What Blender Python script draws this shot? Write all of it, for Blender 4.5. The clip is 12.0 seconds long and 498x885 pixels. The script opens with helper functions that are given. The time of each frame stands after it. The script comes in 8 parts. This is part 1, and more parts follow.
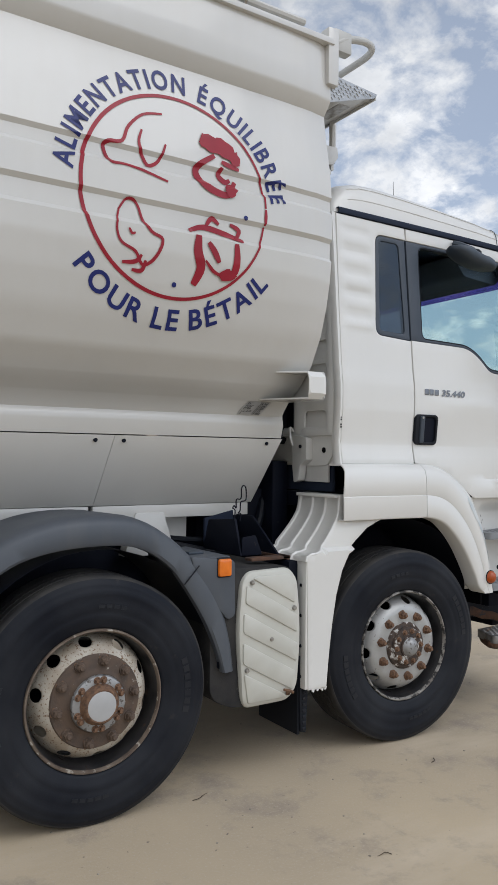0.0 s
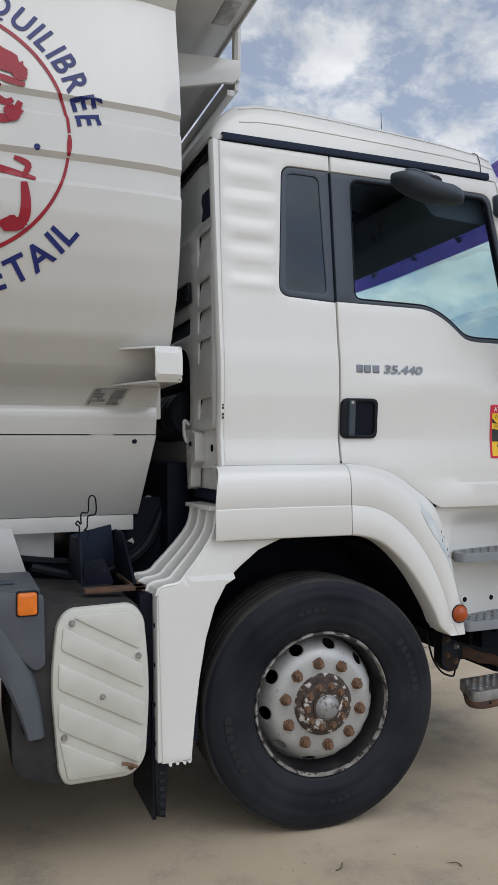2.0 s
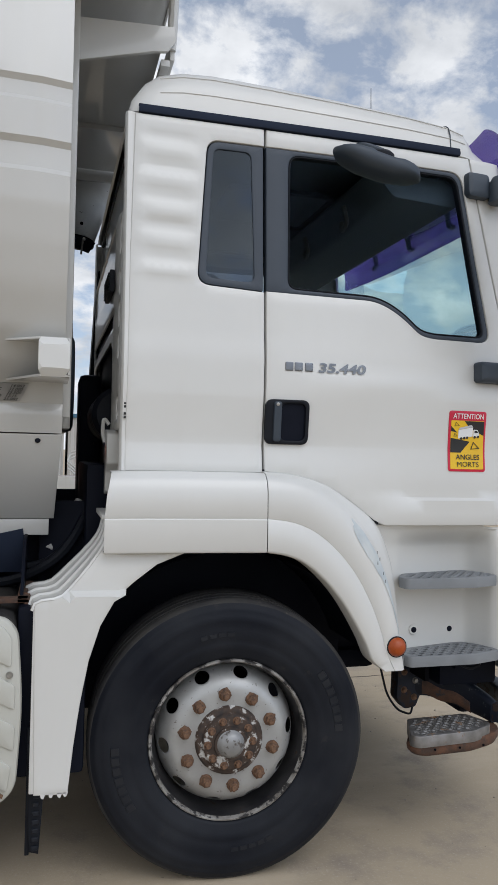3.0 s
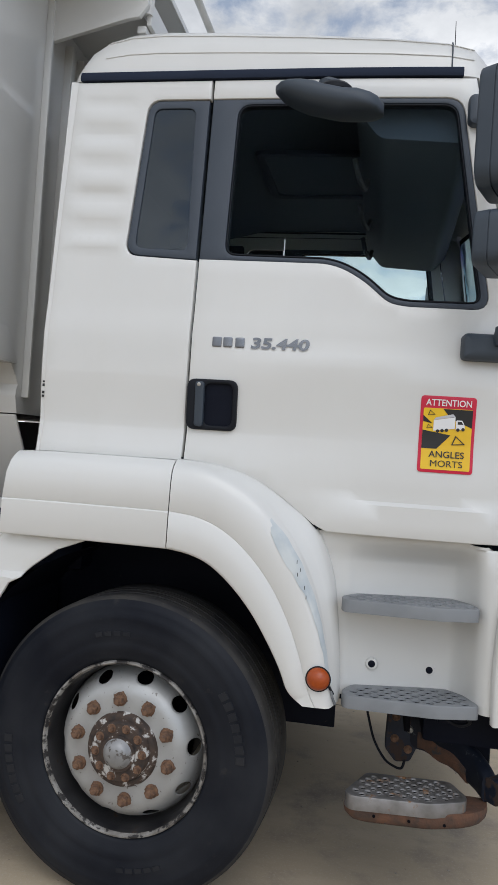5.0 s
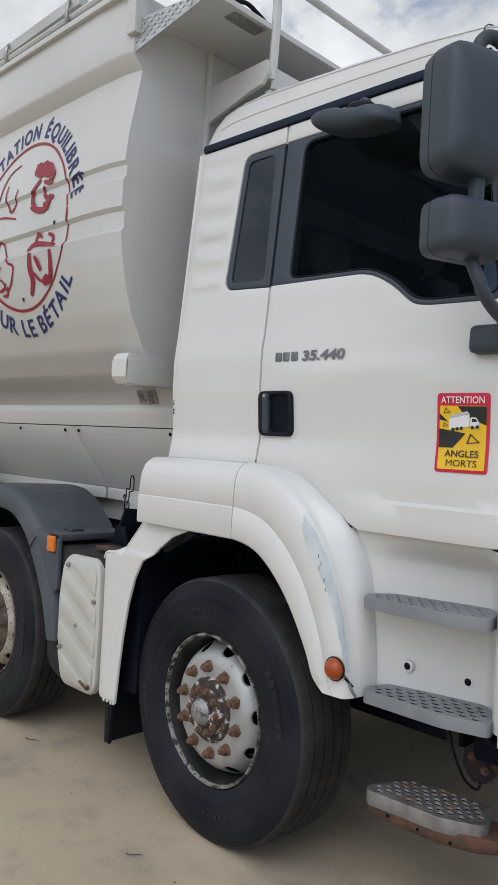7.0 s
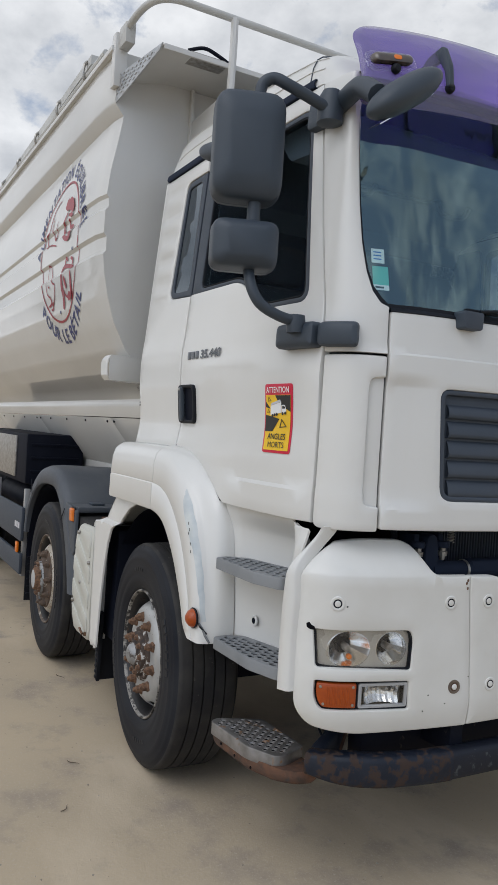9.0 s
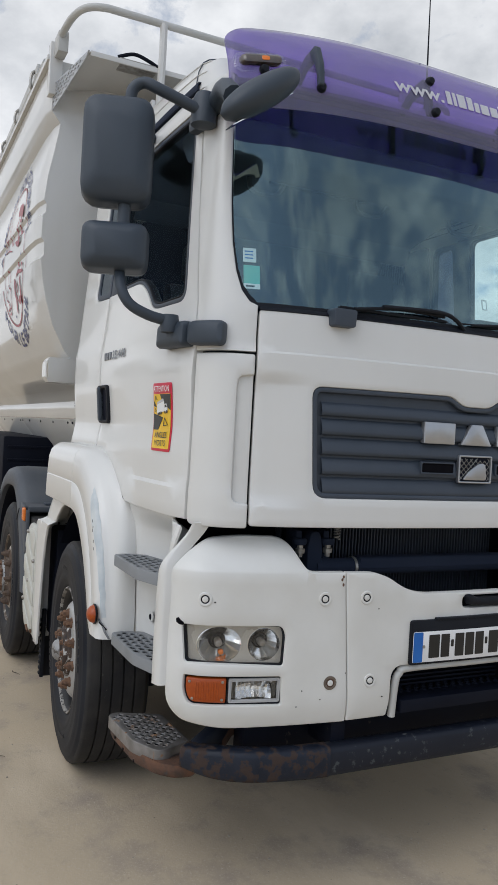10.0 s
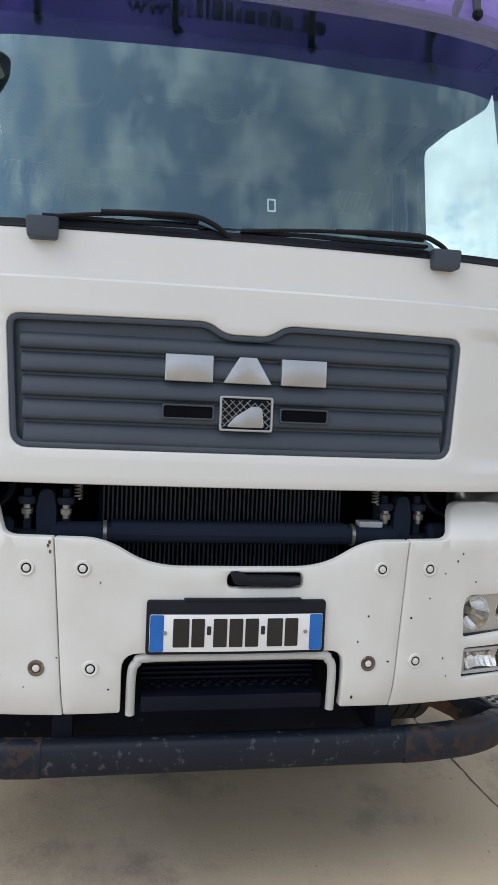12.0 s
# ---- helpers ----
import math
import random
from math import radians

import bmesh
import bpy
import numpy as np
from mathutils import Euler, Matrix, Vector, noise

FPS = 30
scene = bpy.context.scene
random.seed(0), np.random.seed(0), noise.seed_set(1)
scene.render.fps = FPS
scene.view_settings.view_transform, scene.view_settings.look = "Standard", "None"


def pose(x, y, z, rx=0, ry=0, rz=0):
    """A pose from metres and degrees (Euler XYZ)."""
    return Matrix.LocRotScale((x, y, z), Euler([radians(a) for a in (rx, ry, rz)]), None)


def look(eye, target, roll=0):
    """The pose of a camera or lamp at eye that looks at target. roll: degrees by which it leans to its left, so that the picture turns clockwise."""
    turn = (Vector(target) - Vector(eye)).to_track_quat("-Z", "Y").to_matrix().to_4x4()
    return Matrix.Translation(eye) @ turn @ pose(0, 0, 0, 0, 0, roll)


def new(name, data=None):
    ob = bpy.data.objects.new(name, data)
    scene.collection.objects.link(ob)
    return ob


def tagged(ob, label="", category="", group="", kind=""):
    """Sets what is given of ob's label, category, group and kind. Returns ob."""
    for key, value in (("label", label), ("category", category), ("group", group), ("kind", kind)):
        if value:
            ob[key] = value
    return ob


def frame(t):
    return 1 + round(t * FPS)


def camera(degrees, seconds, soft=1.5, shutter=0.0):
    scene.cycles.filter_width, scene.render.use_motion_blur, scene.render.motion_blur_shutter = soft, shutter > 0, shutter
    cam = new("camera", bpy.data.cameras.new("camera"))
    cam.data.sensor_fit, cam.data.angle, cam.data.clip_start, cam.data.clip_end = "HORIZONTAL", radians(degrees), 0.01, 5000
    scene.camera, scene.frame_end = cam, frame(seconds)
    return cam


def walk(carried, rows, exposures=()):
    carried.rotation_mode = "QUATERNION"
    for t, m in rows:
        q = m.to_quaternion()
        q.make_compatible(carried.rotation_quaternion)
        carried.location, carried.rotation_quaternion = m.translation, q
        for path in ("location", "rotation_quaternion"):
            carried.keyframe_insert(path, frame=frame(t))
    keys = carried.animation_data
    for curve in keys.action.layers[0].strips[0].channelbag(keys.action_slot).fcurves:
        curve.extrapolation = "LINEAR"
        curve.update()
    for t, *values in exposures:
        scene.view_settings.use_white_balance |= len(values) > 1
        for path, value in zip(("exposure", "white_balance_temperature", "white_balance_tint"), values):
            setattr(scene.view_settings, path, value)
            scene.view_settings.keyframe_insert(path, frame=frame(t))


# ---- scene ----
cam = camera(36.2, 12.0)
METRES, EYE, TURN = 9.0, 1.53, -33.1
START = (-3.0, -4.184)
ROWS = [
    (0.0, 0.0, 0.0, 0.0, -0.01, 1.14, -0.55),
    (0.2, 0.0157, 0.0115, -0.0002, 0.81, 1.24, -0.36),
    (0.5, 0.0362, 0.0279, 0.0012, 2.66, 1.07, -0.1),
    (0.7, 0.0488, 0.0428, -0.0036, 3.95, 1.31, 0.12),
    (1.0, 0.0655, 0.0644, 0.002, 5.71, 0.98, 0.39),
    (1.2, 0.078, 0.0746, 0.0011, 6.96, 1.0, 0.55),
    (1.5, 0.1024, 0.0894, -0.0005, 8.81, 0.85, 0.64),
    (1.7, 0.1182, 0.0995, 0.0017, 10.17, 0.98, 0.67),
    (2.0, 0.1363, 0.114, 0.0023, 12.02, 0.83, 0.45),
    (2.2, 0.1485, 0.127, 0.0022, 13.37, 0.72, 0.19),
    (2.5, 0.1645, 0.1431, 0.0053, 14.96, 0.87, -0.22),
    (2.7, 0.1758, 0.153, 0.0049, 16.08, 0.89, -0.68),
    (3.0, 0.2004, 0.1677, 0.0051, 18.46, 0.79, -1.34),
    (3.3, 0.221, 0.1796, 0.0097, 20.78, 0.59, -2.03),
    (3.5, 0.2328, 0.1902, 0.006, 22.34, 0.86, -2.61),
    (3.7, 0.243, 0.2022, 0.0052, 23.36, 0.62, -3.25),
    (5.3, 0.3408, 0.2983, 0.003, 48.58, 0.5, -3.41),
    (5.5, 0.3545, 0.3087, 0.0044, 52.04, 0.35, -2.99),
    (5.8, 0.3784, 0.3256, 0.0017, 57.84, 0.63, -1.92),
    (6.0, 0.3922, 0.3363, 0.005, 61.49, 0.76, -1.45),
    (6.3, 0.4068, 0.3545, 0.0037, 66.57, 0.74, -2.0),
    (6.5, 0.4116, 0.3668, 0.0018, 69.54, 0.41, -2.55),
    (6.7, 0.4171, 0.3814, 0.0032, 72.87, 0.35, -2.84),
    (8.3, 0.4715, 0.4947, 0.0057, 92.57, -0.51, -3.8),
    (8.5, 0.475, 0.5069, 0.0066, 93.33, -0.64, -3.87),
    (8.7, 0.4799, 0.5224, 0.0064, 94.1, -0.92, -3.68),
    (9.0, 0.4899, 0.5452, 0.0065, 94.59, -0.76, -3.57),
    (9.2, 0.4936, 0.5576, 0.0087, 95.05, -0.83, -3.42),
    (9.5, 0.495, 0.5743, 0.0069, 95.77, -0.71, -3.36),
    (9.7, 0.493, 0.5873, 0.0065, 96.34, -0.91, -3.26),
    (10.0, 0.4871, 0.6082, 0.0085, 97.59, -0.76, -3.16),
    (10.2, 0.4845, 0.6221, 0.0089, 98.39, -0.92, -3.1),
    (10.5, 0.4788, 0.6498, 0.0059, 100.11, -1.16, -3.06),
    (10.8, 0.4709, 0.6729, 0.0069, 101.92, -1.32, -3.0),
    (11.0, 0.461, 0.6873, 0.0059, 103.73, -1.82, -2.91),
    (11.3, 0.4393, 0.7087, 0.0031, 106.43, -2.25, -2.81),
    (11.5, 0.4256, 0.721, 0.0047, 107.74, -2.42, -2.66),
    (11.7, 0.413, 0.7343, 0.0031, 109.3, -2.67, -2.54),
    (12.0, 0.3904, 0.7583, 0.0008, 112.94, -2.71, -2.42),
]
walk(cam, [(t, pose(*START, EYE, 0, 0, TURN) @ pose(METRES * x, METRES * y, METRES * z, 90 + pitch, roll, yaw)) for t, x, y, z, yaw, pitch, roll in ROWS],
     exposures=[(0.0, 0.14, 6280, 10), (3.5, 0.02, 6220, 10), (5.5, 0.10, 6250, 10), (6.5, 0.08, 6270, 10), (8.5, 0.02, 6290, 10), (9.5, 0.03, 6300, 10), (11.0, 0.22, 6230, 10), (12.0, 0.52, 6340, 10)])

# ---- world, sun, exposure ----
scene.view_settings.exposure = 0.0
world = bpy.data.worlds.new("sky")
scene.world = world
world.use_nodes = True
wn, wl = world.node_tree.nodes, world.node_tree.links
wn.clear()
SUN_ELEV, SUN_AZ = 50.0, 290.0          # degrees; azimuth counted from +x towards +y


def wnode(kind, **values):
    n = wn.new(kind)
    for k, v in values.items():
        n.inputs[k].default_value = v
    return n


w_out = wn.new("ShaderNodeOutputWorld")
w_bg = wnode("ShaderNodeBackground", Strength=1.0)
w_sky = wn.new("ShaderNodeTexSky")
w_sky.sky_type = "NISHITA"
w_sky.sun_disc = False
w_sky.sun_elevation = radians(SUN_ELEV)
w_sky.sun_rotation = radians(90 - SUN_AZ)
w_tc = wn.new("ShaderNodeTexCoord")
w_sep = wn.new("ShaderNodeSeparateXYZ")
wl.new(w_tc.outputs["Generated"], w_sep.inputs[0])
w_up = wn.new("ShaderNodeMath")
w_up.operation = "MAXIMUM"
w_up.inputs[1].default_value = 0.0
wl.new(w_sep.outputs["Z"], w_up.inputs[0])
w_add = wn.new("ShaderNodeMath")
w_add.operation = "ADD"
w_add.inputs[1].default_value = 0.45
wl.new(w_up.outputs[0], w_add.inputs[0])
w_div = wn.new("ShaderNodeVectorMath")
w_div.operation = "DIVIDE"
w_com = wn.new("ShaderNodeCombineXYZ")
for i in range(3):
    wl.new(w_add.outputs[0], w_com.inputs[i])
wl.new(w_tc.outputs["Generated"], w_div.inputs[0])
wl.new(w_com.outputs[0], w_div.inputs[1])
w_n1 = wnode("ShaderNodeTexNoise", Scale=11.0, Detail=8.0, Roughness=0.60, Distortion=0.15)
w_n2 = wnode("ShaderNodeTexNoise", Scale=4.5, Detail=6.0, Roughness=0.58)
wl.new(w_div.outputs[0], w_n1.inputs["Vector"])
wl.new(w_div.outputs[0], w_n2.inputs["Vector"])
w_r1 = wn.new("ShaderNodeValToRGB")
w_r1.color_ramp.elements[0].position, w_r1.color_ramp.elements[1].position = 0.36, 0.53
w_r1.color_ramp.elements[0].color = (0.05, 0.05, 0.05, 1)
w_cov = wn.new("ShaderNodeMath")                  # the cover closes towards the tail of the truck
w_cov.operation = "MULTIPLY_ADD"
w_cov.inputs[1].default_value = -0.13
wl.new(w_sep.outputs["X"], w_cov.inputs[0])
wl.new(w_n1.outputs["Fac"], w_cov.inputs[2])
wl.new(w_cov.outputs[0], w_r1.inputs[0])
w_r2 = wn.new("ShaderNodeValToRGB")
w_r2.color_ramp.elements[0].position, w_r2.color_ramp.elements[1].position = 0.30, 0.70
w_r2.color_ramp.elements[0].color = (0.44, 0.46, 0.49, 1)
w_r2.color_ramp.elements[1].color = (0.95, 0.95, 0.95, 1)
wl.new(w_n2.outputs["Fac"], w_r2.inputs[0])
w_dim = wn.new("ShaderNodeVectorMath")
w_dim.operation = "SCALE"
w_dim.inputs["Scale"].default_value = 0.12
wl.new(w_sky.outputs[0], w_dim.inputs[0])
w_veil = wn.new("ShaderNodeMix")                 # thin high veil over the blue
w_veil.data_type = "RGBA"
w_veil.inputs["Factor"].default_value = 0.65
w_veil.inputs[7].default_value = (0.41, 0.465, 0.56, 1)
wl.new(w_dim.outputs[0], w_veil.inputs[6])
w_mix = wn.new("ShaderNodeMix")
w_mix.data_type = "RGBA"
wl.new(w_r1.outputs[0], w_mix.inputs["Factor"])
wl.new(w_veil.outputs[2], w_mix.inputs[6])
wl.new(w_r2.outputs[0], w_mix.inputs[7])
w_sun = wn.new("ShaderNodeVectorMath")            # the clouds glow widely round the hidden sun
w_sun.operation = "DOT_PRODUCT"
w_sun.inputs[1].default_value = (math.cos(radians(SUN_AZ)) * math.cos(radians(SUN_ELEV)), math.sin(radians(SUN_AZ)) * math.cos(radians(SUN_ELEV)), math.sin(radians(SUN_ELEV)))
w_nrm = wn.new("ShaderNodeVectorMath")
w_nrm.operation = "NORMALIZE"
wl.new(w_tc.outputs["Generated"], w_nrm.inputs[0])
wl.new(w_nrm.outputs[0], w_sun.inputs[0])
w_pos = wn.new("ShaderNodeMath")
w_pos.operation = "MAXIMUM"
w_pos.inputs[1].default_value = 0.0
wl.new(w_sun.outputs["Value"], w_pos.inputs[0])
w_pow = wn.new("ShaderNodeMath")
w_pow.operation = "POWER"
w_pow.inputs[1].default_value = 4.0
wl.new(w_pos.outputs[0], w_pow.inputs[0])
w_glow = wn.new("ShaderNodeMath")
w_glow.operation = "MULTIPLY_ADD"
w_glow.inputs[1].default_value, w_glow.inputs[2].default_value = 1.5, 1.0
wl.new(w_pow.outputs[0], w_glow.inputs[0])
w_lit = wn.new("ShaderNodeVectorMath")
w_lit.operation = "SCALE"
wl.new(w_mix.outputs[2], w_lit.inputs[0])
w_low = wn.new("ShaderNodeMath")                  # brighter towards the horizon than overhead
w_low.operation = "MULTIPLY_ADD"
w_low.inputs[1].default_value, w_low.inputs[2].default_value = -0.55, 1.22
wl.new(w_up.outputs[0], w_low.inputs[0])
w_all = wn.new("ShaderNodeMath")
w_all.operation = "MULTIPLY"
wl.new(w_low.outputs[0], w_all.inputs[0])
wl.new(w_glow.outputs[0], w_all.inputs[1])
wl.new(w_all.outputs[0], w_lit.inputs["Scale"])
wl.new(w_lit.outputs[0], w_bg.inputs["Color"])
wl.new(w_bg.outputs[0], w_out.inputs["Surface"])

sun = new("sun", bpy.data.lights.new("sun", "SUN"))
sun.data.energy, sun.data.angle, sun.data.color = 0.5, radians(36), (1.0, 0.975, 0.94)
sun_way = Vector((math.cos(radians(SUN_AZ)) * math.cos(radians(SUN_ELEV)),
                  math.sin(radians(SUN_AZ)) * math.cos(radians(SUN_ELEV)), math.sin(radians(SUN_ELEV))))
sun.matrix_world = look(20 * sun_way, (0, 0, 0))


# ---- materials ----
def rgba(c):
    return (*c, 1.0) if len(c) == 3 else c


def surf(name, c1, c2=None, scale=3.0, rough=0.5, metal=0.0, bump=0.0, bscale=120.0, coat=0.0,
         spots=None, streak=None, rvar=0.08, stretch=(1, 1, 1), spec=0.5):
    """A painted, rubber or metal surface: two tones in large patches, fine grain, optional wear spots (colour, scale, cover, roughness)
    and vertical dirt streaks (colour, amount)."""
    m = bpy.data.materials.new(name)
    m.use_nodes = True
    n, l = m.node_tree.nodes, m.node_tree.links
    b = n["Principled BSDF"]
    tc = n.new("ShaderNodeTexCoord")
    mp = n.new("ShaderNodeMapping")
    mp.inputs["Scale"].default_value = stretch
    l.new(tc.outputs["Object"], mp.inputs[0])
    big = n.new("ShaderNodeTexNoise")
    big.inputs["Scale"].default_value, big.inputs["Detail"].default_value = scale, 6
    l.new(mp.outputs[0], big.inputs["Vector"])
    mix = n.new("ShaderNodeMix")
    mix.data_type = "RGBA"
    mix.inputs[6].default_value, mix.inputs[7].default_value = rgba(c1), rgba(c2 or c1)
    ramp = n.new("ShaderNodeMapRange")
    ramp.inputs[1].default_value, ramp.inputs[2].default_value = 0.35, 0.65
    l.new(big.outputs["Fac"], ramp.inputs[0])
    l.new(ramp.outputs[0], mix.inputs["Factor"])
    colour = mix.outputs[2]
    fine = n.new("ShaderNodeTexNoise")
    fine.inputs["Scale"].default_value, fine.inputs["Detail"].default_value = bscale, 3
    l.new(tc.outputs["Object"], fine.inputs["Vector"])
    rr = n.new("ShaderNodeMapRange")
    rr.inputs[3].default_value, rr.inputs[4].default_value = rough - rvar, rough + rvar
    l.new(big.outputs["Fac"], rr.inputs[0])
    roughness = rr.outputs[0]
    if streak:
        sm = n.new("ShaderNodeMapping")
        sm.inputs["Scale"].default_value = (14, 14, 0.9)
        l.new(tc.outputs["Object"], sm.inputs[0])
        sn = n.new("ShaderNodeTexNoise")
        sn.inputs["Scale"].default_value, sn.inputs["Detail"].default_value = 1.0, 5
        l.new(sm.outputs[0], sn.inputs["Vector"])
        sr = n.new("ShaderNodeMapRange")
        sr.inputs[1].default_value, sr.inputs[2].default_value, sr.inputs[4].default_value = 0.5, 0.8, streak[1]
        l.new(sn.outputs["Fac"], sr.inputs[0])
        sx = n.new("ShaderNodeMix")
        sx.data_type = "RGBA"
        sx.inputs[7].default_value = rgba(streak[0])
        l.new(sr.outputs[0], sx.inputs["Factor"])
        l.new(colour, sx.inputs[6])
        colour = sx.outputs[2]
    if spots:
        sc, ss, cover, srough = spots
        pn = n.new("ShaderNodeTexNoise")
        pn.inputs["Scale"].default_value, pn.inputs["Detail"].default_value, pn.inputs["Roughness"].default_value = ss, 8, 0.65
        l.new(tc.outputs["Object"], pn.inputs["Vector"])
        pr = n.new("ShaderNodeMapRange")
        pr.inputs[1].default_value, pr.inputs[2].default_value = 1 - cover, 1 - cover + 0.05
        l.new(pn.outputs["Fac"], pr.inputs[0])
        px = n.new("ShaderNodeMix")
        px.data_type = "RGBA"
        px.inputs[7].default_value = rgba(sc)
        l.new(pr.outputs[0], px.inputs["Factor"])
        l.new(colour, px.inputs[6])
        colour = px.outputs[2]
        pm = n.new("ShaderNodeMix")
        pm.inputs[3].default_value = srough
        l.new(pr.outputs[0], pm.inputs[0])
        l.new(roughness, pm.inputs[2])
        roughness = pm.outputs[0]
        if metal:
            mm = n.new("ShaderNodeMapRange")
            mm.inputs[3].default_value, mm.inputs[4].default_value = metal, 0.0
            l.new(pr.outputs[0], mm.inputs[0])
            l.new(mm.outputs[0], b.inputs["Metallic"])
    if metal and not spots:
        b.inputs["Metallic"].default_value = metal
    l.new(colour, b.inputs["Base Color"])
    l.new(roughness, b.inputs["Roughness"])
    b.inputs["Coat Weight"].default_value = coat
    b.inputs["Specular IOR Level"].default_value = spec
    b.inputs["Coat Roughness"].default_value = 0.07
    if bump:
        bp = n.new("ShaderNodeBump")
        bp.inputs["Strength"].default_value, bp.inputs["Distance"].default_value = bump, 0.004
        l.new(fine.outputs["Fac"], bp.inputs["Height"])
        l.new(bp.outputs[0], b.inputs["Normal"])
    return m


def pane_mat(name, tint, gloss=1.0, rough=0.0, coating=(1.0, 1.0, 1.0), dust=0.0):
    """Thin see-through sheet: tinted transmission and a clear reflection that grows at grazing angles."""
    m = bpy.data.materials.new(name)
    m.use_nodes = True
    n, l = m.node_tree.nodes, m.node_tree.links
    n.clear()
    out = n.new("ShaderNodeOutputMaterial")
    tr = n.new("ShaderNodeBsdfTransparent")
    tr.inputs[0].default_value = rgba(tint)
    gl = n.new("ShaderNodeBsdfGlossy")
    gl.inputs["Roughness"].default_value = rough
    gl.inputs["Color"].default_value = rgba(coating)
    fr = n.new("ShaderNodeLayerWeight")
    fr.inputs["Blend"].default_value = 0.5
    pw = n.new("ShaderNodeMath")
    pw.operation = "POWER"
    pw.inputs[1].default_value = 4.0
    l.new(fr.outputs["Facing"], pw.inputs[0])
    mu = n.new("ShaderNodeMath")
    mu.operation = "MULTIPLY_ADD"
    mu.inputs[1].default_value, mu.inputs[2].default_value = 0.8 * gloss, 0.045 * gloss
    mu.use_clamp = True
    mx = n.new("ShaderNodeMixShader")
    l.new(pw.outputs[0], mu.inputs[0])
    l.new(mu.outputs[0], mx.inputs[0])
    l.new(tr.outputs[0], mx.inputs[1])
    l.new(gl.outputs[0], mx.inputs[2])
    top = mx.outputs[0]
    if dust:                                          # a film of dust that scatters a little light
        df = n.new("ShaderNodeBsdfDiffuse")
        df.inputs["Color"].default_value = (0.30, 0.30, 0.36, 1)
        tc = n.new("ShaderNodeTexCoord")
        nz = n.new("ShaderNodeTexNoise")
        nz.inputs["Scale"].default_value, nz.inputs["Detail"].default_value = 5.0, 6
        l.new(tc.outputs["Object"], nz.inputs["Vector"])
        rg = n.new("ShaderNodeMapRange")
        rg.inputs[3].default_value, rg.inputs[4].default_value = dust * 0.6, dust * 1.4
        l.new(nz.outputs["Fac"], rg.inputs[0])
        dm = n.new("ShaderNodeMixShader")
        l.new(rg.outputs[0], dm.inputs[0])
        l.new(top, dm.inputs[1])
        l.new(df.outputs[0], dm.inputs[2])
        top = dm.outputs[0]
    l.new(top, out.inputs["Surface"])
    return m


white = surf("white_paint", (0.69, 0.686, 0.662), (0.655, 0.65, 0.625), 1.6, 0.40, coat=0.5, bump=0.02, bscale=300,
             streak=((0.62, 0.60, 0.55), 0.10))
white_tank = surf("white_tank_paint", (0.585, 0.58, 0.558), (0.54, 0.535, 0.512), 1.1, 0.40, coat=0.75, bump=0.012, bscale=60,
                  streak=((0.50, 0.47, 0.42), 0.14))
white_old = surf("worn_white_paint", (0.71, 0.705, 0.675), (0.65, 0.64, 0.60), 4.0, 0.42, coat=0.15, bump=0.03, bscale=220,
                 spots=((0.10, 0.08, 0.065), 30, 0.275, 0.8))
scuff = surf("grey_scuffed_primer", (0.47, 0.52, 0.55), (0.60, 0.63, 0.63), 14.0, 0.6, bump=0.05)
crack_grey = surf("cracked_plastic_edge", (0.11, 0.12, 0.13), (0.24, 0.25, 0.26), 60.0, 0.7)
cover_white = surf("yellowed_plastic", (0.55, 0.545, 0.495), (0.49, 0.485, 0.435), 4.0, 0.45, bump=0.04, bscale=220, spots=((0.25, 0.20, 0.15), 40, 0.27, 0.8))
grey_plastic = surf("slate_grey_plastic", (0.036, 0.048, 0.067), (0.045, 0.057, 0.077), 5.0, 0.52, bump=0.10, bscale=700)
mirror_plastic = surf("mirror_grey_plastic", (0.034, 0.047, 0.065), (0.041, 0.054, 0.072), 6.0, 0.50, bump=0.10, bscale=800)
grey_fender = surf("dusty_grey_plastic", (0.056, 0.065, 0.080), (0.078, 0.087, 0.101), 3.0, 0.55, bump=0.10, bscale=500,
                   streak=((0.13, 0.13, 0.125), 0.22))
step_grey = surf("step_grey_paint", (0.17, 0.18, 0.19), (0.22, 0.23, 0.24), 6.0, 0.5, bump=0.08, bscale=400)
rubber = surf("tyre_rubber", (0.0025, 0.0042, 0.0095), (0.018, 0.020, 0.025), 3.0, 0.55, bump=0.10, bscale=160, rvar=0.20,
              spec=0.20, spots=((0.026, 0.026, 0.028), 9.0, 0.37, 0.75))
relief_rubber = surf("raised_sidewall_rubber", (0.006, 0.008, 0.013), (0.024, 0.025, 0.029), 3.4, 0.52, bump=0.1, bscale=160, spec=0.28)
tread_rubber = surf("dusty_tread_rubber", (0.020, 0.020, 0.022), (0.040, 0.038, 0.036), 9.0, 0.75, bump=0.25, bscale=120, spec=0.3,
                    spots=((0.075, 0.070, 0.062), 40, 0.36, 0.9))
black_rubber = surf("black_seal", (0.004, 0.0055, 0.010), (0.007, 0.009, 0.014), 8.0, 0.55, spec=0.25)
black = surf("black_chassis_paint", (0.003, 0.0045, 0.011), (0.006, 0.008, 0.016), 5.0, 0.6, bump=0.1, bscale=90,
             spots=((0.045, 0.040, 0.036), 14, 0.33, 0.9), spec=0.14)
bar_paint = surf("scraped_navy_bar_paint", (0.006, 0.009, 0.018), (0.010, 0.013, 0.022), 6.0, 0.50, bump=0.1, bscale=60,
                 spots=((0.060, 0.066, 0.070), 34, 0.405, 0.8), spec=0.3, stretch=(1, 0.5, 1.5))
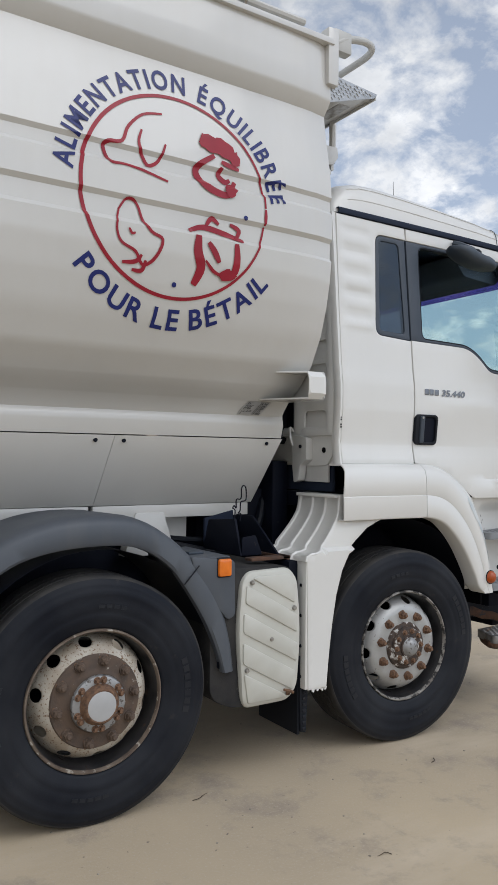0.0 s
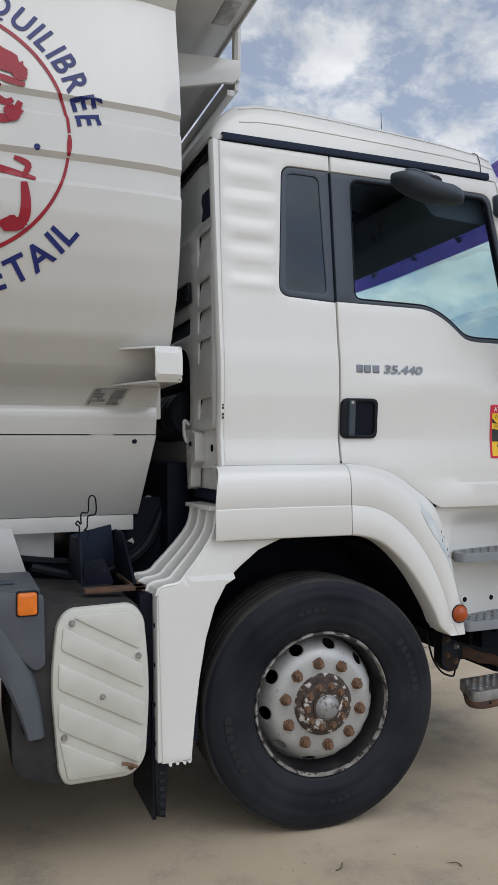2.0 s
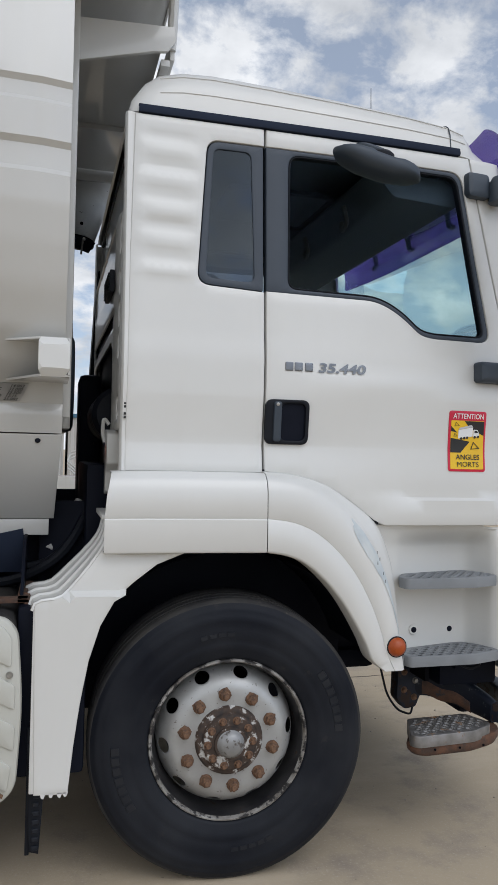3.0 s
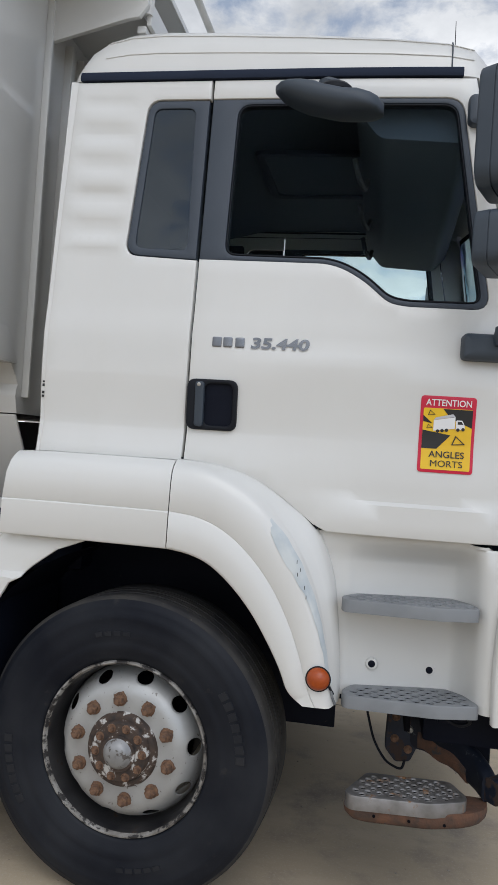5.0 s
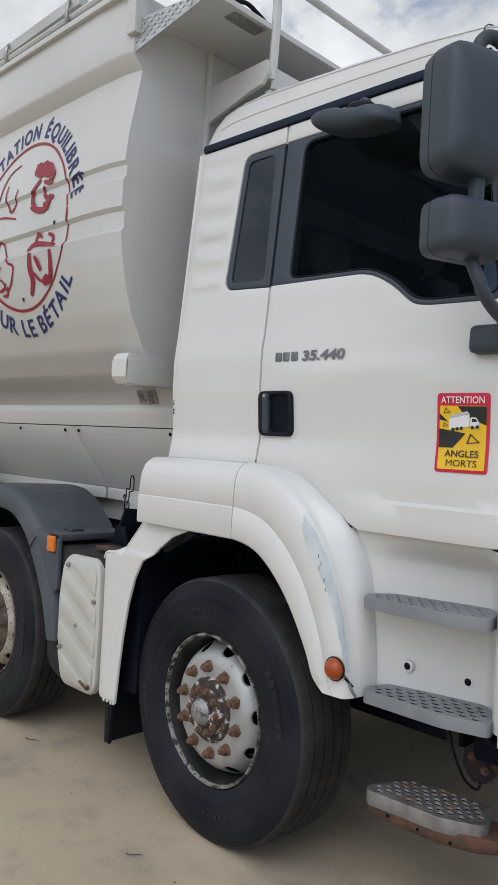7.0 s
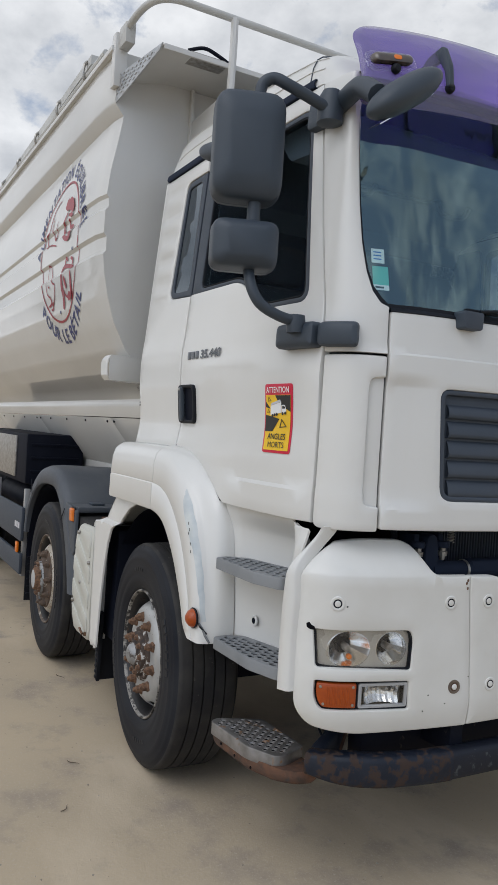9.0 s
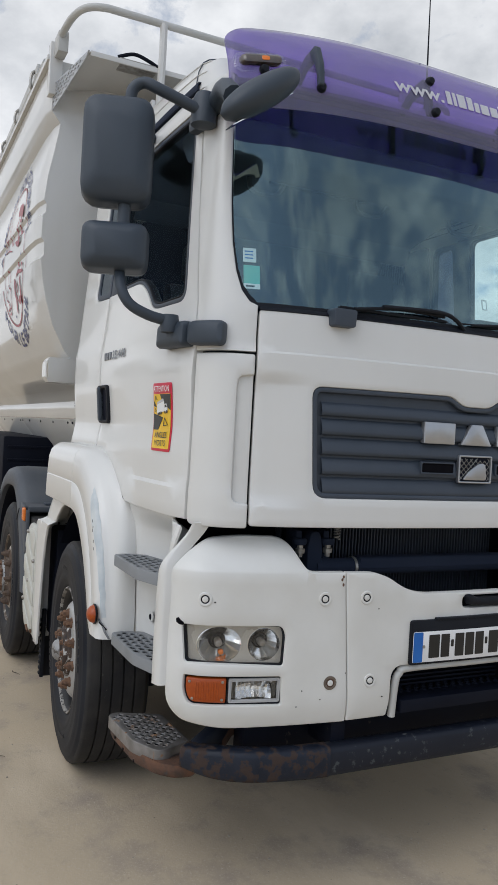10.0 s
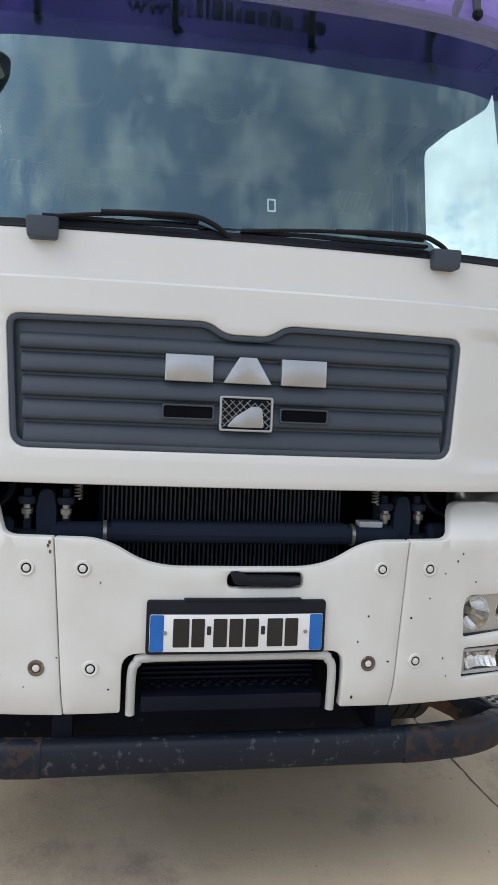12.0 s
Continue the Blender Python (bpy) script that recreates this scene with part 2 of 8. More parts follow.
bar_rusty = surf("rust_blotched_navy_paint", (0.008, 0.012, 0.022), (0.016, 0.020, 0.032), 6.0, 0.5, bump=0.2, bscale=70,
                 spots=((0.046, 0.031, 0.026), 22, 0.50, 0.9), spec=0.3)
rust = surf("rusted_steel", (0.135, 0.064, 0.037), (0.060, 0.039, 0.030), 22.0, 0.85, bump=0.5, bscale=120,
            spots=((0.035, 0.033, 0.036), 12, 0.40, 0.6))
rust_nut = surf("rusty_nut", (0.195, 0.105, 0.058), (0.095, 0.056, 0.038), 70.0, 0.85, bump=0.5, bscale=260)
hub_stain = surf("rust_stained_washer", (0.125, 0.062, 0.034), (0.20, 0.13, 0.085), 60.0, 0.85, bump=0.4, bscale=200)
rim_silver = surf("silver_rim_paint", (0.43, 0.435, 0.43), (0.34, 0.335, 0.325), 8.0, 0.42, metal=0.25, bump=0.05, bscale=150,
                  spots=((0.08, 0.055, 0.04), 60, 0.365, 0.85))
rim_barrel = surf("dark_rim_paint", (0.012, 0.012, 0.014), (0.030, 0.029, 0.030), 10.0, 0.35, bump=0.1, bscale=150,
                  spots=((0.06, 0.04, 0.03), 22, 0.38, 0.85))
rim_lip = surf("chipped_rim_edge", (0.32, 0.31, 0.29), (0.13, 0.115, 0.10), 16.0, 0.45, bump=0.1,
               spots=((0.022, 0.020, 0.020), 30, 0.50, 0.6))
rim_rusty = surf("rust_worn_rim_edge", (0.16, 0.125, 0.095), (0.085, 0.060, 0.045), 14.0, 0.7, bump=0.3, bscale=120,
                 spots=((0.36, 0.33, 0.28), 24, 0.42, 0.6))
rim_worn = surf("worn_cream_rim_paint", (0.46, 0.43, 0.37), (0.30, 0.25, 0.19), 9.0, 0.6, bump=0.15, bscale=120,
                spots=((0.17, 0.105, 0.065), 90, 0.44, 0.9))
hub_rust = surf("rusty_hub", (0.030, 0.024, 0.022), (0.085, 0.052, 0.034), 26.0, 0.75, bump=0.5, bscale=110,
                spots=((0.52, 0.51, 0.49), 26, 0.45, 0.45))
hub_brown = surf("brown_rusted_flange", (0.075, 0.055, 0.044), (0.115, 0.078, 0.055), 18.0, 0.85, bump=0.4, bscale=120,
                 spots=((0.30, 0.27, 0.23), 30, 0.38, 0.7))
hub_silver = surf("flaking_silver_hub", (0.34, 0.34, 0.34), (0.25, 0.25, 0.25), 14.0, 0.42, metal=0.35, bump=0.1,
                  spots=((0.10, 0.085, 0.075), 38, 0.46, 0.85))
alu = surf("worn_aluminium", (0.52, 0.52, 0.52), (0.42, 0.42, 0.42), 12.0, 0.42, metal=0.7, bump=0.06, bscale=160)
alu_dull = surf("dull_aluminium_tread", (0.30, 0.29, 0.285), (0.18, 0.17, 0.16), 16.0, 0.42, metal=0.6, bump=0.1,
                spots=((0.24, 0.13, 0.06), 13, 0.41, 0.85))
galv = surf("painted_grey_tube", (0.55, 0.55, 0.53), (0.46, 0.46, 0.44), 5.0, 0.5, bump=0.05)
checker = surf("checker_plate", (0.50, 0.51, 0.52), (0.42, 0.43, 0.44), 20.0, 0.40, metal=0.5, bump=0.5, bscale=70)
chute_grey = surf("mottled_grey_sheet", (0.70, 0.71, 0.71), (0.60, 0.61, 0.61), 9.0, 0.5, bump=0.05, spots=((0.14, 0.14, 0.14), 22, 0.36, 0.7))
chrome = surf("badge_silver", (0.50, 0.51, 0.53), (0.42, 0.43, 0.45), 9.0, 0.34, metal=0.9)
door_badge = surf("dull_door_badge", (0.24, 0.25, 0.27), (0.18, 0.19, 0.21), 20.0, 0.28, metal=0.85)
steel = surf("clamp_steel", (0.42, 0.41, 0.39), (0.30, 0.28, 0.25), 40.0, 0.4, metal=0.7)
# near-black that paints the shade inside holes, slots and openings
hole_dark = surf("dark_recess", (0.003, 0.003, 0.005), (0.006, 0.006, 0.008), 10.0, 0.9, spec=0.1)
cab_dark = surf("dark_cab_trim", (0.015, 0.022, 0.042), (0.020, 0.028, 0.050), 4.0, 0.85, spec=0.25)
cab_liner = surf("grey_roof_liner", (0.058, 0.074, 0.106), (0.066, 0.082, 0.114), 5.0, 0.95)
seat_cloth = surf("seat_cloth", (0.014, 0.017, 0.026), (0.020, 0.023, 0.032), 30.0, 0.95, bump=0.2, bscale=500)
dash_grey = surf("dashboard_plastic", (0.035, 0.040, 0.048), (0.042, 0.046, 0.054), 7.0, 0.7, bump=0.1, bscale=600)
orange = surf("amber_lens", (0.78, 0.19, 0.010), (0.68, 0.15, 0.008), 25.0, 0.25, coat=0.25)
orange_deep = surf("orange_indicator_lens", (0.38, 0.064, 0.003), (0.33, 0.052, 0.003), 90.0, 0.35, coat=0.1, bump=0.2, bscale=180)
navy = surf("navy_lettering", (0.008, 0.016, 0.12), (0.011, 0.020, 0.14), 12.0, 0.42, coat=0.2, spec=0.25)
lamp_smoke = surf("smoked_lamp_lens", (0.050, 0.040, 0.035), (0.085, 0.062, 0.048), 30.0, 0.2, coat=0.6)
cap_grey = surf("flat_grey_paint", (0.43, 0.43, 0.43), (0.38, 0.38, 0.38), 9.0, 0.5, bump=0.05, spots=((0.05, 0.045, 0.04), 30, 0.28, 0.8))
crimson = surf("crimson_lettering", (0.26, 0.006, 0.020), (0.30, 0.009, 0.024), 12.0, 0.42, coat=0.2, spec=0.25)
st_red = surf("sticker_red", (0.62, 0.012, 0.05), (0.58, 0.012, 0.05), 12.0, 0.35)
st_yellow = surf("sticker_yellow", (0.86, 0.55, 0.015), (0.82, 0.50, 0.015), 12.0, 0.35)
st_black = surf("sticker_black", (0.012, 0.012, 0.012), (0.016, 0.016, 0.016), 12.0, 0.35)
st_white = surf("sticker_white", (0.82, 0.82, 0.82), (0.78, 0.78, 0.78), 12.0, 0.35)
st_green = surf("sticker_green", (0.10, 0.50, 0.42), (0.12, 0.54, 0.46), 12.0, 0.45)
st_blue = surf("plate_blue", (0.01, 0.12, 0.45), (0.012, 0.14, 0.48), 12.0, 0.35)
visor_text = surf("grey_lettering", (0.55, 0.55, 0.58), (0.50, 0.50, 0.53), 12.0, 0.4)
wind_glass = pane_mat("windscreen_glass", (0.78, 0.92, 0.91), 4.0, coating=(0.62, 0.90, 1.0))
wind_glass_inner = pane_mat("windscreen_inner_face", (1.0, 1.0, 1.0), 0.25)
side_glass = pane_mat("door_glass", (0.90, 0.95, 0.95), 0.04, coating=(0.62, 0.78, 1.0))
smoke_glass = pane_mat("smoked_quarter_glass", (0.24, 0.26, 0.30), 1.2, coating=(0.82, 0.92, 1.0))
lens_glass = pane_mat("lamp_glass", (0.96, 0.96, 0.96), 0.8)
visor_tint = pane_mat("purple_acrylic", (0.47, 0.36, 0.78), 0.9, 0.08, dust=0.30)
reflector = surf("lamp_reflector", (0.90, 0.90, 0.89), (0.84, 0.83, 0.80), 30.0, 0.20, metal=1.0)
lamp_beige = surf("lamp_bezel", (0.50, 0.485, 0.44), (0.55, 0.53, 0.48), 10.0, 0.28, metal=0.25)
mirror_face = surf("mirror_face", (0.9, 0.9, 0.9), (0.9, 0.9, 0.9), 3.0, 0.02, metal=1.0, rvar=0.0)


def ground_mat():
    m = bpy.data.materials.new("dusty_concrete")
    m.use_nodes = True
    n, l = m.node_tree.nodes, m.node_tree.links
    b = n["Principled BSDF"]
    b.inputs["Roughness"].default_value = 0.9
    tc = n.new("ShaderNodeTexCoord")

    def nz(scale, detail, rough=0.6, stretch=None):
        t = n.new("ShaderNodeTexNoise")
        t.inputs["Scale"].default_value, t.inputs["Detail"].default_value, t.inputs["Roughness"].default_value = scale, detail, rough
        if stretch:
            mp = n.new("ShaderNodeMapping")
            mp.inputs["Scale"].default_value = stretch
            mp.inputs["Rotation"].default_value = (0, 0, 0.1)
            l.new(tc.outputs["Object"], mp.inputs[0])
            l.new(mp.outputs[0], t.inputs["Vector"])
        else:
            l.new(tc.outputs["Object"], t.inputs["Vector"])
        return t.outputs["Fac"]

    def blend(fac, lo, hi, a, b2):
        r = n.new("ShaderNodeMapRange")
        r.inputs[1].default_value, r.inputs[2].default_value = lo, hi
        l.new(fac, r.inputs[0])
        x = n.new("ShaderNodeMix")
        x.data_type = "RGBA"
        l.new(r.outputs[0], x.inputs["Factor"])
        for sock, v in ((x.inputs[6], a), (x.inputs[7], b2)):
            if isinstance(v, tuple):
                sock.default_value = rgba(v)
            else:
                l.new(v, sock)
        return x.outputs[2]

    base = blend(nz(0.55, 7), 0.32, 0.68, (0.535, 0.432, 0.296), (0.405, 0.333, 0.243))
    tracks = blend(nz(1.0, 6, 0.6, (0.6, 1.6, 1)), 0.50, 0.72, base, (0.60, 0.50, 0.37))
    stains = blend(nz(2.3, 8, 0.7), 0.52, 0.70, tracks, (0.31, 0.258, 0.208))
    grit = blend(nz(85, 4, 0.7), 0.54, 0.72, stains, (0.50, 0.43, 0.335))
    specks = blend(nz(30, 3, 0.6), 0.70, 0.745, grit, (0.20, 0.17, 0.135))
    l.new(specks, b.inputs["Base Color"])
    bp = n.new("ShaderNodeBump")
    bp.inputs["Strength"].default_value, bp.inputs["Distance"].default_value = 0.35, 0.006
    l.new(nz(60, 8, 0.75), bp.inputs["Height"])
    l.new(bp.outputs[0], b.inputs["Normal"])
    return m


dusty_concrete = ground_mat()


# ---- mesh helpers ----
from mathutils.geometry import delaunay_2d_cdt


def link(name, me, parent=None, label="", m=None):
    ob = new(name, me)
    if parent is not None:
        ob.parent = parent
    if m is not None:
        ob.matrix_basis = m
    if label:
        tagged(ob, label=label)
    return ob


def to_mesh(bm, mat, sharp=40):
    me = bpy.data.meshes.new("part")
    for f in bm.faces:
        f.smooth = True
    bm.to_mesh(me)
    bm.free()
    for m in (mat if isinstance(mat, (list, tuple)) else (mat,)):
        me.materials.append(m)
    me.set_sharp_from_angle(angle=radians(sharp))
    return me


def part(name, bm, mat, parent=None, label="", m=None, sharp=40):
    return link(name, to_mesh(bm, mat, sharp), parent, label, m)


def bev(bm, w, seg=2, ang=30):
    if w:
        es = [e for e in bm.edges if len(e.link_faces) == 2 and e.calc_face_angle(0) > radians(ang)]
        bmesh.ops.bevel(bm, geom=es, offset=w, segments=seg, affect="EDGES", profile=0.6, clamp_overlap=True)
    return bm


def box(x0, x1, y0, y1, z0, z1, w=0.005, seg=2, bm=None):
    own = bm is None
    b = bmesh.new()
    r = bmesh.ops.create_cube(b, size=1)
    for v in r["verts"]:
        v.co = Vector((x0 + (v.co.x + 0.5) * (x1 - x0), y0 + (v.co.y + 0.5) * (y1 - y0), z0 + (v.co.z + 0.5) * (z1 - z0)))
    bev(b, w, seg)
    return b if own else join(bm, b)


def join(bm, other):
    me = bpy.data.meshes.new("tmp")
    other.to_mesh(me)
    other.free()
    bm.from_mesh(me)
    bpy.data.meshes.remove(me)
    return bm


def prism(pts, axis, a, b, w=0.004, seg=2):
    """A polygon extruded along an axis from a to b. Polygon coordinates: (x, z) for y, (y, z) for x, (x, y) for z."""
    bm = bmesh.new()

    def at(p, d):
        return {"y": (p[0], d, p[1]), "x": (d, p[0], p[1]), "z": (p[0], p[1], d)}[axis]

    lo = [bm.verts.new(at(p, a)) for p in pts]
    hi = [bm.verts.new(at(p, b)) for p in pts]
    bm.faces.new(lo)
    bm.faces.new(hi)
    for i in range(len(pts)):
        j = (i + 1) % len(pts)
        bm.faces.new((lo[i], lo[j], hi[j], hi[i]))
    bmesh.ops.recalc_face_normals(bm, faces=bm.faces[:])
    return bev(bm, w, seg, 50)


def tube(pts, r, seg=10, smooth=6, radii=None, flat=1.0):
    """A round bar along points; smooth: how many pieces each span is rounded into."""
    pts = [Vector(p) for p in pts]
    if smooth > 1 and len(pts) > 2:
        out = []
        for i in range(len(pts) - 1):
            p0, p1, p2, p3 = pts[max(i - 1, 0)], pts[i], pts[i + 1], pts[min(i + 2, len(pts) - 1)]
            for k in range(smooth):
                t = k / smooth
                out.append(0.5 * ((2 * p1) + (p2 - p0) * t + (2 * p0 - 5 * p1 + 4 * p2 - p3) * t * t + (3 * p1 - p0 - 3 * p2 + p3) * t ** 3))
        pts = out + [pts[-1]]
    bm = bmesh.new()
    rings = []
    up = None
    for i, p in enumerate(pts):
        d = (pts[min(i + 1, len(pts) - 1)] - pts[max(i - 1, 0)]).normalized()
        if up is None:
            up = d.orthogonal().normalized()
        up = (up - d * up.dot(d)).normalized()
        side = d.cross(up)
        q = r if radii is None else float(radii[min(i, len(radii) - 1)])
        rings.append([bm.verts.new(p + q * (math.cos(a) * up + flat * math.sin(a) * side)) for a in (2 * math.pi * k / seg for k in range(seg))])
    for a, b in zip(rings, rings[1:]):
        for k in range(seg):
            bm.faces.new((a[k], a[(k + 1) % seg], b[(k + 1) % seg], b[k]))
    bm.faces.new(rings[0])
    bm.faces.new(rings[-1])
    bmesh.ops.recalc_face_normals(bm, faces=bm.faces[:])
    return bm


def lathe(profile, n=48, axis="y", centre=(0, 0, 0), a0=0.0, a1=None):
    """Turns (radius, along) pairs round an axis."""
    bm = bmesh.new()
    full = a1 is None
    steps = n if full else n + 1
    rows = []
    for k in range(steps):
        a = 2 * math.pi * k / n if full else a0 + (a1 - a0) * k / n
        c, s = math.cos(a), math.sin(a)
        row = []
        for r, h in profile:
            p = {"y": (r * c, h, r * s), "x": (h, r * c, r * s), "z": (r * c, r * s, h)}[axis]
            row.append(bm.verts.new(Vector(p) + Vector(centre)))
        rows.append(row)
    for k in range(n):
        a, b = rows[k], rows[(k + 1) % steps]
        for i in range(len(profile) - 1):
            bm.faces.new((a[i], b[i], b[i + 1], a[i + 1]))
    bmesh.ops.remove_doubles(bm, verts=bm.verts[:], dist=1e-5)
    bmesh.ops.recalc_face_normals(bm, faces=bm.faces[:])
    return bm


def loft(rows, thick=0.0, closed=False):
    """A skin over rows of points; thick gives it a thickness."""
    bm = bmesh.new()
    vs = [[bm.verts.new(p) for p in row] for row in rows]
    for a, b in zip(vs, vs[1:]):
        m = len(a)
        for i in range(m if closed else m - 1):
            bm.faces.new((a[i], a[(i + 1) % m], b[(i + 1) % m], b[i]))
    if closed:
        bm.faces.new(vs[0])
        bm.faces.new(vs[-1])
    bmesh.ops.recalc_face_normals(bm, faces=bm.faces[:])
    if thick:
        bmesh.ops.solidify(bm, geom=bm.faces[:], thickness=thick)
        bmesh.ops.recalc_face_normals(bm, faces=bm.faces[:])
    return bm


def round_poly(pts, r, n=5):
    """Polygon with its corners rounded; r is one radius or one for each corner."""
    out, m = [], len(pts)
    for i, p in enumerate(pts):
        q = r[i] if isinstance(r, (list, tuple)) else r
        p, a, b = Vector(p), Vector(pts[i - 1]), Vector(pts[(i + 1) % m])
        da, db = a - p, b - p
        q = min(q, 0.49 * da.length, 0.49 * db.length)
        if q < 1e-4:
            out.append(tuple(p))
            continue
        s, e = p + da.normalized() * q, p + db.normalized() * q
        for k in range(n + 1):
            t = k / n
            out.append(tuple((1 - t) ** 2 * s + 2 * t * (1 - t) * p + t * t * e))
    return out


def rrect(u0, u1, v0, v1, r, n=5):
    return round_poly([(u0, v0), (u1, v0), (u1, v1), (u0, v1)], r, n)


def ellipse(u, v, a, b, n=20, turn=0.0):
    c, s = math.cos(turn), math.sin(turn)
    return [(u + a * math.cos(t) * c - b * math.sin(t) * s, v + a * math.cos(t) * s + b * math.sin(t) * c)
            for t in (2 * math.pi * k / n for k in range(n))]


def curve(pts, n=6, closed=False):
    """A smooth line through 2D points."""
    out, m = [], len(pts)
    for i in range(m if closed else m - 1):
        g = (lambda k: pts[k % m]) if closed else (lambda k: pts[min(max(k, 0), m - 1)])
        p0, p1, p2, p3 = g(i - 1), g(i), g(i + 1), g(i + 2)
        for k in range(n):
            t = k / n
            out.append(tuple(0.5 * (2 * p1[j] + (p2[j] - p0[j]) * t + (2 * p0[j] - 5 * p1[j] + 4 * p2[j] - p3[j]) * t * t
                                    + (3 * p1[j] - p0[j] - 3 * p2[j] + p3[j]) * t ** 3) for j in (0, 1)))
    return out if closed else out + [tuple(pts[-1])]


def area2(p):
    return sum(p[i - 1][0] * p[i][1] - p[i][0] * p[i - 1][1] for i in range(len(p)))


def dense(p, step):
    out = []
    for i in range(len(p)):
        a, b = p[i], p[(i + 1) % len(p)]
        k = max(1, math.ceil(math.hypot(b[0] - a[0], b[1] - a[1]) / step))
        out += [(a[0] + (b[0] - a[0]) * j / k, a[1] + (b[1] - a[1]) * j / k) for j in range(k)]
    return out


def inset(p, d):
    """Moves a counter-clockwise polygon inwards by d."""
    out, m = [], len(p)
    for i in range(m):
        ax, ay = p[i][0] - p[i - 1][0], p[i][1] - p[i - 1][1]
        bx, by = p[(i + 1) % m][0] - p[i][0], p[(i + 1) % m][1] - p[i][1]
        la, lb = math.hypot(ax, ay) or 1, math.hypot(bx, by) or 1
        nx, ny = -ay / la - by / lb, ax / la + bx / lb
        ln = math.hypot(nx, ny) or 1
        nx, ny = nx / ln, ny / ln
        k = max(0.5, -ay / la * nx + ax / la * ny)
        out.append((p[i][0] + nx * d / k, p[i][1] + ny * d / k))
    return out


def inside(q, p):
    x, y, hit = q[0], q[1], False
    for i in range(len(p)):
        (x1, y1), (x2, y2) = p[i - 1], p[i]
        if (y1 > y) != (y2 > y) and x < (x2 - x1) * (y - y1) / (y2 - y1) + x1:
            hit = not hit
    return hit


def panel(outline, S, thick, holes=(), r=0.006, step=0.07, lines=()):
    """A sheet of the outline's shape laid on the surface S(u, v, depth), with rounded rims, holes and a thickness."""
    outline = outline if area2(outline) > 0 else outline[::-1]
    outer = dense(outline, step)
    rims = [h if area2(h) > 0 else h[::-1] for h in holes]
    rims = [dense(h, step) for h in rims]
    pts, depth, loops = [], [], []

    def ring(p, d):
        loops.append([len(pts) + i for i in range(len(p))])
        pts.extend(p)
        depth.extend([d] * len(p))

    ring(outer, r)
    if r:
        ring(inset(outer, 0.3 * r), 0.3 * r)
        ring(inset(outer, r), 0.0)
    for h in rims:
        ring(h, r)
        if r:
            ring(inset(h, -0.3 * r), 0.3 * r)
            ring(inset(h, -r), 0.0)
    inner = inset(outer, r + 0.3 * step)
    hold = [inset(h, -(r + 0.3 * step)) for h in rims]
    us, vs = [p[0] for p in outer], [p[1] for p in outer]
    u0, u1, v0, v1 = min(us), max(us), min(vs), max(vs)
    for i in range(1, math.ceil((u1 - u0) / step)):
        for j in range(1, math.ceil((v1 - v0) / step)):
            q = (u0 + i * step + (0.5 * step if j % 2 else 0), v0 + j * step)
            if any(abs(q[1] - v) < 0.3 * step for v in lines):
                continue
            if inside(q, inner) and not any(inside(q, h) for h in hold):
                pts.append(q)
                depth.append(0.0)
    for v in lines:                                  # rows of points along creases
        for i in range(math.ceil((u1 - u0) / step)):
            q = (u0 + (i + 0.5) * step, v)
            if inside(q, inner) and not any(inside(q, h) for h in hold):
                pts.append(q)
                depth.append(0.0)
    edges = [(lp[i], lp[(i + 1) % len(lp)]) for lp in loops for i in range(len(lp))]
    co, _, faces, orig, _, _ = delaunay_2d_cdt([Vector(p) for p in pts], edges, [], 0, 1e-6)
    dep = [min((depth[k] for k in o), default=0.0) if o else 0.0 for o in orig]
    bm = bmesh.new()
    front = [bm.verts.new(S(c[0], c[1], d)) for c, d in zip(co, dep)]
    back = [bm.verts.new(S(c[0], c[1], thick)) for c in co]
    use = {}
    for f in faces:
        c = (sum(co[i][0] for i in f) / len(f), sum(co[i][1] for i in f) / len(f))
        if not inside(c, outer) or any(inside(c, h) for h in rims):
            continue
        bm.faces.new([front[i] for i in f])
        bm.faces.new([back[i] for i in reversed(f)])
        for a, b in zip(f, list(f[1:]) + [f[0]]):
            use[(a, b)] = 1
    for a, b in use:
        if (b, a) not in use:
            bm.faces.new((front[b], front[a], back[a], back[b]))
    bmesh.ops.delete(bm, geom=[v for v in bm.verts if not v.link_faces], context="VERTS")
    bmesh.ops.recalc_face_normals(bm, faces=bm.faces[:])
    return bm


def flat(axis, at, sign=-1):
    """A plane for panel(): axis y takes (x, z), axis x takes (y, z), axis z takes (x, y); depth runs from the outside (sign) inwards."""
    return {"y": lambda u, v, d: Vector((u, at - sign * d, v)), "x": lambda u, v, d: Vector((at - sign * d, u, v)),
            "z": lambda u, v, d: Vector((u, v, at - sign * d))}[axis]


def interp(x, xs, ys):
    return float(np.interp(x, xs, ys))


def letters(text, size, bold=0.0):
    """Flat letters as a bmesh in the xy plane, and their advance."""
    cu = bpy.data.curves.new("text", "FONT")
    cu.body, cu.size, cu.offset, cu.resolution_u = text, size, bold * size, 4
    ob = bpy.data.objects.new("text", cu)
    scene.collection.objects.link(ob)
    bpy.context.view_layer.update()
    me = bpy.data.meshes.new_from_object(ob.evaluated_get(bpy.context.evaluated_depsgraph_get()))
    bpy.data.objects.remove(ob)
    bpy.data.curves.remove(cu)
    bm = bmesh.new()
    bm.from_mesh(me)
    bpy.data.meshes.remove(me)
    return bm


def warp(bm, fn):
    for v in bm.verts:
        v.co = fn(v.co)
    return bm


# ---- ground ----
bm = bmesh.new()
bmesh.ops.create_grid(bm, x_segments=8, y_segments=8, size=1500)
tagged(part("ground", bm, dusty_concrete), "dusty beige concrete yard with stains and grit", "ground", kind="structure")

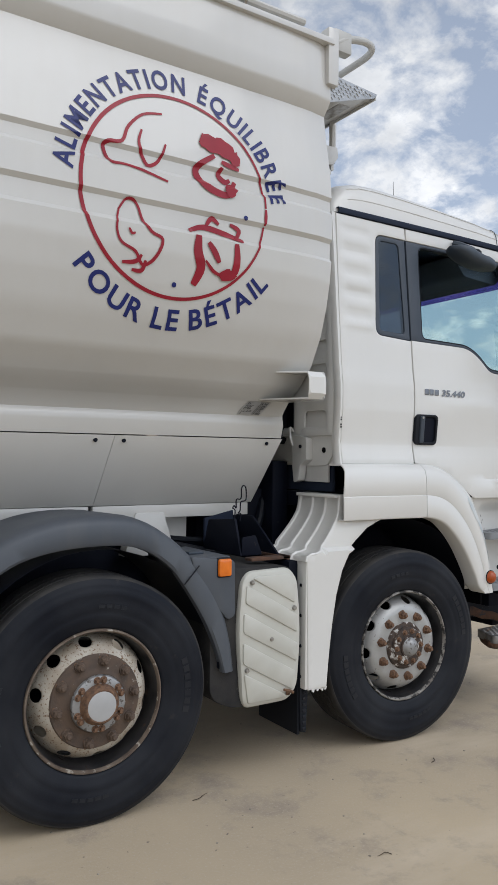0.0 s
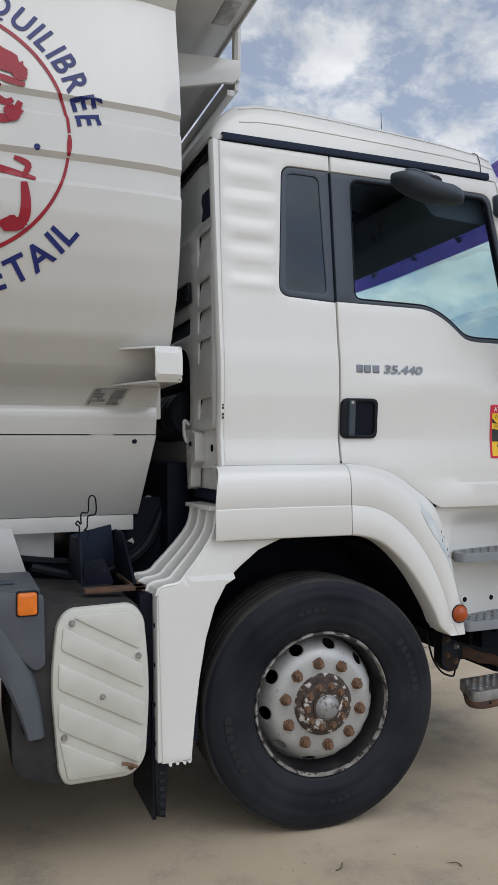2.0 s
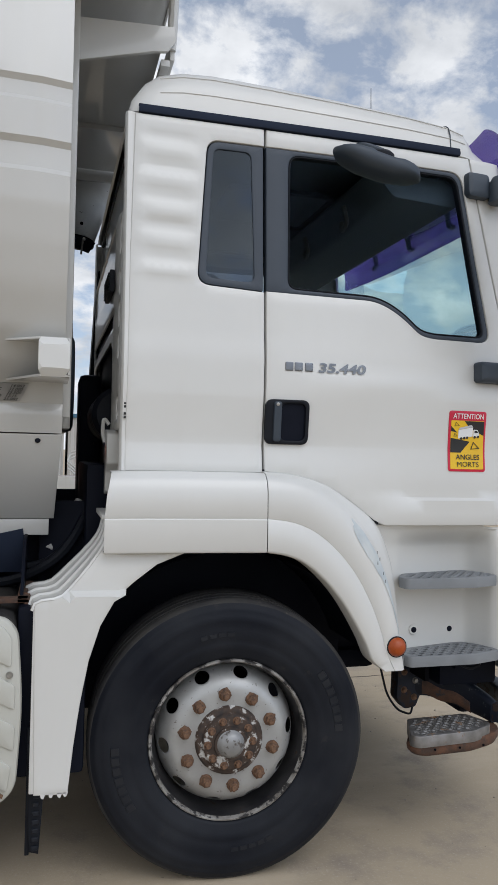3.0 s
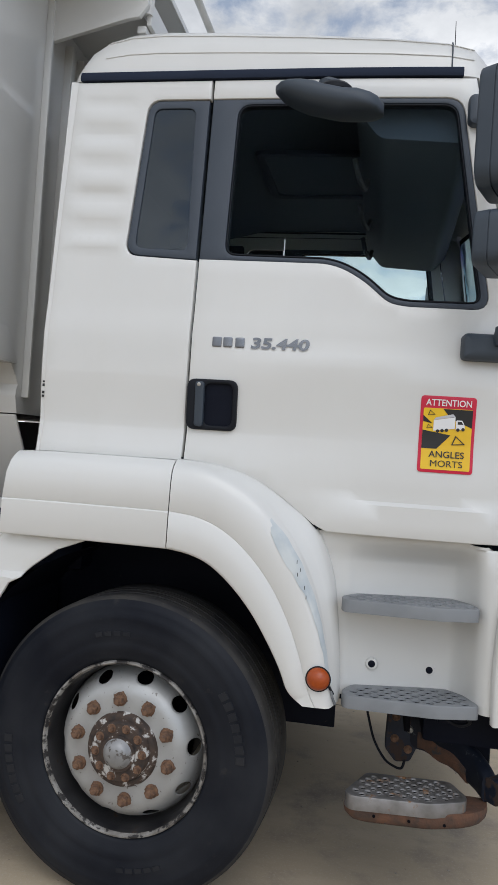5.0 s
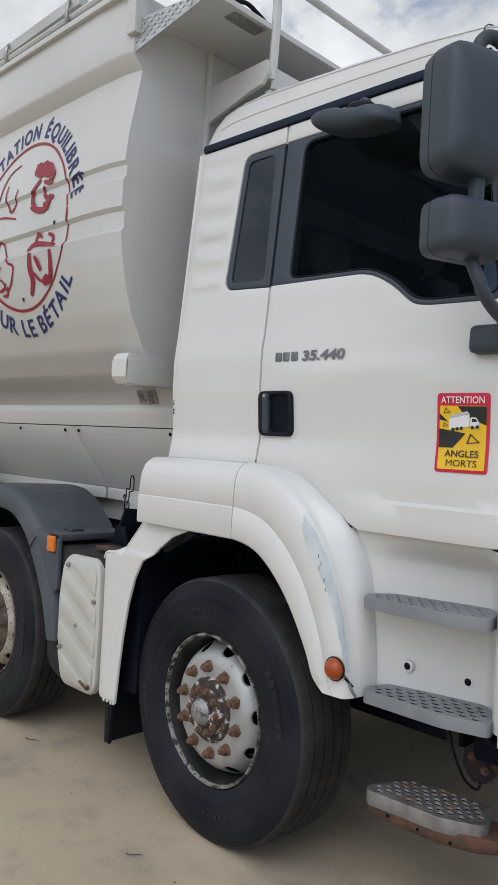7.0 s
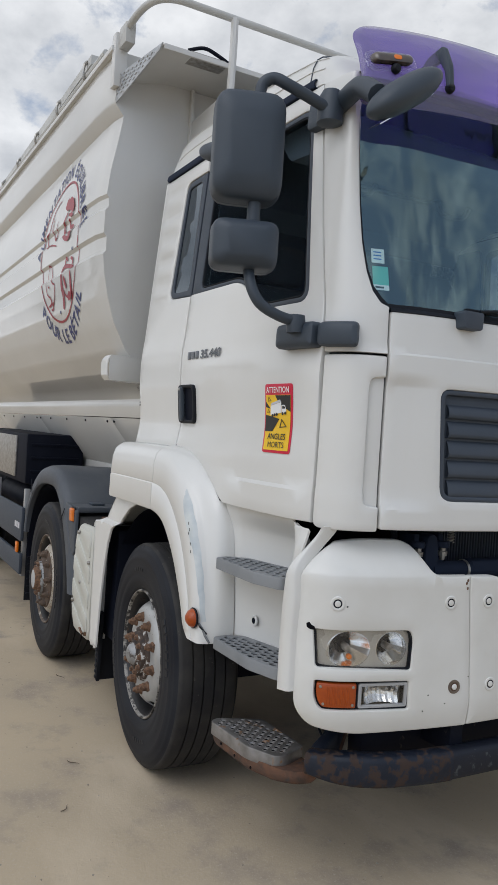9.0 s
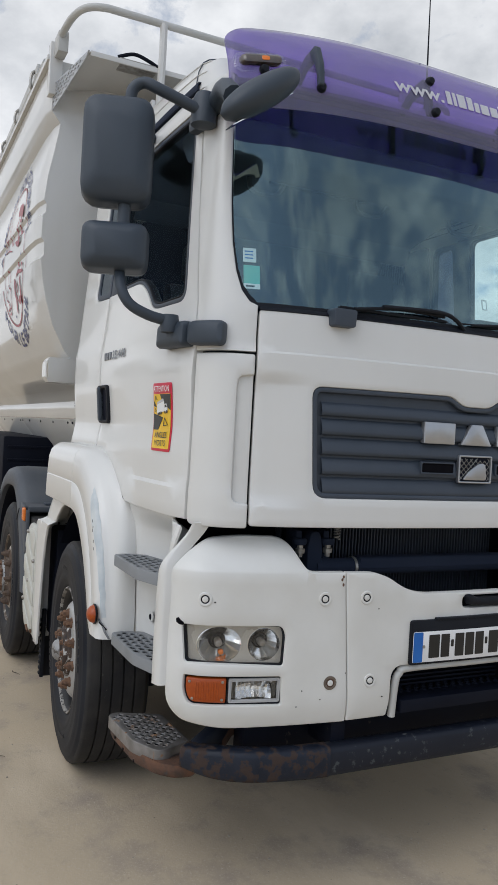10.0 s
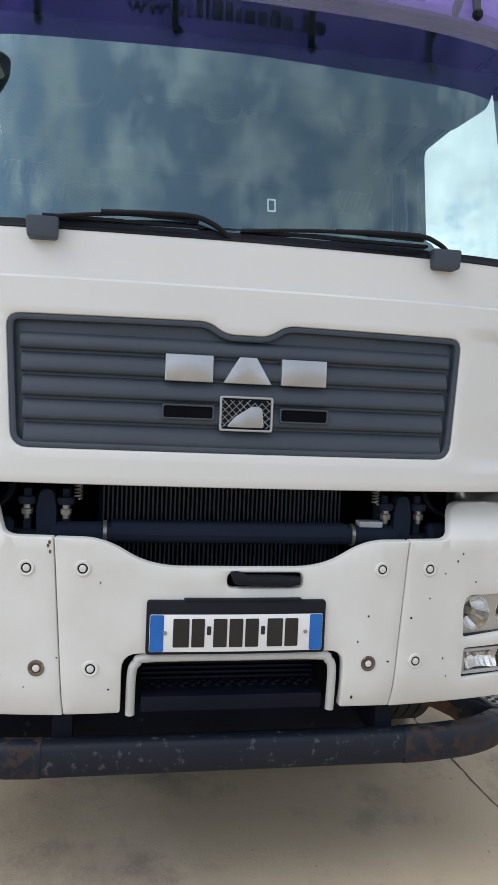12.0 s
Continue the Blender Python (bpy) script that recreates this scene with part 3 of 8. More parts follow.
# ---- the truck: cab ----
truck = tagged(new("feed_truck"), "white four-axle feed tanker lorry with purple visor", "lorry")


class Plan:
    """A body's outline seen from above, from the middle of its front round to the rear, and mirrored; s runs along it, negative on the kerb side."""

    def __init__(self, pts, side_lean, front_lean, extra=None):
        line = curve(pts, 10)
        self.x, self.y = [p[0] for p in line], [p[1] for p in line]
        self.s = [0.0]
        for a, b in zip(line, line[1:]):
            self.s.append(self.s[-1] + math.hypot(b[0] - a[0], b[1] - a[1]))
        self.side_lean, self.front_lean, self.extra = side_lean, front_lean, extra

    def sy(self, y):
        return math.copysign(interp(abs(y), self.y[: self.kink()], self.s[: self.kink()]), y)

    def kink(self):
        return next((i for i in range(1, len(self.y)) if self.y[i] < self.y[i - 1] + 1e-6), len(self.y))

    def sx(self, x, side=-1):
        return side * interp(-x, [-v for v in self.x], self.s)

    def __call__(self, s, z, d=0.0):
        a, sg = abs(s), math.copysign(1, s)
        x, y = interp(a, self.s, self.x), interp(a, self.s, self.y)
        e = 0.02
        tx = interp(a + e, self.s, self.x) - interp(a - e, self.s, self.x)
        ty = interp(a + e, self.s, self.y) - interp(a - e, self.s, self.y)
        if a < e:
            tx = 0.0
        ln = math.hypot(tx, ty) or 1
        nx, ny = ty / ln, -tx / ln
        if self.extra:
            d -= self.extra(x, z, s)
        return Vector((x - nx * (d + self.front_lean(z)), sg * (y - ny * (d + self.side_lean(z))), z))


def smooth(a, b, x):
    t = min(max((x - a) / (b - a), 0), 1)
    return t * t * (3 - 2 * t)


def cab_extra(x, z, s):
    e = 0.014 * min(max((1.412 - z) / 0.012, 0), 1) * smooth(0.55, 0.80, x) * (1 - 0.8 * smooth(1.10, 1.20, x))
    if x < 1.25:
        zc = 1.79 + 0.095 * smooth(0.30, 0.75, x)
        e += smooth(1.22, 1.08, x) * (1 - 0.6 * smooth(0.30, 0.75, x)) * (-0.016 * min(max((zc - z) / (zc - 1.607), 0), 1) + 0.019 * min(max((1.607 - z) / 0.10, 0), 1)) + 0.006 * smooth(2.03, 1.92, z) * smooth(1.25, 1.15, x)
    if x > 1.2:
        e -= smooth(1.24, 1.36, x) * (0.010 * min(max((z - 1.876) / 0.008, 0.0), 1.0) + 0.06 * min(max(0.0, z - 1.884), 0.15))
    if 0.15 < x < 1.22:                              # pressed lines along the door
        e += 0.005 * smooth(0.15, 0.45, x) * min(max((1.892 - z) / 0.010, 0), 1) * smooth(1.66, 1.86, z)
        e += 0.004 * smooth(0.78, 0.95, x) * min(max((1.842 - z) / 0.010, 0), 1) * smooth(1.62, 1.80, z)
    if -0.37 < x < -0.12 and 2.2 < z < 2.82:
        win = smooth(-0.37, -0.33, x) * smooth(-0.12, -0.2, x) * smooth(2.2, 2.26, z) * smooth(2.82, 2.77, z)
        e += 0.008 * win * math.cos((z - 2.25) / 0.118 * 2 * math.pi)
    return e


cab = Plan([(1.455, 0), (1.450, 0.24), (1.438, 0.48), (1.420, 0.675), (1.398, 0.80), (1.372, 0.89), (1.345, 0.965), (1.30, 1.018),
            (1.22, 1.050), (1.09, 1.069), (0.924, 1.079), (0.60, 1.088), (0.2, 1.090), (-0.2, 1.090), (-0.42, 1.090)],
           lambda z: 0.086 * max(0, z - 1.95), lambda z: 0.22 * max(0, z - 2.03), cab_extra)
sx, sy = cab.sx, cab.sy


def side_map(side):
    return lambda x, z, d: cab(sx(x, side), z, d)


def front_map(y, z, d):
    return cab(sy(y), z, d)


DOOR_GAP = 0.127
door_low = [(DOOR_GAP + 0.004, 1.506), (0.21, 1.500), (0.288, 1.486), (0.36, 1.464), (0.415, 1.440), (0.48, 1.400), (0.54, 1.356), (0.59, 1.318), (0.635, 1.299)]
door_front = [(1.215, 1.297), (1.222, 1.89), (1.205, 2.05), (1.135, 2.40), (1.062, 2.80), (1.050, 2.858)]
frame_line = round_poly([(0.131, 2.205), (0.60, 2.200), (0.70, 2.150), (0.79, 2.072), (0.85, 2.062), (1.122, 2.060), (1.005, 2.788), (0.131, 2.788)],
                        [0, 0.06, 0.08, 0.05, 0.05, 0.06, 0.06, 0])
glass_line = round_poly([(0.220, 2.222), (0.60, 2.216), (0.70, 2.170), (0.79, 2.092), (0.85, 2.080), (1.093, 2.080), (0.985, 2.768), (0.226, 2.768)],
                        [0.04, 0.06, 0.08, 0.05, 0.05, 0.04, 0.05, 0.05])


def cab_side(side):
    S = side_map(side)
    # rear side panel with its small fixed window
    notch = round_poly([(0.123, 2.200), (-0.142, 2.214), (-0.106, 2.788), (0.123, 2.788)], [0, 0.05, 0.05, 0])
    body = part("side_panel", panel([(-0.400, 1.502), (0.123, 1.502)] + notch + [(0.123, 2.858), (-0.384, 2.858), (-0.396, 2.3)], S, 0.03, r=0.005, step=0.035, lines=(1.601, 1.613, 1.784, 1.796) + tuple(np.arange(2.225, 2.82, 0.0295))), white, truck)
    inner = round_poly([(0.084, 2.234), (-0.108, 2.242), (-0.080, 2.756), (0.070, 2.756)], 0.03)
    frame_out = round_poly([(0.119, 2.204), (-0.138, 2.218), (-0.102, 2.784), (0.119, 2.784)], [0.004, 0.05, 0.05, 0.004])
    qf = part("quarter_window_frame", panel(frame_out, lambda x, z, d: S(x, z, d + 0.004), 0.03, [inner], 0.003), grey_plastic, truck, "dark grey framed quarter window")
    part("pane", panel(inner, lambda x, z, d: S(x, z, d + 0.010), 0.004, r=0.0), smoke_glass, qf, "smoked glass")
    # door
    outline = door_low + door_front + [(0.131, 2.858)] + frame_line[::-1]
    door = part("door", panel(outline, S, 0.035, r=0.006, step=0.05, lines=(1.400, 1.412, 1.601, 1.613, 1.832, 1.842, 1.882, 1.892)), white, truck)
    part("window_frame", panel(frame_line, lambda x, z, d: S(x, z, d + 0.004), 0.04, [glass_line], 0.006, 0.05), grey_plastic, door, "dark grey window surround")
    seal_in = inset(glass_line if area2(glass_line) > 0 else glass_line[::-1], 0.007)
    part("seal", panel(glass_line, lambda x, z, d: S(x, z, d + 0.006), 0.03, [seal_in], 0.004, 0.05), black_rubber, door)
    gl = part("pane", panel(glass_line, lambda x, z, d: S(x, z, d + 0.014), 0.004, r=0.0, step=0.1), side_glass, door, "tinted door glass")
    gl.visible_shadow = False
    # sunken door handle
    h = part("handle", panel(rrect(0.130, 0.306, 1.612, 1.785, 0.03), lambda x, z, d: S(x, z, d - 0.014), 0.02,
                             [rrect(0.192, 0.290, 1.628, 1.770, 0.025)], 0.005, 0.03), black_rubber, door, "black plastic recessed handle")
    part("cup", panel(rrect(0.188, 0.294, 1.624, 1.774, 0.02), lambda x, z, d: S(x, z, d - 0.002), 0.002, r=0.0, step=0.03), black, h)
    part("grip", panel(rrect(0.160, 0.192, 1.622, 1.776, 0.012), lambda x, z, d: S(x, z, d - 0.024), 0.02, r=0.006, step=0.03), mirror_plastic, h)
    part("lock", panel(ellipse(0.174, 1.765, 0.007, 0.007, 12), lambda x, z, d: S(x, z, d - 0.026), 0.004, r=0.001), steel, h)
    # front pillar, windscreen surround and corner panel, on the bend between side and front
    T = lambda s, z, d: cab(side * s, z, d)
    fx = lambda x: abs(sx(x))
    fy = lambda y: abs(sy(y))
    pil_out = [(fx(1.228), 1.876), (fx(1.228), 1.90), (fx(1.211), 2.05), (fx(1.141), 2.40), (fx(1.068), 2.80), (fx(1.056), 2.858)][::-1]
    pil_in = [(fy(0.890), 1.876), (fy(0.890), 2.034), (fy(0.917), 2.046), (fy(0.945), 2.085), (fy(0.966), 2.15), (fy(0.982), 2.25), (fy(0.993), 2.40), (fy(0.999), 2.60), (fy(1.001), 2.74), (fy(1.0), 2.80), (fy(0.965), 2.84), (fy(0.915), 2.858)]
    part("pillar", panel(pil_in + pil_out, T, 0.03, r=0.005, step=0.04), white, truck)
    rim = [(fy(0.890), 1.285), (fy(0.890), 1.366), (fy(0.938), 1.372), (fy(0.944), 1.40), (fy(0.944), 1.765), (fy(0.938), 1.792), (fy(0.890), 1.798), (fy(0.890), 1.868), (fx(1.228), 1.868), (fx(1.224), 1.283)]
    part("corner_panel", panel(round_poly(rim, [0.01, 0.004, 0.02, 0.03, 0.03, 0.02, 0.004, 0.01, 0.01, 0.03]), T, 0.03, r=0.008, step=0.03), white, truck)
    part("corner_scoop", panel([(fy(0.891), 1.355), (fy(0.955), 1.355), (fy(0.955), 1.81), (fy(0.891), 1.81)], lambda s, z, d: T(s, z, d + 0.017), 0.02, r=0.004, step=0.03), white, truck)
    # rain gutter over the door
    part("gutter", loft([[cab(sx(x, side), z, o) for z, o in ((2.862, 0.02), (2.862, -0.008), (2.872, -0.012), (2.892, -0.008), (2.896, 0.03))]
                         for x in np.linspace(-0.372, 1.0, 24)], 0.004), cab_dark, truck, "dark drip moulding")
    # model lettering on the door: plain bars, then the number
    y_out = -0.004
    for x0 in (0.206, 0.244, 0.286):
        part("badge_bar", panel(rrect(x0, x0 + 0.032, 1.898, 1.932, 0.004, 2), lambda x, z, d: S(x, z, d + y_out), 0.004, r=0.0015), door_badge, door)
    num = letters("35.440", 0.050, 0.035)
    if side < 0:
        part("badge", warp(num, lambda c: S(0.338 + c.x * 1.46 + 0.18 * c.y, 1.898 + c.y, y_out)), door_badge, door, "dull silver model number")
    else:
        num.free()
    return door


doors = {side: cab_side(side) for side in (-1, 1)}

# blind-spot warning sticker on the kerb-side door
S = side_map(-1)


def sticker(pts, lift, mat, name, parent, r=0.0, holes=()):
    return part(name, panel(pts, lambda x, z, d: S(x, z, d - lift), 0.0008, holes, r, 0.03, (1.607,)), mat, parent)


X0, X1, Z0, Z1 = 0.916, 1.092, 1.520, 1.770
warn = part("warning_sticker", panel(rrect(X0, X1, Z0, Z1, 0.012), lambda x, z, d: S(x, z, d - 0.003), 0.002, r=0.0005, step=0.03, lines=(1.607,)), st_red, doors[-1],
            "red and yellow blind-spot warning sticker")
sticker(rrect(X0 + 0.010, X1 - 0.010, Z0 + 0.010, Z1 - 0.040, 0.004), 0.0045, st_yellow, "yellow_field", warn)
sticker([(X1 - 0.010, Z1 - 0.0415), (X0 + 0.072, Z1 - 0.0415), (X0 + 0.098, Z0 + 0.178), (X1 - 0.010, Z0 + 0.150)], 0.0058, st_black, "black_band", warn)
sticker([(X0 + 0.010, Z0 + 0.078), (X0 + 0.058, Z0 + 0.078), (X0 + 0.100, Z0 + 0.124), (X0 + 0.010, Z0 + 0.138)], 0.0058, st_black, "black_band", warn)
sticker([(X0 + 0.010, Z0 + 0.166), (X0 + 0.040, Z0 + 0.160), (X0 + 0.010, Z0 + 0.186)], 0.0058, st_black, "black_band", warn)
sticker([(X0 + 0.044, Z0 + 0.136), (X0 + 0.112, Z0 + 0.146), (X0 + 0.112, Z0 + 0.184), (X0 + 0.044, Z0 + 0.170)], 0.0070, st_white, "trailer_sign", warn)
sticker([(X0 + 0.044, Z0 + 0.171), (X0 + 0.112, Z0 + 0.185), (X0 + 0.104, Z0 + 0.193), (X0 + 0.050, Z0 + 0.180)], 0.0071, visor_text, "trailer_roof", warn)
sticker(round_poly([(X0 + 0.115, Z0 + 0.142), (X0 + 0.144, Z0 + 0.146), (X0 + 0.142, Z0 + 0.160), (X0 + 0.134, Z0 + 0.174), (X0 + 0.115, Z0 + 0.174)], 0.004), 0.0070, st_white, "cab_sign", warn)
sticker([(X0 + 0.120, Z0 + 0.160), (X0 + 0.138, Z0 + 0.161), (X0 + 0.132, Z0 + 0.170), (X0 + 0.120, Z0 + 0.170)], 0.0078, st_black, "cab_window_sign", warn)
for u, v in ((0.058, 0.136), (0.072, 0.138), (0.086, 0.140), (0.122, 0.143), (0.138, 0.145)):
    sticker(ellipse(X0 + u, Z0 + v, 0.0055, 0.0055, 12), 0.0079, st_black, "wheel_sign", warn)
for cx, cz, k in ((X0 + 0.034, Z0 + 0.194, 0.55), (X0 + 0.030, Z0 + 0.150, 0.45), (X0 + 0.122, Z0 + 0.106, 1.0)):
    tri = [(cx - 0.018 * k, cz - 0.014 * k), (cx + 0.026 * k, cz - 0.010 * k), (cx - 0.006 * k, cz + 0.018 * k)]
    c2 = (sum(p[0] for p in tri) / 3, sum(p[1] for p in tri) / 3)
    sticker(tri, 0.0070, st_black, "warning_triangle", warn, holes=[[(c2[0] + (a - c2[0]) * 0.74, c2[1] + (b - c2[1]) * 0.74) for a, b in tri]])
for text, size, x, z, mat in (("ATTENTION", 0.030, X0 + 0.016, Z1 - 0.032, st_white), ("ANGLES", 0.030, X0 + 0.034, Z0 + 0.050, st_black), ("MORTS", 0.030, X0 + 0.038, Z0 + 0.020, st_black)):
    t = letters(text, size, 0.010 if text != "MORTS" else 0.0)
    wide = max(v.co.x for v in t.verts)
    k = {"ATTENTION": 0.144, "ANGLES": 0.112, "MORTS": 0.104}[text] / wide
    part("lettering", warp(t, lambda c: S(x + c.x * k, z + c.y, -0.0075)), mat, warn)

# bonnet flap with the grille opening
grille_out = round_poly([(-0.668, 1.395), (0.668, 1.395), (0.690, 1.775), (0.115, 1.779), (0.065, 1.744), (-0.065, 1.744), (-0.115, 1.779), (-0.690, 1.775)],
                        [0.05, 0.05, 0.04, 0.03, 0.03, 0.03, 0.03, 0.04])


def hood_map(y, z, d):
    k = 0.016 * smooth(0.66, 0.86, abs(y)) * min(max((1.800 - z) / 0.018, 0), 1) * min(max((z - 1.362) / 0.018, 0), 1)
    return front_map(y, z, d + k)


part("front_flap", panel(round_poly([(-0.884, 1.293), (0.884, 1.293), (0.884, 2.022), (-0.884, 2.022)], 0.012), hood_map, 0.03, [grille_out], 0.007, 0.028, (1.362, 1.380, 1.782, 1.800, 1.876, 1.884)), white, truck)
grille = part("grille", panel(grille_out, lambda y, z, d: front_map(y, z, d + 0.024), 0.03,
                              [rrect(-0.238, -0.096, 1.497, 1.530, 0.006), rrect(0.111, 0.250, 1.497, 1.530, 0.006)], 0.004, 0.06), grey_plastic, truck, "dark grey slatted radiator grille")
part("rim", panel(grille_out, lambda y, z, d: front_map(y, z, d + 0.004), 0.03, [inset(grille_out, 0.018)], 0.005, 0.06), grey_plastic, grille)
bands = (1.744, 1.678, 1.612, 1.544, 1.476, 1.408)
for i, (z1, z0) in enumerate(zip(bands, bands[1:])):
    edge = 0.650 - 0.004 * i
    for a, b in ((-edge, edge),):
        prof = ((z0 - 0.002, 0.030), (z0 + 0.001, 0.010), (z0 + 0.006, 0.005), (z0 + 0.016, 0.004), (z0 + 0.034, 0.009), (z1 - 0.014, 0.018), (z1 - 0.006, 0.026), (z1 - 0.004, 0.031))
        part("slat", loft([[front_map(y, z - (0.010 if i == 0 and z > z0 + 0.04 else 0.0), o) for z, o in prof] for y in np.linspace(a, b, 14)], 0.003), grey_plastic, grille)
for a, b in ((-0.238, -0.096), (0.111, 0.250)):
    # no real opening: a near-black sheet over the slat paints the slot's shade
    part("slot", panel(rrect(a, b, 1.497, 1.530, 0.006), lambda y, z, d: front_map(y, z, d + 0.0015), 0.004, r=0.0), hole_dark, grille)
    part("slot_rim", panel(rrect(a - 0.006, b + 0.006, 1.491, 1.536, 0.008), lambda y, z, d: front_map(y, z, d - 0.004), 0.014, [rrect(a, b, 1.497, 1.530, 0.006)], 0.003), grey_plastic, grille)
for a, b, lean in ((-0.239, -0.098, 0.0), (-0.070, 0.078, 0.048), (0.105, 0.245, 0.0)):
    part("badge_bar", panel(round_poly([(a, 1.602), (b, 1.602), (b - lean, 1.681), (a + lean, 1.681)], 0.004, 3), lambda y, z, d: front_map(y, z, d - 0.004), 0.02, r=0.004, step=0.05), chrome, grille, "silver badge block")
em = part("emblem", panel(rrect(-0.076, 0.084, 1.462, 1.566, 0.008, 3), lambda y, z, d: front_map(y, z, d - 0.006), 0.014, [rrect(-0.069, 0.077, 1.469, 1.559, 0.005, 3)], 0.002), chrome, grille, "square silver emblem")
part("mesh_field", panel(rrect(-0.070, 0.078, 1.468, 1.560, 0.004, 2), lambda y, z, d: front_map(y, z, d + 0.002), 0.004, r=0.0), black, em)
wires = bmesh.new()
for k in range(-4, 9):
    for sgn in (1, -1):
        pts = [(y, 1.514 + sgn * (y - (-0.07 + k * 0.022))) for y in np.linspace(-0.068, 0.076, 13)]
        pts = [p for p in pts if 1.470 < p[1] < 1.558]
        if len(pts) > 1:
            join(wires, tube([front_map(pts[0][0], pts[0][1], 0.0), front_map(pts[-1][0], pts[-1][1], 0.0)], 0.0012, 4, 1))
part("wire_mesh", wires, steel, em)
part("emblem_shape", panel(round_poly([(-0.055, 1.474), (0.058, 1.474), (0.050, 1.535), (0.020, 1.538), (-0.030, 1.505)], 0.01), lambda y, z, d: front_map(y, z, d - 0.007), 0.006, r=0.002), chrome, em)

# windscreen
right_edge = [(0.917, 2.048), (0.945, 2.087), (0.966, 2.15), (0.982, 2.25), (0.992, 2.40), (0.998, 2.60), (0.999, 2.745), (0.997, 2.80), (0.962, 2.838)]
ws_line = [(sy(-0.898), 2.028), (sy(0.898), 2.028)] + [(sy(y), z) for y, z in right_edge] + [(sy(-y), z) for y, z in right_edge[::-1]]
wscreen = part("windscreen", panel(ws_line, lambda s, z, d: cab(s, z, d + 0.012), 0.006, r=0.0, step=0.09), (wind_glass, wind_glass_inner), truck, "tinted windscreen")
for f in wscreen.data.polygons:                      # the inner face reflects little of the dark cab
    f.material_index = 1 if f.normal.x < -0.3 else 0
wscreen.visible_shadow = False
ws_in = [(s * 0.993, 2.42 + (z - 2.42) * 0.955) for s, z in ws_line]
part("seal", panel(ws_line, lambda s, z, d: cab(s, z, d + 0.008), 0.006, [ws_in], 0.0, 0.08), black_rubber, wscreen)
for i, (y0, z0, w, h, mat) in enumerate(((-0.938, 2.188, 0.047, 0.050, st_white), (-0.936, 2.094, 0.056, 0.083, st_green))):
    st = part("screen_sticker", panel(rrect(y0, y0 + w, z0, z0 + h, 0.002, 2), lambda y, z, d: cab(sy(y), z, d + 0.0240), 0.001, r=0.0), mat, wscreen,
              ("pale paper sticker", "green and white insurance sticker")[i])
    if i == 1:
        part("white_strip", panel(rrect(y0, y0 + w, z0, z0 + 0.018, 0.001, 1), lambda y, z, d: cab(sy(y), z, d + 0.0225), 0.001, r=0.0), st_white, st)
        part("text_bar", panel(rrect(y0 + 0.008, y0 + w - 0.018, z0 + 0.006, z0 + 0.012, 0.001, 1), lambda y, z, d: cab(sy(y), z, d + 0.0210), 0.001, r=0.0), st_black, st)
    else:
        for k in range(3):
            part("text_bar", panel(rrect(y0 + 0.008, y0 + w - 0.01, z0 + 0.012 + 0.012 * k, z0 + 0.016 + 0.012 * k, 0.001, 1), lambda y, z, d: cab(sy(y), z, d + 0.0225), 0.001, r=0.0), st_blue, st)
part("mirror_pad", panel(rrect(0.055, 0.081, 2.125, 2.166, 0.003, 2), lambda y, z, d: cab(sy(y), z, d + 0.0240), 0.002, [rrect(0.059, 0.077, 2.130, 2.161, 0.002, 2)], 0.0), st_white, wscreen)

# wipers
for y0, y1, cap in ((-0.60, -0.135, -0.595), (-0.08, 0.56, 0.61)):
    w = part("wiper", box(1.400, 1.418, y0, y1, 2.050, 2.060, 0.003), black_rubber, truck, "black windscreen wiper")
    part("blade", tube([(1.43, y0 + 0.05, 2.052), (1.43, (y0 + y1) / 2, 2.072), (1.425, y1 - 0.02, 2.070)], 0.006, 8), black_rubber, w)
    part("arm", tube([(1.435, y1 - 0.30, 2.072), (1.440, y1 - 0.06, 2.080), (1.440, y1 + 0.02, 2.062), (1.43, y1 + 0.07, 2.030)], 0.008, 8), black_rubber, w)
for y in (-0.595, 0.612):
    part("wiper_cap", prism(round_poly([(y - 0.046, 2.045), (y + 0.046, 2.045), (y + 0.042, 1.984), (y - 0.040, 1.984)], 0.010), "x", 1.395, 1.452, 0.008), grey_plastic, truck, "dark grey wiper cap")
part("cowl", loft([[cab(sy(y), z, o) for z, o in ((2.020, -0.003), (2.030, 0.002), (2.038, 0.016), (2.036, 0.05))] for y in np.linspace(-0.885, 0.885, 30)], 0.004), black_rubber, truck)

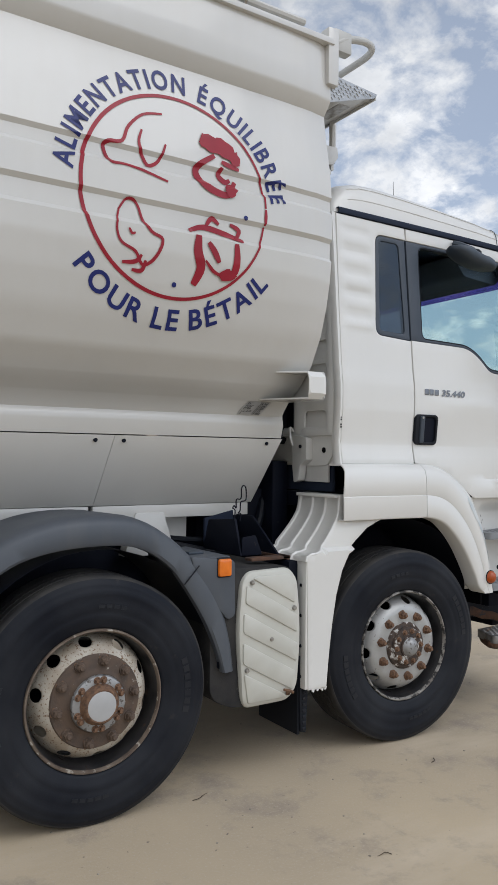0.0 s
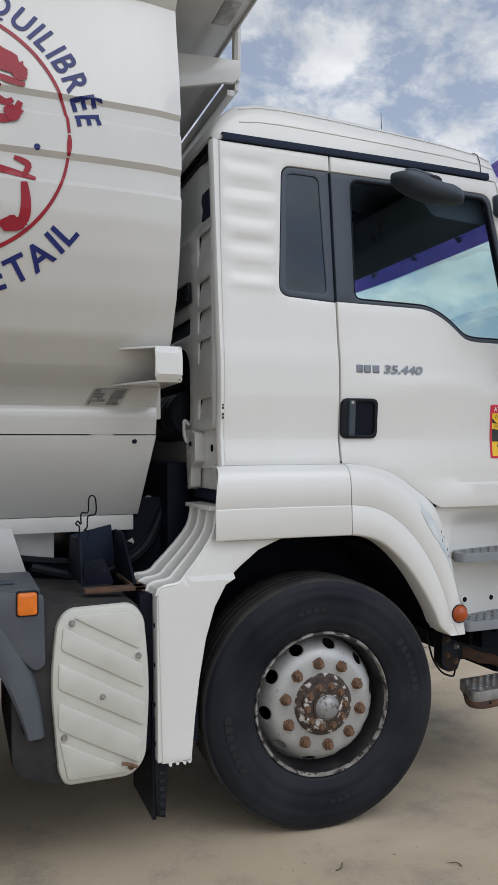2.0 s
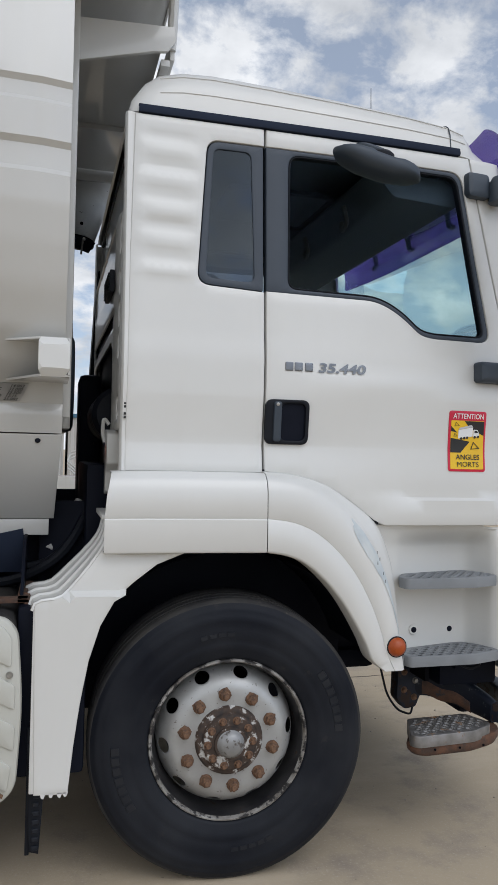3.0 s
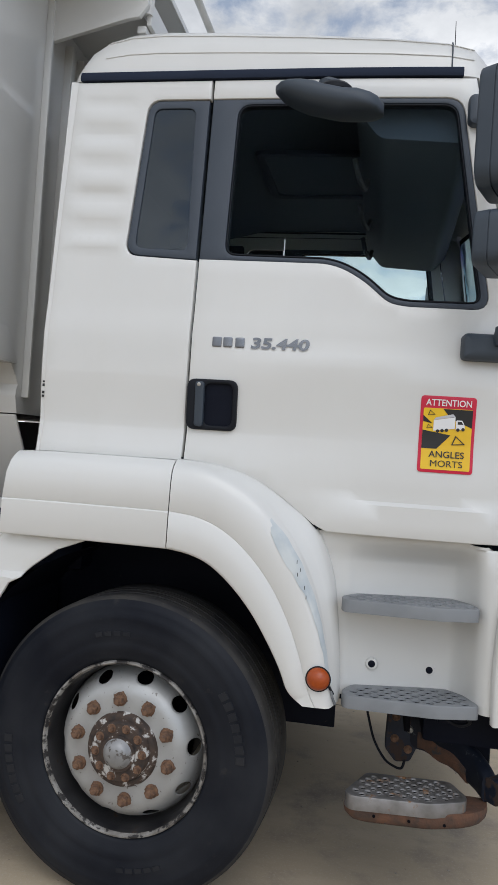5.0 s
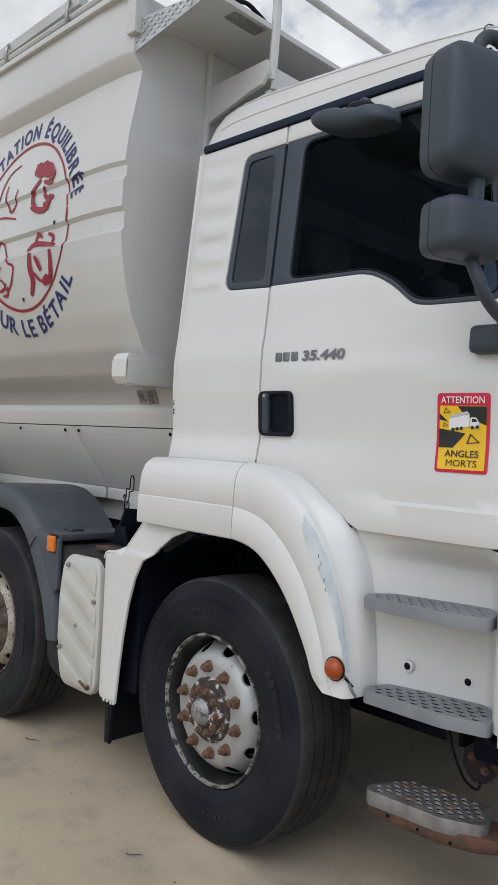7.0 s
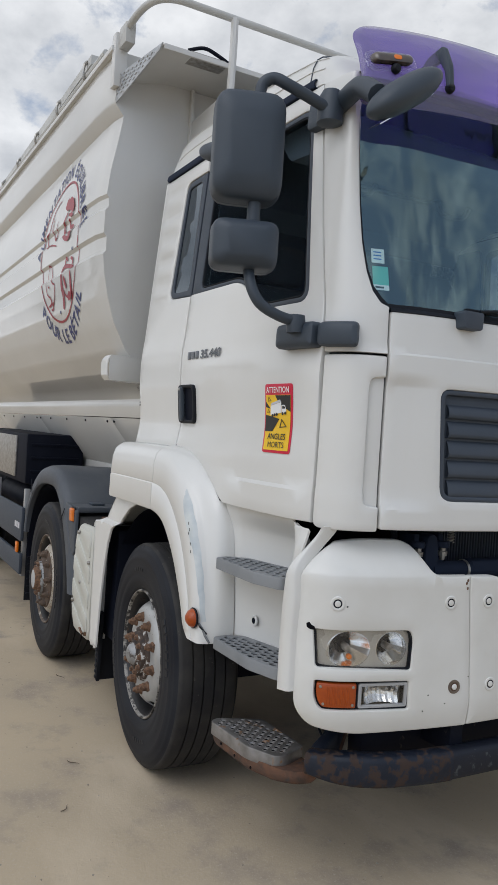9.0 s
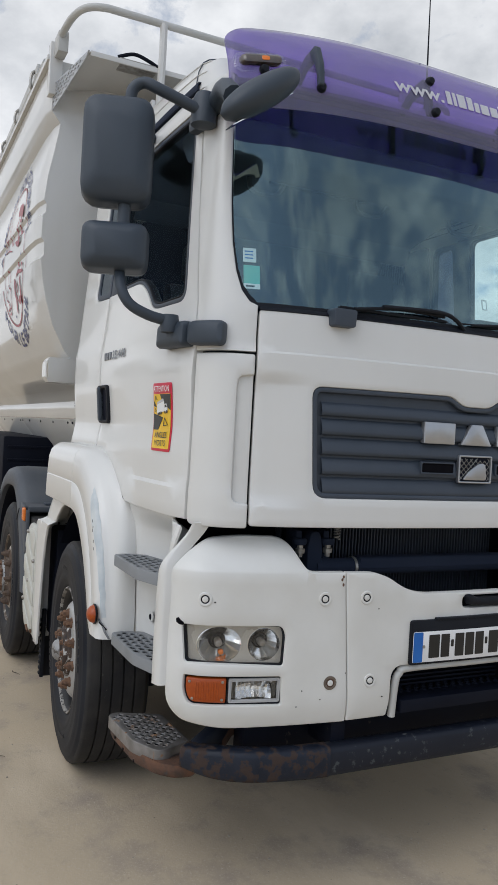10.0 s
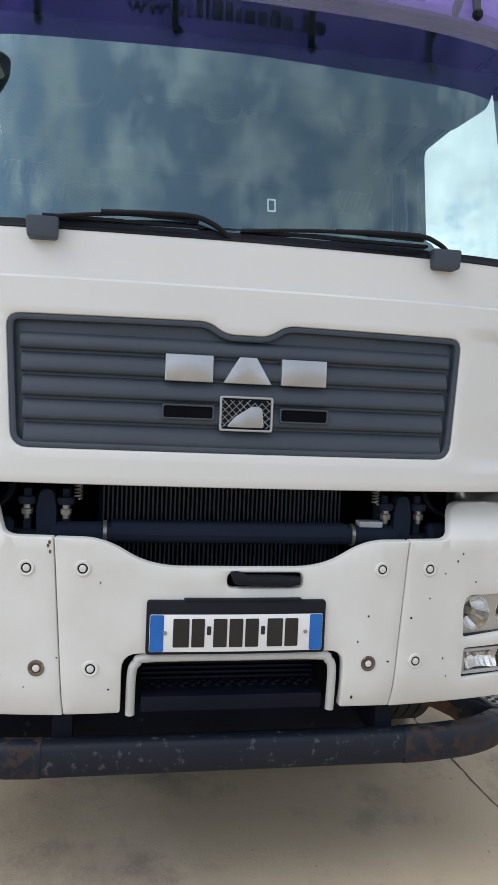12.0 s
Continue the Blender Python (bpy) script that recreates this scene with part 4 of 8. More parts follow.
# roof
RF = [0.0, 0.25, 0.5, 0.62, 0.70, 0.77, 0.83, 0.90, 1.0]
RY = [0.0, 0.40, 0.74, 0.86, 0.915, 0.950, 0.972, 0.988, 1.0]
RZ = [1.0, 0.985, 0.95, 0.91, 0.865, 0.80, 0.70, 0.48, 0.0]
rows = []
for x, w, b, t in ((-0.405, 0.985, 2.868, 2.900), (-0.395, 0.994, 2.868, 2.945), (-0.378, 1.000, 2.868, 2.975), (-0.345, 1.004, 2.868, 3.030), (-0.29, 1.006, 2.868, 3.078), (-0.20, 1.008, 2.868, 3.105), (-0.08, 1.008, 2.868, 3.114),
                   (0.15, 1.008, 2.868, 3.105), (0.45, 1.008, 2.868, 3.085), (0.75, 1.006, 2.868, 3.060), (0.94, 1.001, 2.866, 3.036), (1.03, 0.994, 2.862, 3.010),
                   (1.10, 0.986, 2.858, 2.970), (1.16, 0.980, 2.852, 2.930), (1.22, 0.974, 2.846, 2.892), (1.265, 0.968, 2.842, 2.858)):
    row = []
    for k in range(25):
        f = abs(k - 12) / 12
        row.append((x - 0.10 * interp(f, RF, RY) ** 3 * smooth(1.0, 1.2, x), math.copysign(w * interp(f, RF, RY), k - 12), b + (t - b) * interp(f, RF, RZ)))
    rows.append(row)
roof = part("roof", loft(rows, 0.012), white, truck, sharp=60)
for k in (1, 2, 23, 22):                             # fine raised beads along the roof's edge
    part("roof_bead", tube([Vector(row[k]) + Vector((0, math.copysign(0.001, k - 12), 0.001)) for row in rows[4:12]], 0.0018, 6, 1), white, roof)
part("roof_joint", tube([visor_line for visor_line in [(0.95, math.copysign(1.001 * interp(f, RF, RY), k) , 2.868 + 0.167 * interp(f, RF, RZ) + 0.001) for k, f in [(-1, q) for q in (1.0, 0.9, 0.83, 0.77, 0.7, 0.5, 0.25)] + [(1, q) for q in (0.25, 0.5, 0.7, 0.77, 0.83, 0.9, 1.0)]]], 0.0025, 6, 1), grey_plastic, truck)

# cab rear wall: pressed fields along each edge, a middle frame with vent and arch, the sill and its brackets
def rear_map(y, z, d):
    return Vector((-0.402 + d + 0.05 * smooth(2.53, 2.60, z) * smooth(1.06, 0.99, abs(y)) - 0.022 * smooth(1.075, 1.00, abs(y)) + 0.012 * smooth(0.985, 0.975, abs(y)) - 0.012 * smooth(0.745, 0.735, abs(y)), y, z))


def field(y0, y1, z0, z1, r=0.03):
    return rrect(min(y0, y1), max(y0, y1), z0, z1, r, 4)


edge_fields = ((2.37, 2.51), (2.205, 2.305), (2.075, 2.175), (1.945, 2.045), (1.695, 1.790))
holes = [field(s0 * 0.780, s0 * 0.965, z0, z1, 0.02) for s0 in (-1, 1) for z0, z1 in edge_fields]
holes += [field(-0.715, 0.715, 2.335, 2.510, 0.06), round_poly([(-0.69, 1.66), (0.69, 1.66), (0.69, 1.97), (0.60, 2.04), (-0.60, 2.04), (-0.69, 1.97)], 0.05), field(-0.70, 0.70, 2.09, 2.165, 0.02)]
rear = part("rear_wall", panel(round_poly([(-1.082, 1.655), (1.082, 1.655), (1.06, 2.2), (1.0, 2.868), (-1.0, 2.868), (-1.06, 2.2)], [0.03, 0.03, 0, 0.05, 0.05, 0]), rear_map, 0.012, holes, 0.007, 0.045), white, truck)
for s0 in (-1, 1):
    for z0, z1 in edge_fields:
        part("pressing", panel(field(s0 * 0.772, s0 * 0.973, z0 - 0.008, z1 + 0.008, 0.02),
                               lambda y, z, d: Vector((-0.407 + d + 0.016 * smooth(z0, z1, z), y, z)), 0.006, r=0.0, step=0.05), white, rear)
part("window_field", panel(field(-0.725, 0.725, 2.325, 2.520, 0.06), lambda y, z, d: Vector((-0.416 + d, y, z)), 0.006, r=0.0, step=0.1), white, rear)
part("arch_recess", box(-0.385, -0.375, -0.72, 0.72, 1.62, 2.06, 0.002), black, rear)
part("slot_recess", box(-0.398, -0.390, -0.72, 0.72, 2.08, 2.175, 0.001), grey_plastic, rear)
vent = part("vent_grille", box(-0.446, -0.425, -0.74, -0.46, 2.225, 2.318, 0.006), black_rubber, rear, "black slatted cab vent")
for k in range(6):
    part("slat", box(-0.452, -0.444, -0.73, -0.47, 2.234 + 0.013 * k, 2.241 + 0.013 * k, 0.002), black_rubber, vent)
part("top_seal", tube([(-0.372, y, 2.862) for y in np.linspace(-0.99, 0.99, 9)], 0.012, 8, 1), black_rubber, rear)
for k in range(9):
    random.seed(k)
    z = 1.69 + 0.019 * k + random.uniform(-0.004, 0.004)
    part("rust_chip", box(-0.407, -0.399, -1.0885, -1.0860, z, z + random.uniform(0.003, 0.010), 0), st_black, rear)
for s0 in (-1, 1):
    rows = []
    for z in np.linspace(1.502, 2.862, 24):
        p = cab(sx(-0.397, s0), z, 0.004)
        rows.append([cab(sx(-0.36, s0), z, 0.012), cab(sx(-0.382, s0), z, 0.010), p, p + Vector((-0.014, 0, 0)), p + Vector((-0.021, -s0 * 0.010, 0)), p + Vector((-0.023, -s0 * 0.04, 0)), p + Vector((-0.014, -s0 * 0.06, 0))])
    part("corner_seam", loft(rows, 0.004), white, rear)
sill = part("rear_sill", loft([[(x, y, z) for x, z in ((-0.403, 1.705), (-0.414, 1.692), (-0.418, 1.668), (-0.414, 1.655), (-0.392, 1.648), (-0.388, 1.50), (-0.395, 1.495))] for y in np.linspace(-1.06, 1.06, 20)], 0.006), white, truck, "cream-white sill under the cab's rear wall")
for s0 in (-1, 1):
    part("sill_foot", prism(curve([(s0 * 1.06, 1.60), (s0 * 1.03, 1.575), (s0 * 0.98, 1.505), (s0 * 0.92, 1.49), (s0 * 0.74, 1.49)], 4) + [(s0 * 0.74, 1.66), (s0 * 1.06, 1.66)], "x", -0.402, -0.392, 0.002), white, sill)
    # near-black disc on the uncut foot paints the shade of a hole
    part("drain_hole", lathe([(0.0, -0.003), (0.016, -0.002), (0.016, 0.0)], 12, "x", (-0.403, s0 * 0.945, 1.575)), hole_dark, sill)
    br = part("cab_bracket", prism(round_poly([(s0 * 0.700, 1.66), (s0 * 0.79, 1.655), (s0 * 0.845, 1.640), (s0 * 0.845, 1.520), (s0 * 0.79, 1.490), (s0 * 0.775, 1.405), (s0 * 0.730, 1.392), (s0 * 0.712, 1.50)], 0.010), "x", -0.448, -0.400, 0.008), white_tank, truck, "grey-white cab mounting bracket")
    part("bolt", lathe([(0.0, -0.006), (0.010, -0.006), (0.011, 0.0)], 10, "x", (-0.453, s0 * 0.80, 1.595)), black, br)
    part("loop", tube([(-0.445, s0 * 0.72, 1.60), (-0.456, s0 * 0.71, 1.64), (-0.452, s0 * 0.70, 1.70), (-0.43, s0 * 0.70, 1.68)], 0.008, 6), white_tank, br)
    part("lower_panel", box(-0.395, -0.380, min(s0 * 0.72, s0 * 0.97), max(s0 * 0.72, s0 * 0.97), 1.40, 1.50, 0.004), white_tank, br)
part("cab_floor", box(-0.40, 1.08, -0.92, 0.92, 1.26, 1.34, 0.01), black, truck)
part("engine", box(-0.9, 1.05, -0.42, 0.42, 0.62, 1.22, 0.05), black, truck, "black engine and gearbox block")
for side in (-1, 1):
    part("wheel_housing", lathe([(0.66, side * 0.55), (0.66, side * 1.10)], 28, "y", (0.0, 0, 0.54), radians(20), radians(188)), black, truck)
    part("inner_wall", box(-0.70, 0.68, side * 0.50 - 0.01, side * 0.50 + 0.01, 0.45, 1.35, 0.004), black, truck)

# inside the cab
part("headliner", loft([[(x, y, z) for x, z in ((-0.36, 2.72), (-0.30, 2.83), (0.0, 2.90), (0.55, 2.91), (0.85, 2.86), (1.00, 2.76))] for y in (-0.96, -0.6, -0.2, 0.2, 0.6, 0.96)], 0.01), cab_liner, truck, "grey fabric roof lining")
hat = part("roof_hatch", panel(rrect(0.15, 0.72, -0.30, 0.30, 0.05), lambda x, y, d: Vector((x, y, 2.872 + d)), 0.02, [rrect(0.19, 0.68, -0.26, 0.26, 0.04)], 0.006), cab_dark, truck)
part("hatch_panel", panel(rrect(0.185, 0.685, -0.265, 0.265, 0.04), lambda x, y, d: Vector((x, y, 2.884 + d)), 0.01, r=0.0), cab_liner, hat)
part("overhead_shelf", prism(round_poly([(0.82, 2.86), (0.62, 2.80), (0.72, 2.68), (1.02, 2.66), (1.10, 2.76)], 0.03), "y", -0.93, 0.93, 0.01), cab_liner, truck, "dark overhead storage shelf")
for y in (-0.55, 0.0, 0.55):
    part("grab_strap", tube([(0.62, y - 0.06, 2.73), (0.64, y - 0.05, 2.66), (0.66, y + 0.05, 2.65), (0.67, y + 0.09, 2.70)], 0.012, 6), dash_grey, truck)
part("rear_lining", box(-0.37, -0.35, -0.98, 0.98, 1.35, 2.72, 0.004), cab_dark, truck)
for side in (-1, 1):
    part("door_lining", panel([(0.14, 1.50), (1.15, 1.34), (1.15, 2.02), (0.80, 2.02), (0.62, 2.15), (0.14, 2.16)], lambda x, z, d: cab(sx(x, side), z, d + 0.05), 0.02, r=0.005, step=0.1), cab_dark, truck)
    part("side_lining", panel(rrect(-0.36, -0.12, 1.5, 2.8, 0.02), lambda x, z, d: cab(sx(x, side), z, d + 0.05), 0.01, r=0.0, step=0.1), cab_dark, truck)
dash = part("dashboard", prism(round_poly([(0.86, 1.35), (1.28, 1.35), (1.28, 2.00), (1.12, 2.05), (0.95, 2.02), (0.86, 1.86)], 0.06), "y", -0.90, 0.90, 0.02), dash_grey, truck, "grey plastic dashboard")
part("instrument_hood", lathe([(0.0, -0.22), (0.14, -0.22), (0.17, -0.18), (0.17, 0.18), (0.14, 0.22), (0.0, 0.22)], 24, "y", (1.02, 0.52, 1.99)), dash_grey, dash)
part("steering_wheel", warp(lathe([(0.235 + 0.016 * math.cos(a), 0.016 * math.sin(a)) for a in np.linspace(0, 2 * math.pi, 9)], 40, "z"),
                            lambda c: pose(0.76, 0.52, 2.03, 0, -32, 0) @ c), cab_dark, truck, "dark steering wheel")
part("steering_column", tube([(0.76, 0.52, 2.02), (0.93, 0.52, 1.78)], 0.035, 10, 1), cab_dark, truck)
for y in (-0.50, 0.52):
    st = part("seat", box(0.02, 0.52, y - 0.25, y + 0.25, 1.62, 1.78, 0.05, 3), seat_cloth, truck, "dark blue-grey cloth cab seat")
    part("backrest", prism(round_poly([(-0.02, 1.76), (0.14, 1.76), (0.02, 2.34), (-0.10, 2.34)], 0.05), "y", y - 0.24, y + 0.24, 0.03), seat_cloth, st)
    part("headrest", box(-0.12, -0.02, y - 0.14, y + 0.14, 2.36, 2.56, 0.04, 3), seat_cloth, st)
    part("base", box(0.05, 0.45, y - 0.18, y + 0.18, 1.30, 1.63, 0.03), cab_dark, st)

# sun visor of purple acrylic on brackets
VIS = curve([(1.366, 2.66), (1.388, 2.73), (1.391, 2.82), (1.368, 2.90), (1.325, 2.98), (1.268, 3.045), (1.238, 3.07)], 10)
vz, vx = [p[1] for p in VIS], [p[0] for p in VIS]


def visor_map(y, z, d):
    return Vector((interp(z, vz, vx) - 0.115 * (abs(y) / 1.0) ** 3.2 - d, y, z - 0.03 * (abs(y) / 1.0) ** 3))


visor = part("sun_visor", panel(round_poly([(-1.0, 2.732), (1.0, 2.732), (1.0, 3.0), (0.93, 3.06), (-0.93, 3.06), (-1.0, 3.0)], [0.03, 0.03, 0.04, 0.05, 0.05, 0.04]),
                                visor_map, 0.004, r=0.0, step=0.03), visor_tint, truck, "translucent purple acrylic sun visor", sharp=80)
for y in (-0.70, -0.235, 0.235, 0.70):
    vb = part("visor_bracket", prism(round_poly([(1.20, 2.900), (1.26, 2.945), (1.335, 2.958), (1.372, 2.88), (1.382, 2.805), (1.362, 2.805), (1.350, 2.865), (1.318, 2.912), (1.26, 2.905), (1.20, 2.86)], 0.012), "y", y - 0.010, y + 0.010, 0.003), mirror_plastic, visor, "dark grey visor bracket")
    for z in (2.945, 2.815):
        part("knob", lathe([(0.0, 0.018), (0.012, 0.016), (0.017, 0.006), (0.017, -0.004), (0.0, -0.004)], 14, "x", visor_map(y + 0.01, z, -0.002)), black_rubber, vb)
rl = part("roof_lamp", panel(rrect(-0.965, -0.832, 2.874, 2.912, 0.017), lambda y, z, d: visor_map(y, z, d - 0.030), 0.03, r=0.012, step=0.02), lamp_smoke, visor, "smoked marker lamp with amber bulb")
part("lens", panel(rrect(-0.903, -0.876, 2.884, 2.902, 0.008), lambda y, z, d: visor_map(y, z, d - 0.0315), 0.004, r=0.002, step=0.03), orange, rl)
part("base_plate", panel(rrect(-0.985, -0.812, 2.846, 2.924, 0.03), lambda y, z, d: visor_map(y, z, d - 0.010), 0.008, r=0.004, step=0.03), lens_glass, rl)
part("knob", lathe([(0.0, 0.018), (0.012, 0.016), (0.017, 0.006), (0.017, -0.004), (0.0, -0.004)], 14, "x", visor_map(-0.89, 2.856, -0.008)), black_rubber, rl)
word = letters("www.", 0.075, 0.020)
wide = max(v.co.x for v in word.verts)
part("lettering", warp(word, lambda c: visor_map(-0.395 + c.x * 0.216 / wide, 2.865 + c.y, -0.004)), visor_text, visor)
y = -0.163
for i, w in enumerate((0.022, 0.014, 0.036, 0.026, 0.022, 0.038, 0.036, 0.038, 0.034, 0.016, 0.038, 0.038)):
    h = 0.058 if i in (0, 1, 2, 3, 7, 10) else (0.012 if i == 9 else 0.042)
    part("lettering_bar", panel(rrect(y, y + w, 2.865, 2.865 + h, 0.004, 2), lambda a, z, d: visor_map(a, z, d - 0.004), 0.002, r=0.0, step=0.04), visor_text, visor)
    y += w + 0.009
for y in (0.01, 0.53):
    part("aerial", tube([(1.02, y, 3.00), (1.02, y, 3.14), (1.01, y, 3.62)], 0.003, 6, 1, radii=[0.009, 0.004, 0.0015]), black, truck, "thin black whip aerial")


# ---- the truck: mirrors ----
def pod(c, size, r, depth_taper=0.8, bulge=0.25, n=22):
    """A mirror housing: a rounded box, full at its open face towards the rear and domed towards the front."""
    (cx, cy, cz), (dx, dy, dz) = c, size
    rows = []
    for t in (0.0, 0.03, 0.08, 0.30, 0.305, 0.325, 0.33, 0.45, 0.60, 0.72, 0.80, 0.87, 0.93, 0.97, 1.0):
        shrink = 1 - (1 - depth_taper) * t ** 2 if t < 0.72 else (1 - (1 - depth_taper) * t ** 2) * (1 - 0.42 * ((t - 0.72) / 0.28) ** 2.4)
        shrink *= interp(t, [0.0, 0.03, 0.08, 0.30, 0.305, 0.325, 0.33], [0.93, 0.955, 0.965, 0.995, 0.972, 0.972, 1.0])
        rows.append([(cx - dx / 2 + dx * t, cy + u * shrink, cz + v * shrink) for u, v in rrect(-dy / 2, dy / 2, -dz / 2, dz / 2, r, 4)])
    return loft(rows, closed=True)


def mirrors(side):
    y = lambda v: side * v
    aim = lambda c: Matrix.Translation(c) @ Matrix.Rotation(side * radians(20), 4, "Z") @ Matrix.Translation(-c)
    big = part("wing_mirror", pod((1.115, y(1.325), 2.527), (0.15, 0.240, 0.365), 0.06, 0.93), mirror_plastic, truck, "large dark grey wing mirror housing", aim(Vector((1.115, y(1.325), 2.5))), sharp=60)
    part("glass", panel(rrect(y(1.325) - 0.107, y(1.325) + 0.107, 2.362, 2.692, 0.04), lambda a, z, d: Vector((1.0415 + d, a, z)), 0.006, r=0.0), mirror_face, big)
    small = part("spot_mirror", pod((1.12, y(1.32), 2.205), (0.145, 0.230, 0.165), 0.04, 0.90), mirror_plastic, truck, "small dark grey wide-angle mirror housing", aim(Vector((1.12, y(1.32), 2.2))), sharp=60)
    part("glass", panel(rrect(y(1.32) - 0.09, y(1.32) + 0.09, 2.13, 2.28, 0.03), lambda a, z, d: Vector((1.049 + d, a, z)), 0.006, r=0.0), mirror_face, small)
    part("neck", tube([(1.12, y(1.295), 2.27), (1.12, y(1.295), 2.36)], 0.022, 12, 1), mirror_plastic, small)
    arm = part("mirror_arm", tube([(1.12, y(1.30), 2.14), (1.15, y(1.30), 2.07), (1.165, y(1.27), 2.015), (1.165, y(1.20), 1.985), (1.16, y(1.13), 1.975)], 0.019, 10), mirror_plastic, truck, "bent dark grey mirror arm")
    part("arm_foot", lathe([(0.0, 0.03), (0.03, 0.03), (0.034, 0.0), (0.03, -0.03), (0.0, -0.03)], 14, "z", (1.16, y(1.125), 1.965)), mirror_plastic, arm)
    part("upper_arm", tube([(1.11, y(1.285), 2.67), (1.11, y(1.285), 2.745), (1.125, y(1.25), 2.775), (1.15, y(1.20), 2.755), (1.17, y(1.08), 2.715), (1.18, y(1.04), 2.70)], 0.020, 10), mirror_plastic, arm)
    cab_s = lambda x, z, d: cab(sx(x, side), z, d)
    part("mirror_base", panel(rrect(1.03, 1.220, 1.888, 1.975, 0.02), lambda x, z, d: cab_s(x, z, d - 0.055), 0.06, r=0.018, step=0.03), mirror_plastic, truck, "dark grey mirror mount on the door")
    T = lambda s, z, d: cab(side * s, z, d)
    a, b = abs(sx(1.228)), abs(sy(0.985))
    part("mirror_base", panel(rrect(b, a, 1.890, 1.972, 0.02), lambda s, z, d: T(s, z, d - 0.050), 0.055, r=0.018, step=0.025), mirror_plastic, truck, "dark grey mirror mount on the pillar")
    part("upper_mount", panel(rrect(1.02, 1.14, 2.68, 2.79, 0.025), lambda x, z, d: cab_s(x, z, d - 0.035), 0.045, r=0.015, step=0.03), mirror_plastic, arm)
    # front ramp mirror on its own arm, kerb mirror over the door
    if side < 0:
        part("front_arm", tube([(1.14, -1.00, 2.735), (1.22, -1.01, 2.745), (1.32, -1.03, 2.735), (1.44, -1.05, 2.66)], 0.034, 10), mirror_plastic, arm)
        part("clamp", lathe([(0.0, 0.06), (0.03, 0.06), (0.045, 0.03), (0.045, -0.05), (0.0, -0.06)], 14, "z", (1.16, -1.04, 2.715)), mirror_plastic, arm)
        rows = []
        for t in np.linspace(0, 1, 15):
            c = Vector((1.47, -1.10, 2.585)).lerp(Vector((1.47, -0.84, 2.765)), t)
            w = math.sqrt(max(0.02, 1 - abs(2 * t - 1) ** 2.6))
            rows.append([c + Vector((0.075 * w * math.cos(a), 0.035 * w * math.sin(a) * -0.55, 0.048 * w * math.sin(a))) for a in np.linspace(0, 2 * math.pi, 18, endpoint=False)])
        fm = part("ramp_mirror", loft(rows, closed=True), mirror_plastic, truck, "long dark grey front ramp mirror", sharp=60)
        face = [Vector((1.445, -1.085, 2.572)).lerp(Vector((1.445, -0.86, 2.735)), t) for t in np.linspace(0.05, 0.95, 9)]
        part("glass", loft([[p + Vector((-0.030, 0.012, -0.020)), p + Vector((0.03, 0.012, -0.022))] for p in face], 0.003), mirror_face, fm)
    if side > 0:
        return
    rows = []
    for t in np.linspace(0, 1, 17):
        w = math.sqrt(max(0.05, 1 - abs(2 * t - 1) ** 5.0))
        x = 0.375 + 0.36 * t
        zc = 2.762 - 0.080 * t
        top = interp(t, [0, 0.12, 0.25, 0.38, 0.42, 0.66, 0.74, 0.92, 1.0], [0.010, 0.026, 0.036, 0.040, 0.034, 0.036, 0.046, 0.044, 0.026])
        low = interp(t, [0, 0.08, 0.3, 0.6, 0.85, 1.0], [0.012, 0.028, 0.046, 0.044, 0.024, 0.010])
        sq = lambda v: math.copysign(abs(v) ** 0.72, v)
        rows.append([(x, y(1.130 + 0.078 * w * sq(math.cos(a))), zc + (low if math.sin(a) < 0 else top) * sq(math.sin(a))) for a in np.linspace(0, 2 * math.pi, 24, endpoint=False)])
    km = part("kerb_mirror", loft(rows, closed=True), mirror_plastic, truck, "dark grey kerb-view mirror over the door", sharp=60)
    part("hinge", lathe([(0.0, 0.016), (0.050, 0.014), (0.060, 0.004), (0.060, -0.010)], 20, "z", (0.570, y(1.115), 2.763)), black_rubber, km)
    part("bracket", tube([(0.52, y(1.02), 2.83), (0.54, y(1.06), 2.815), (0.58, y(1.12), 2.775)], 0.022, 8), mirror_plastic, km)


for side in (-1, 1):
    mirrors(side)


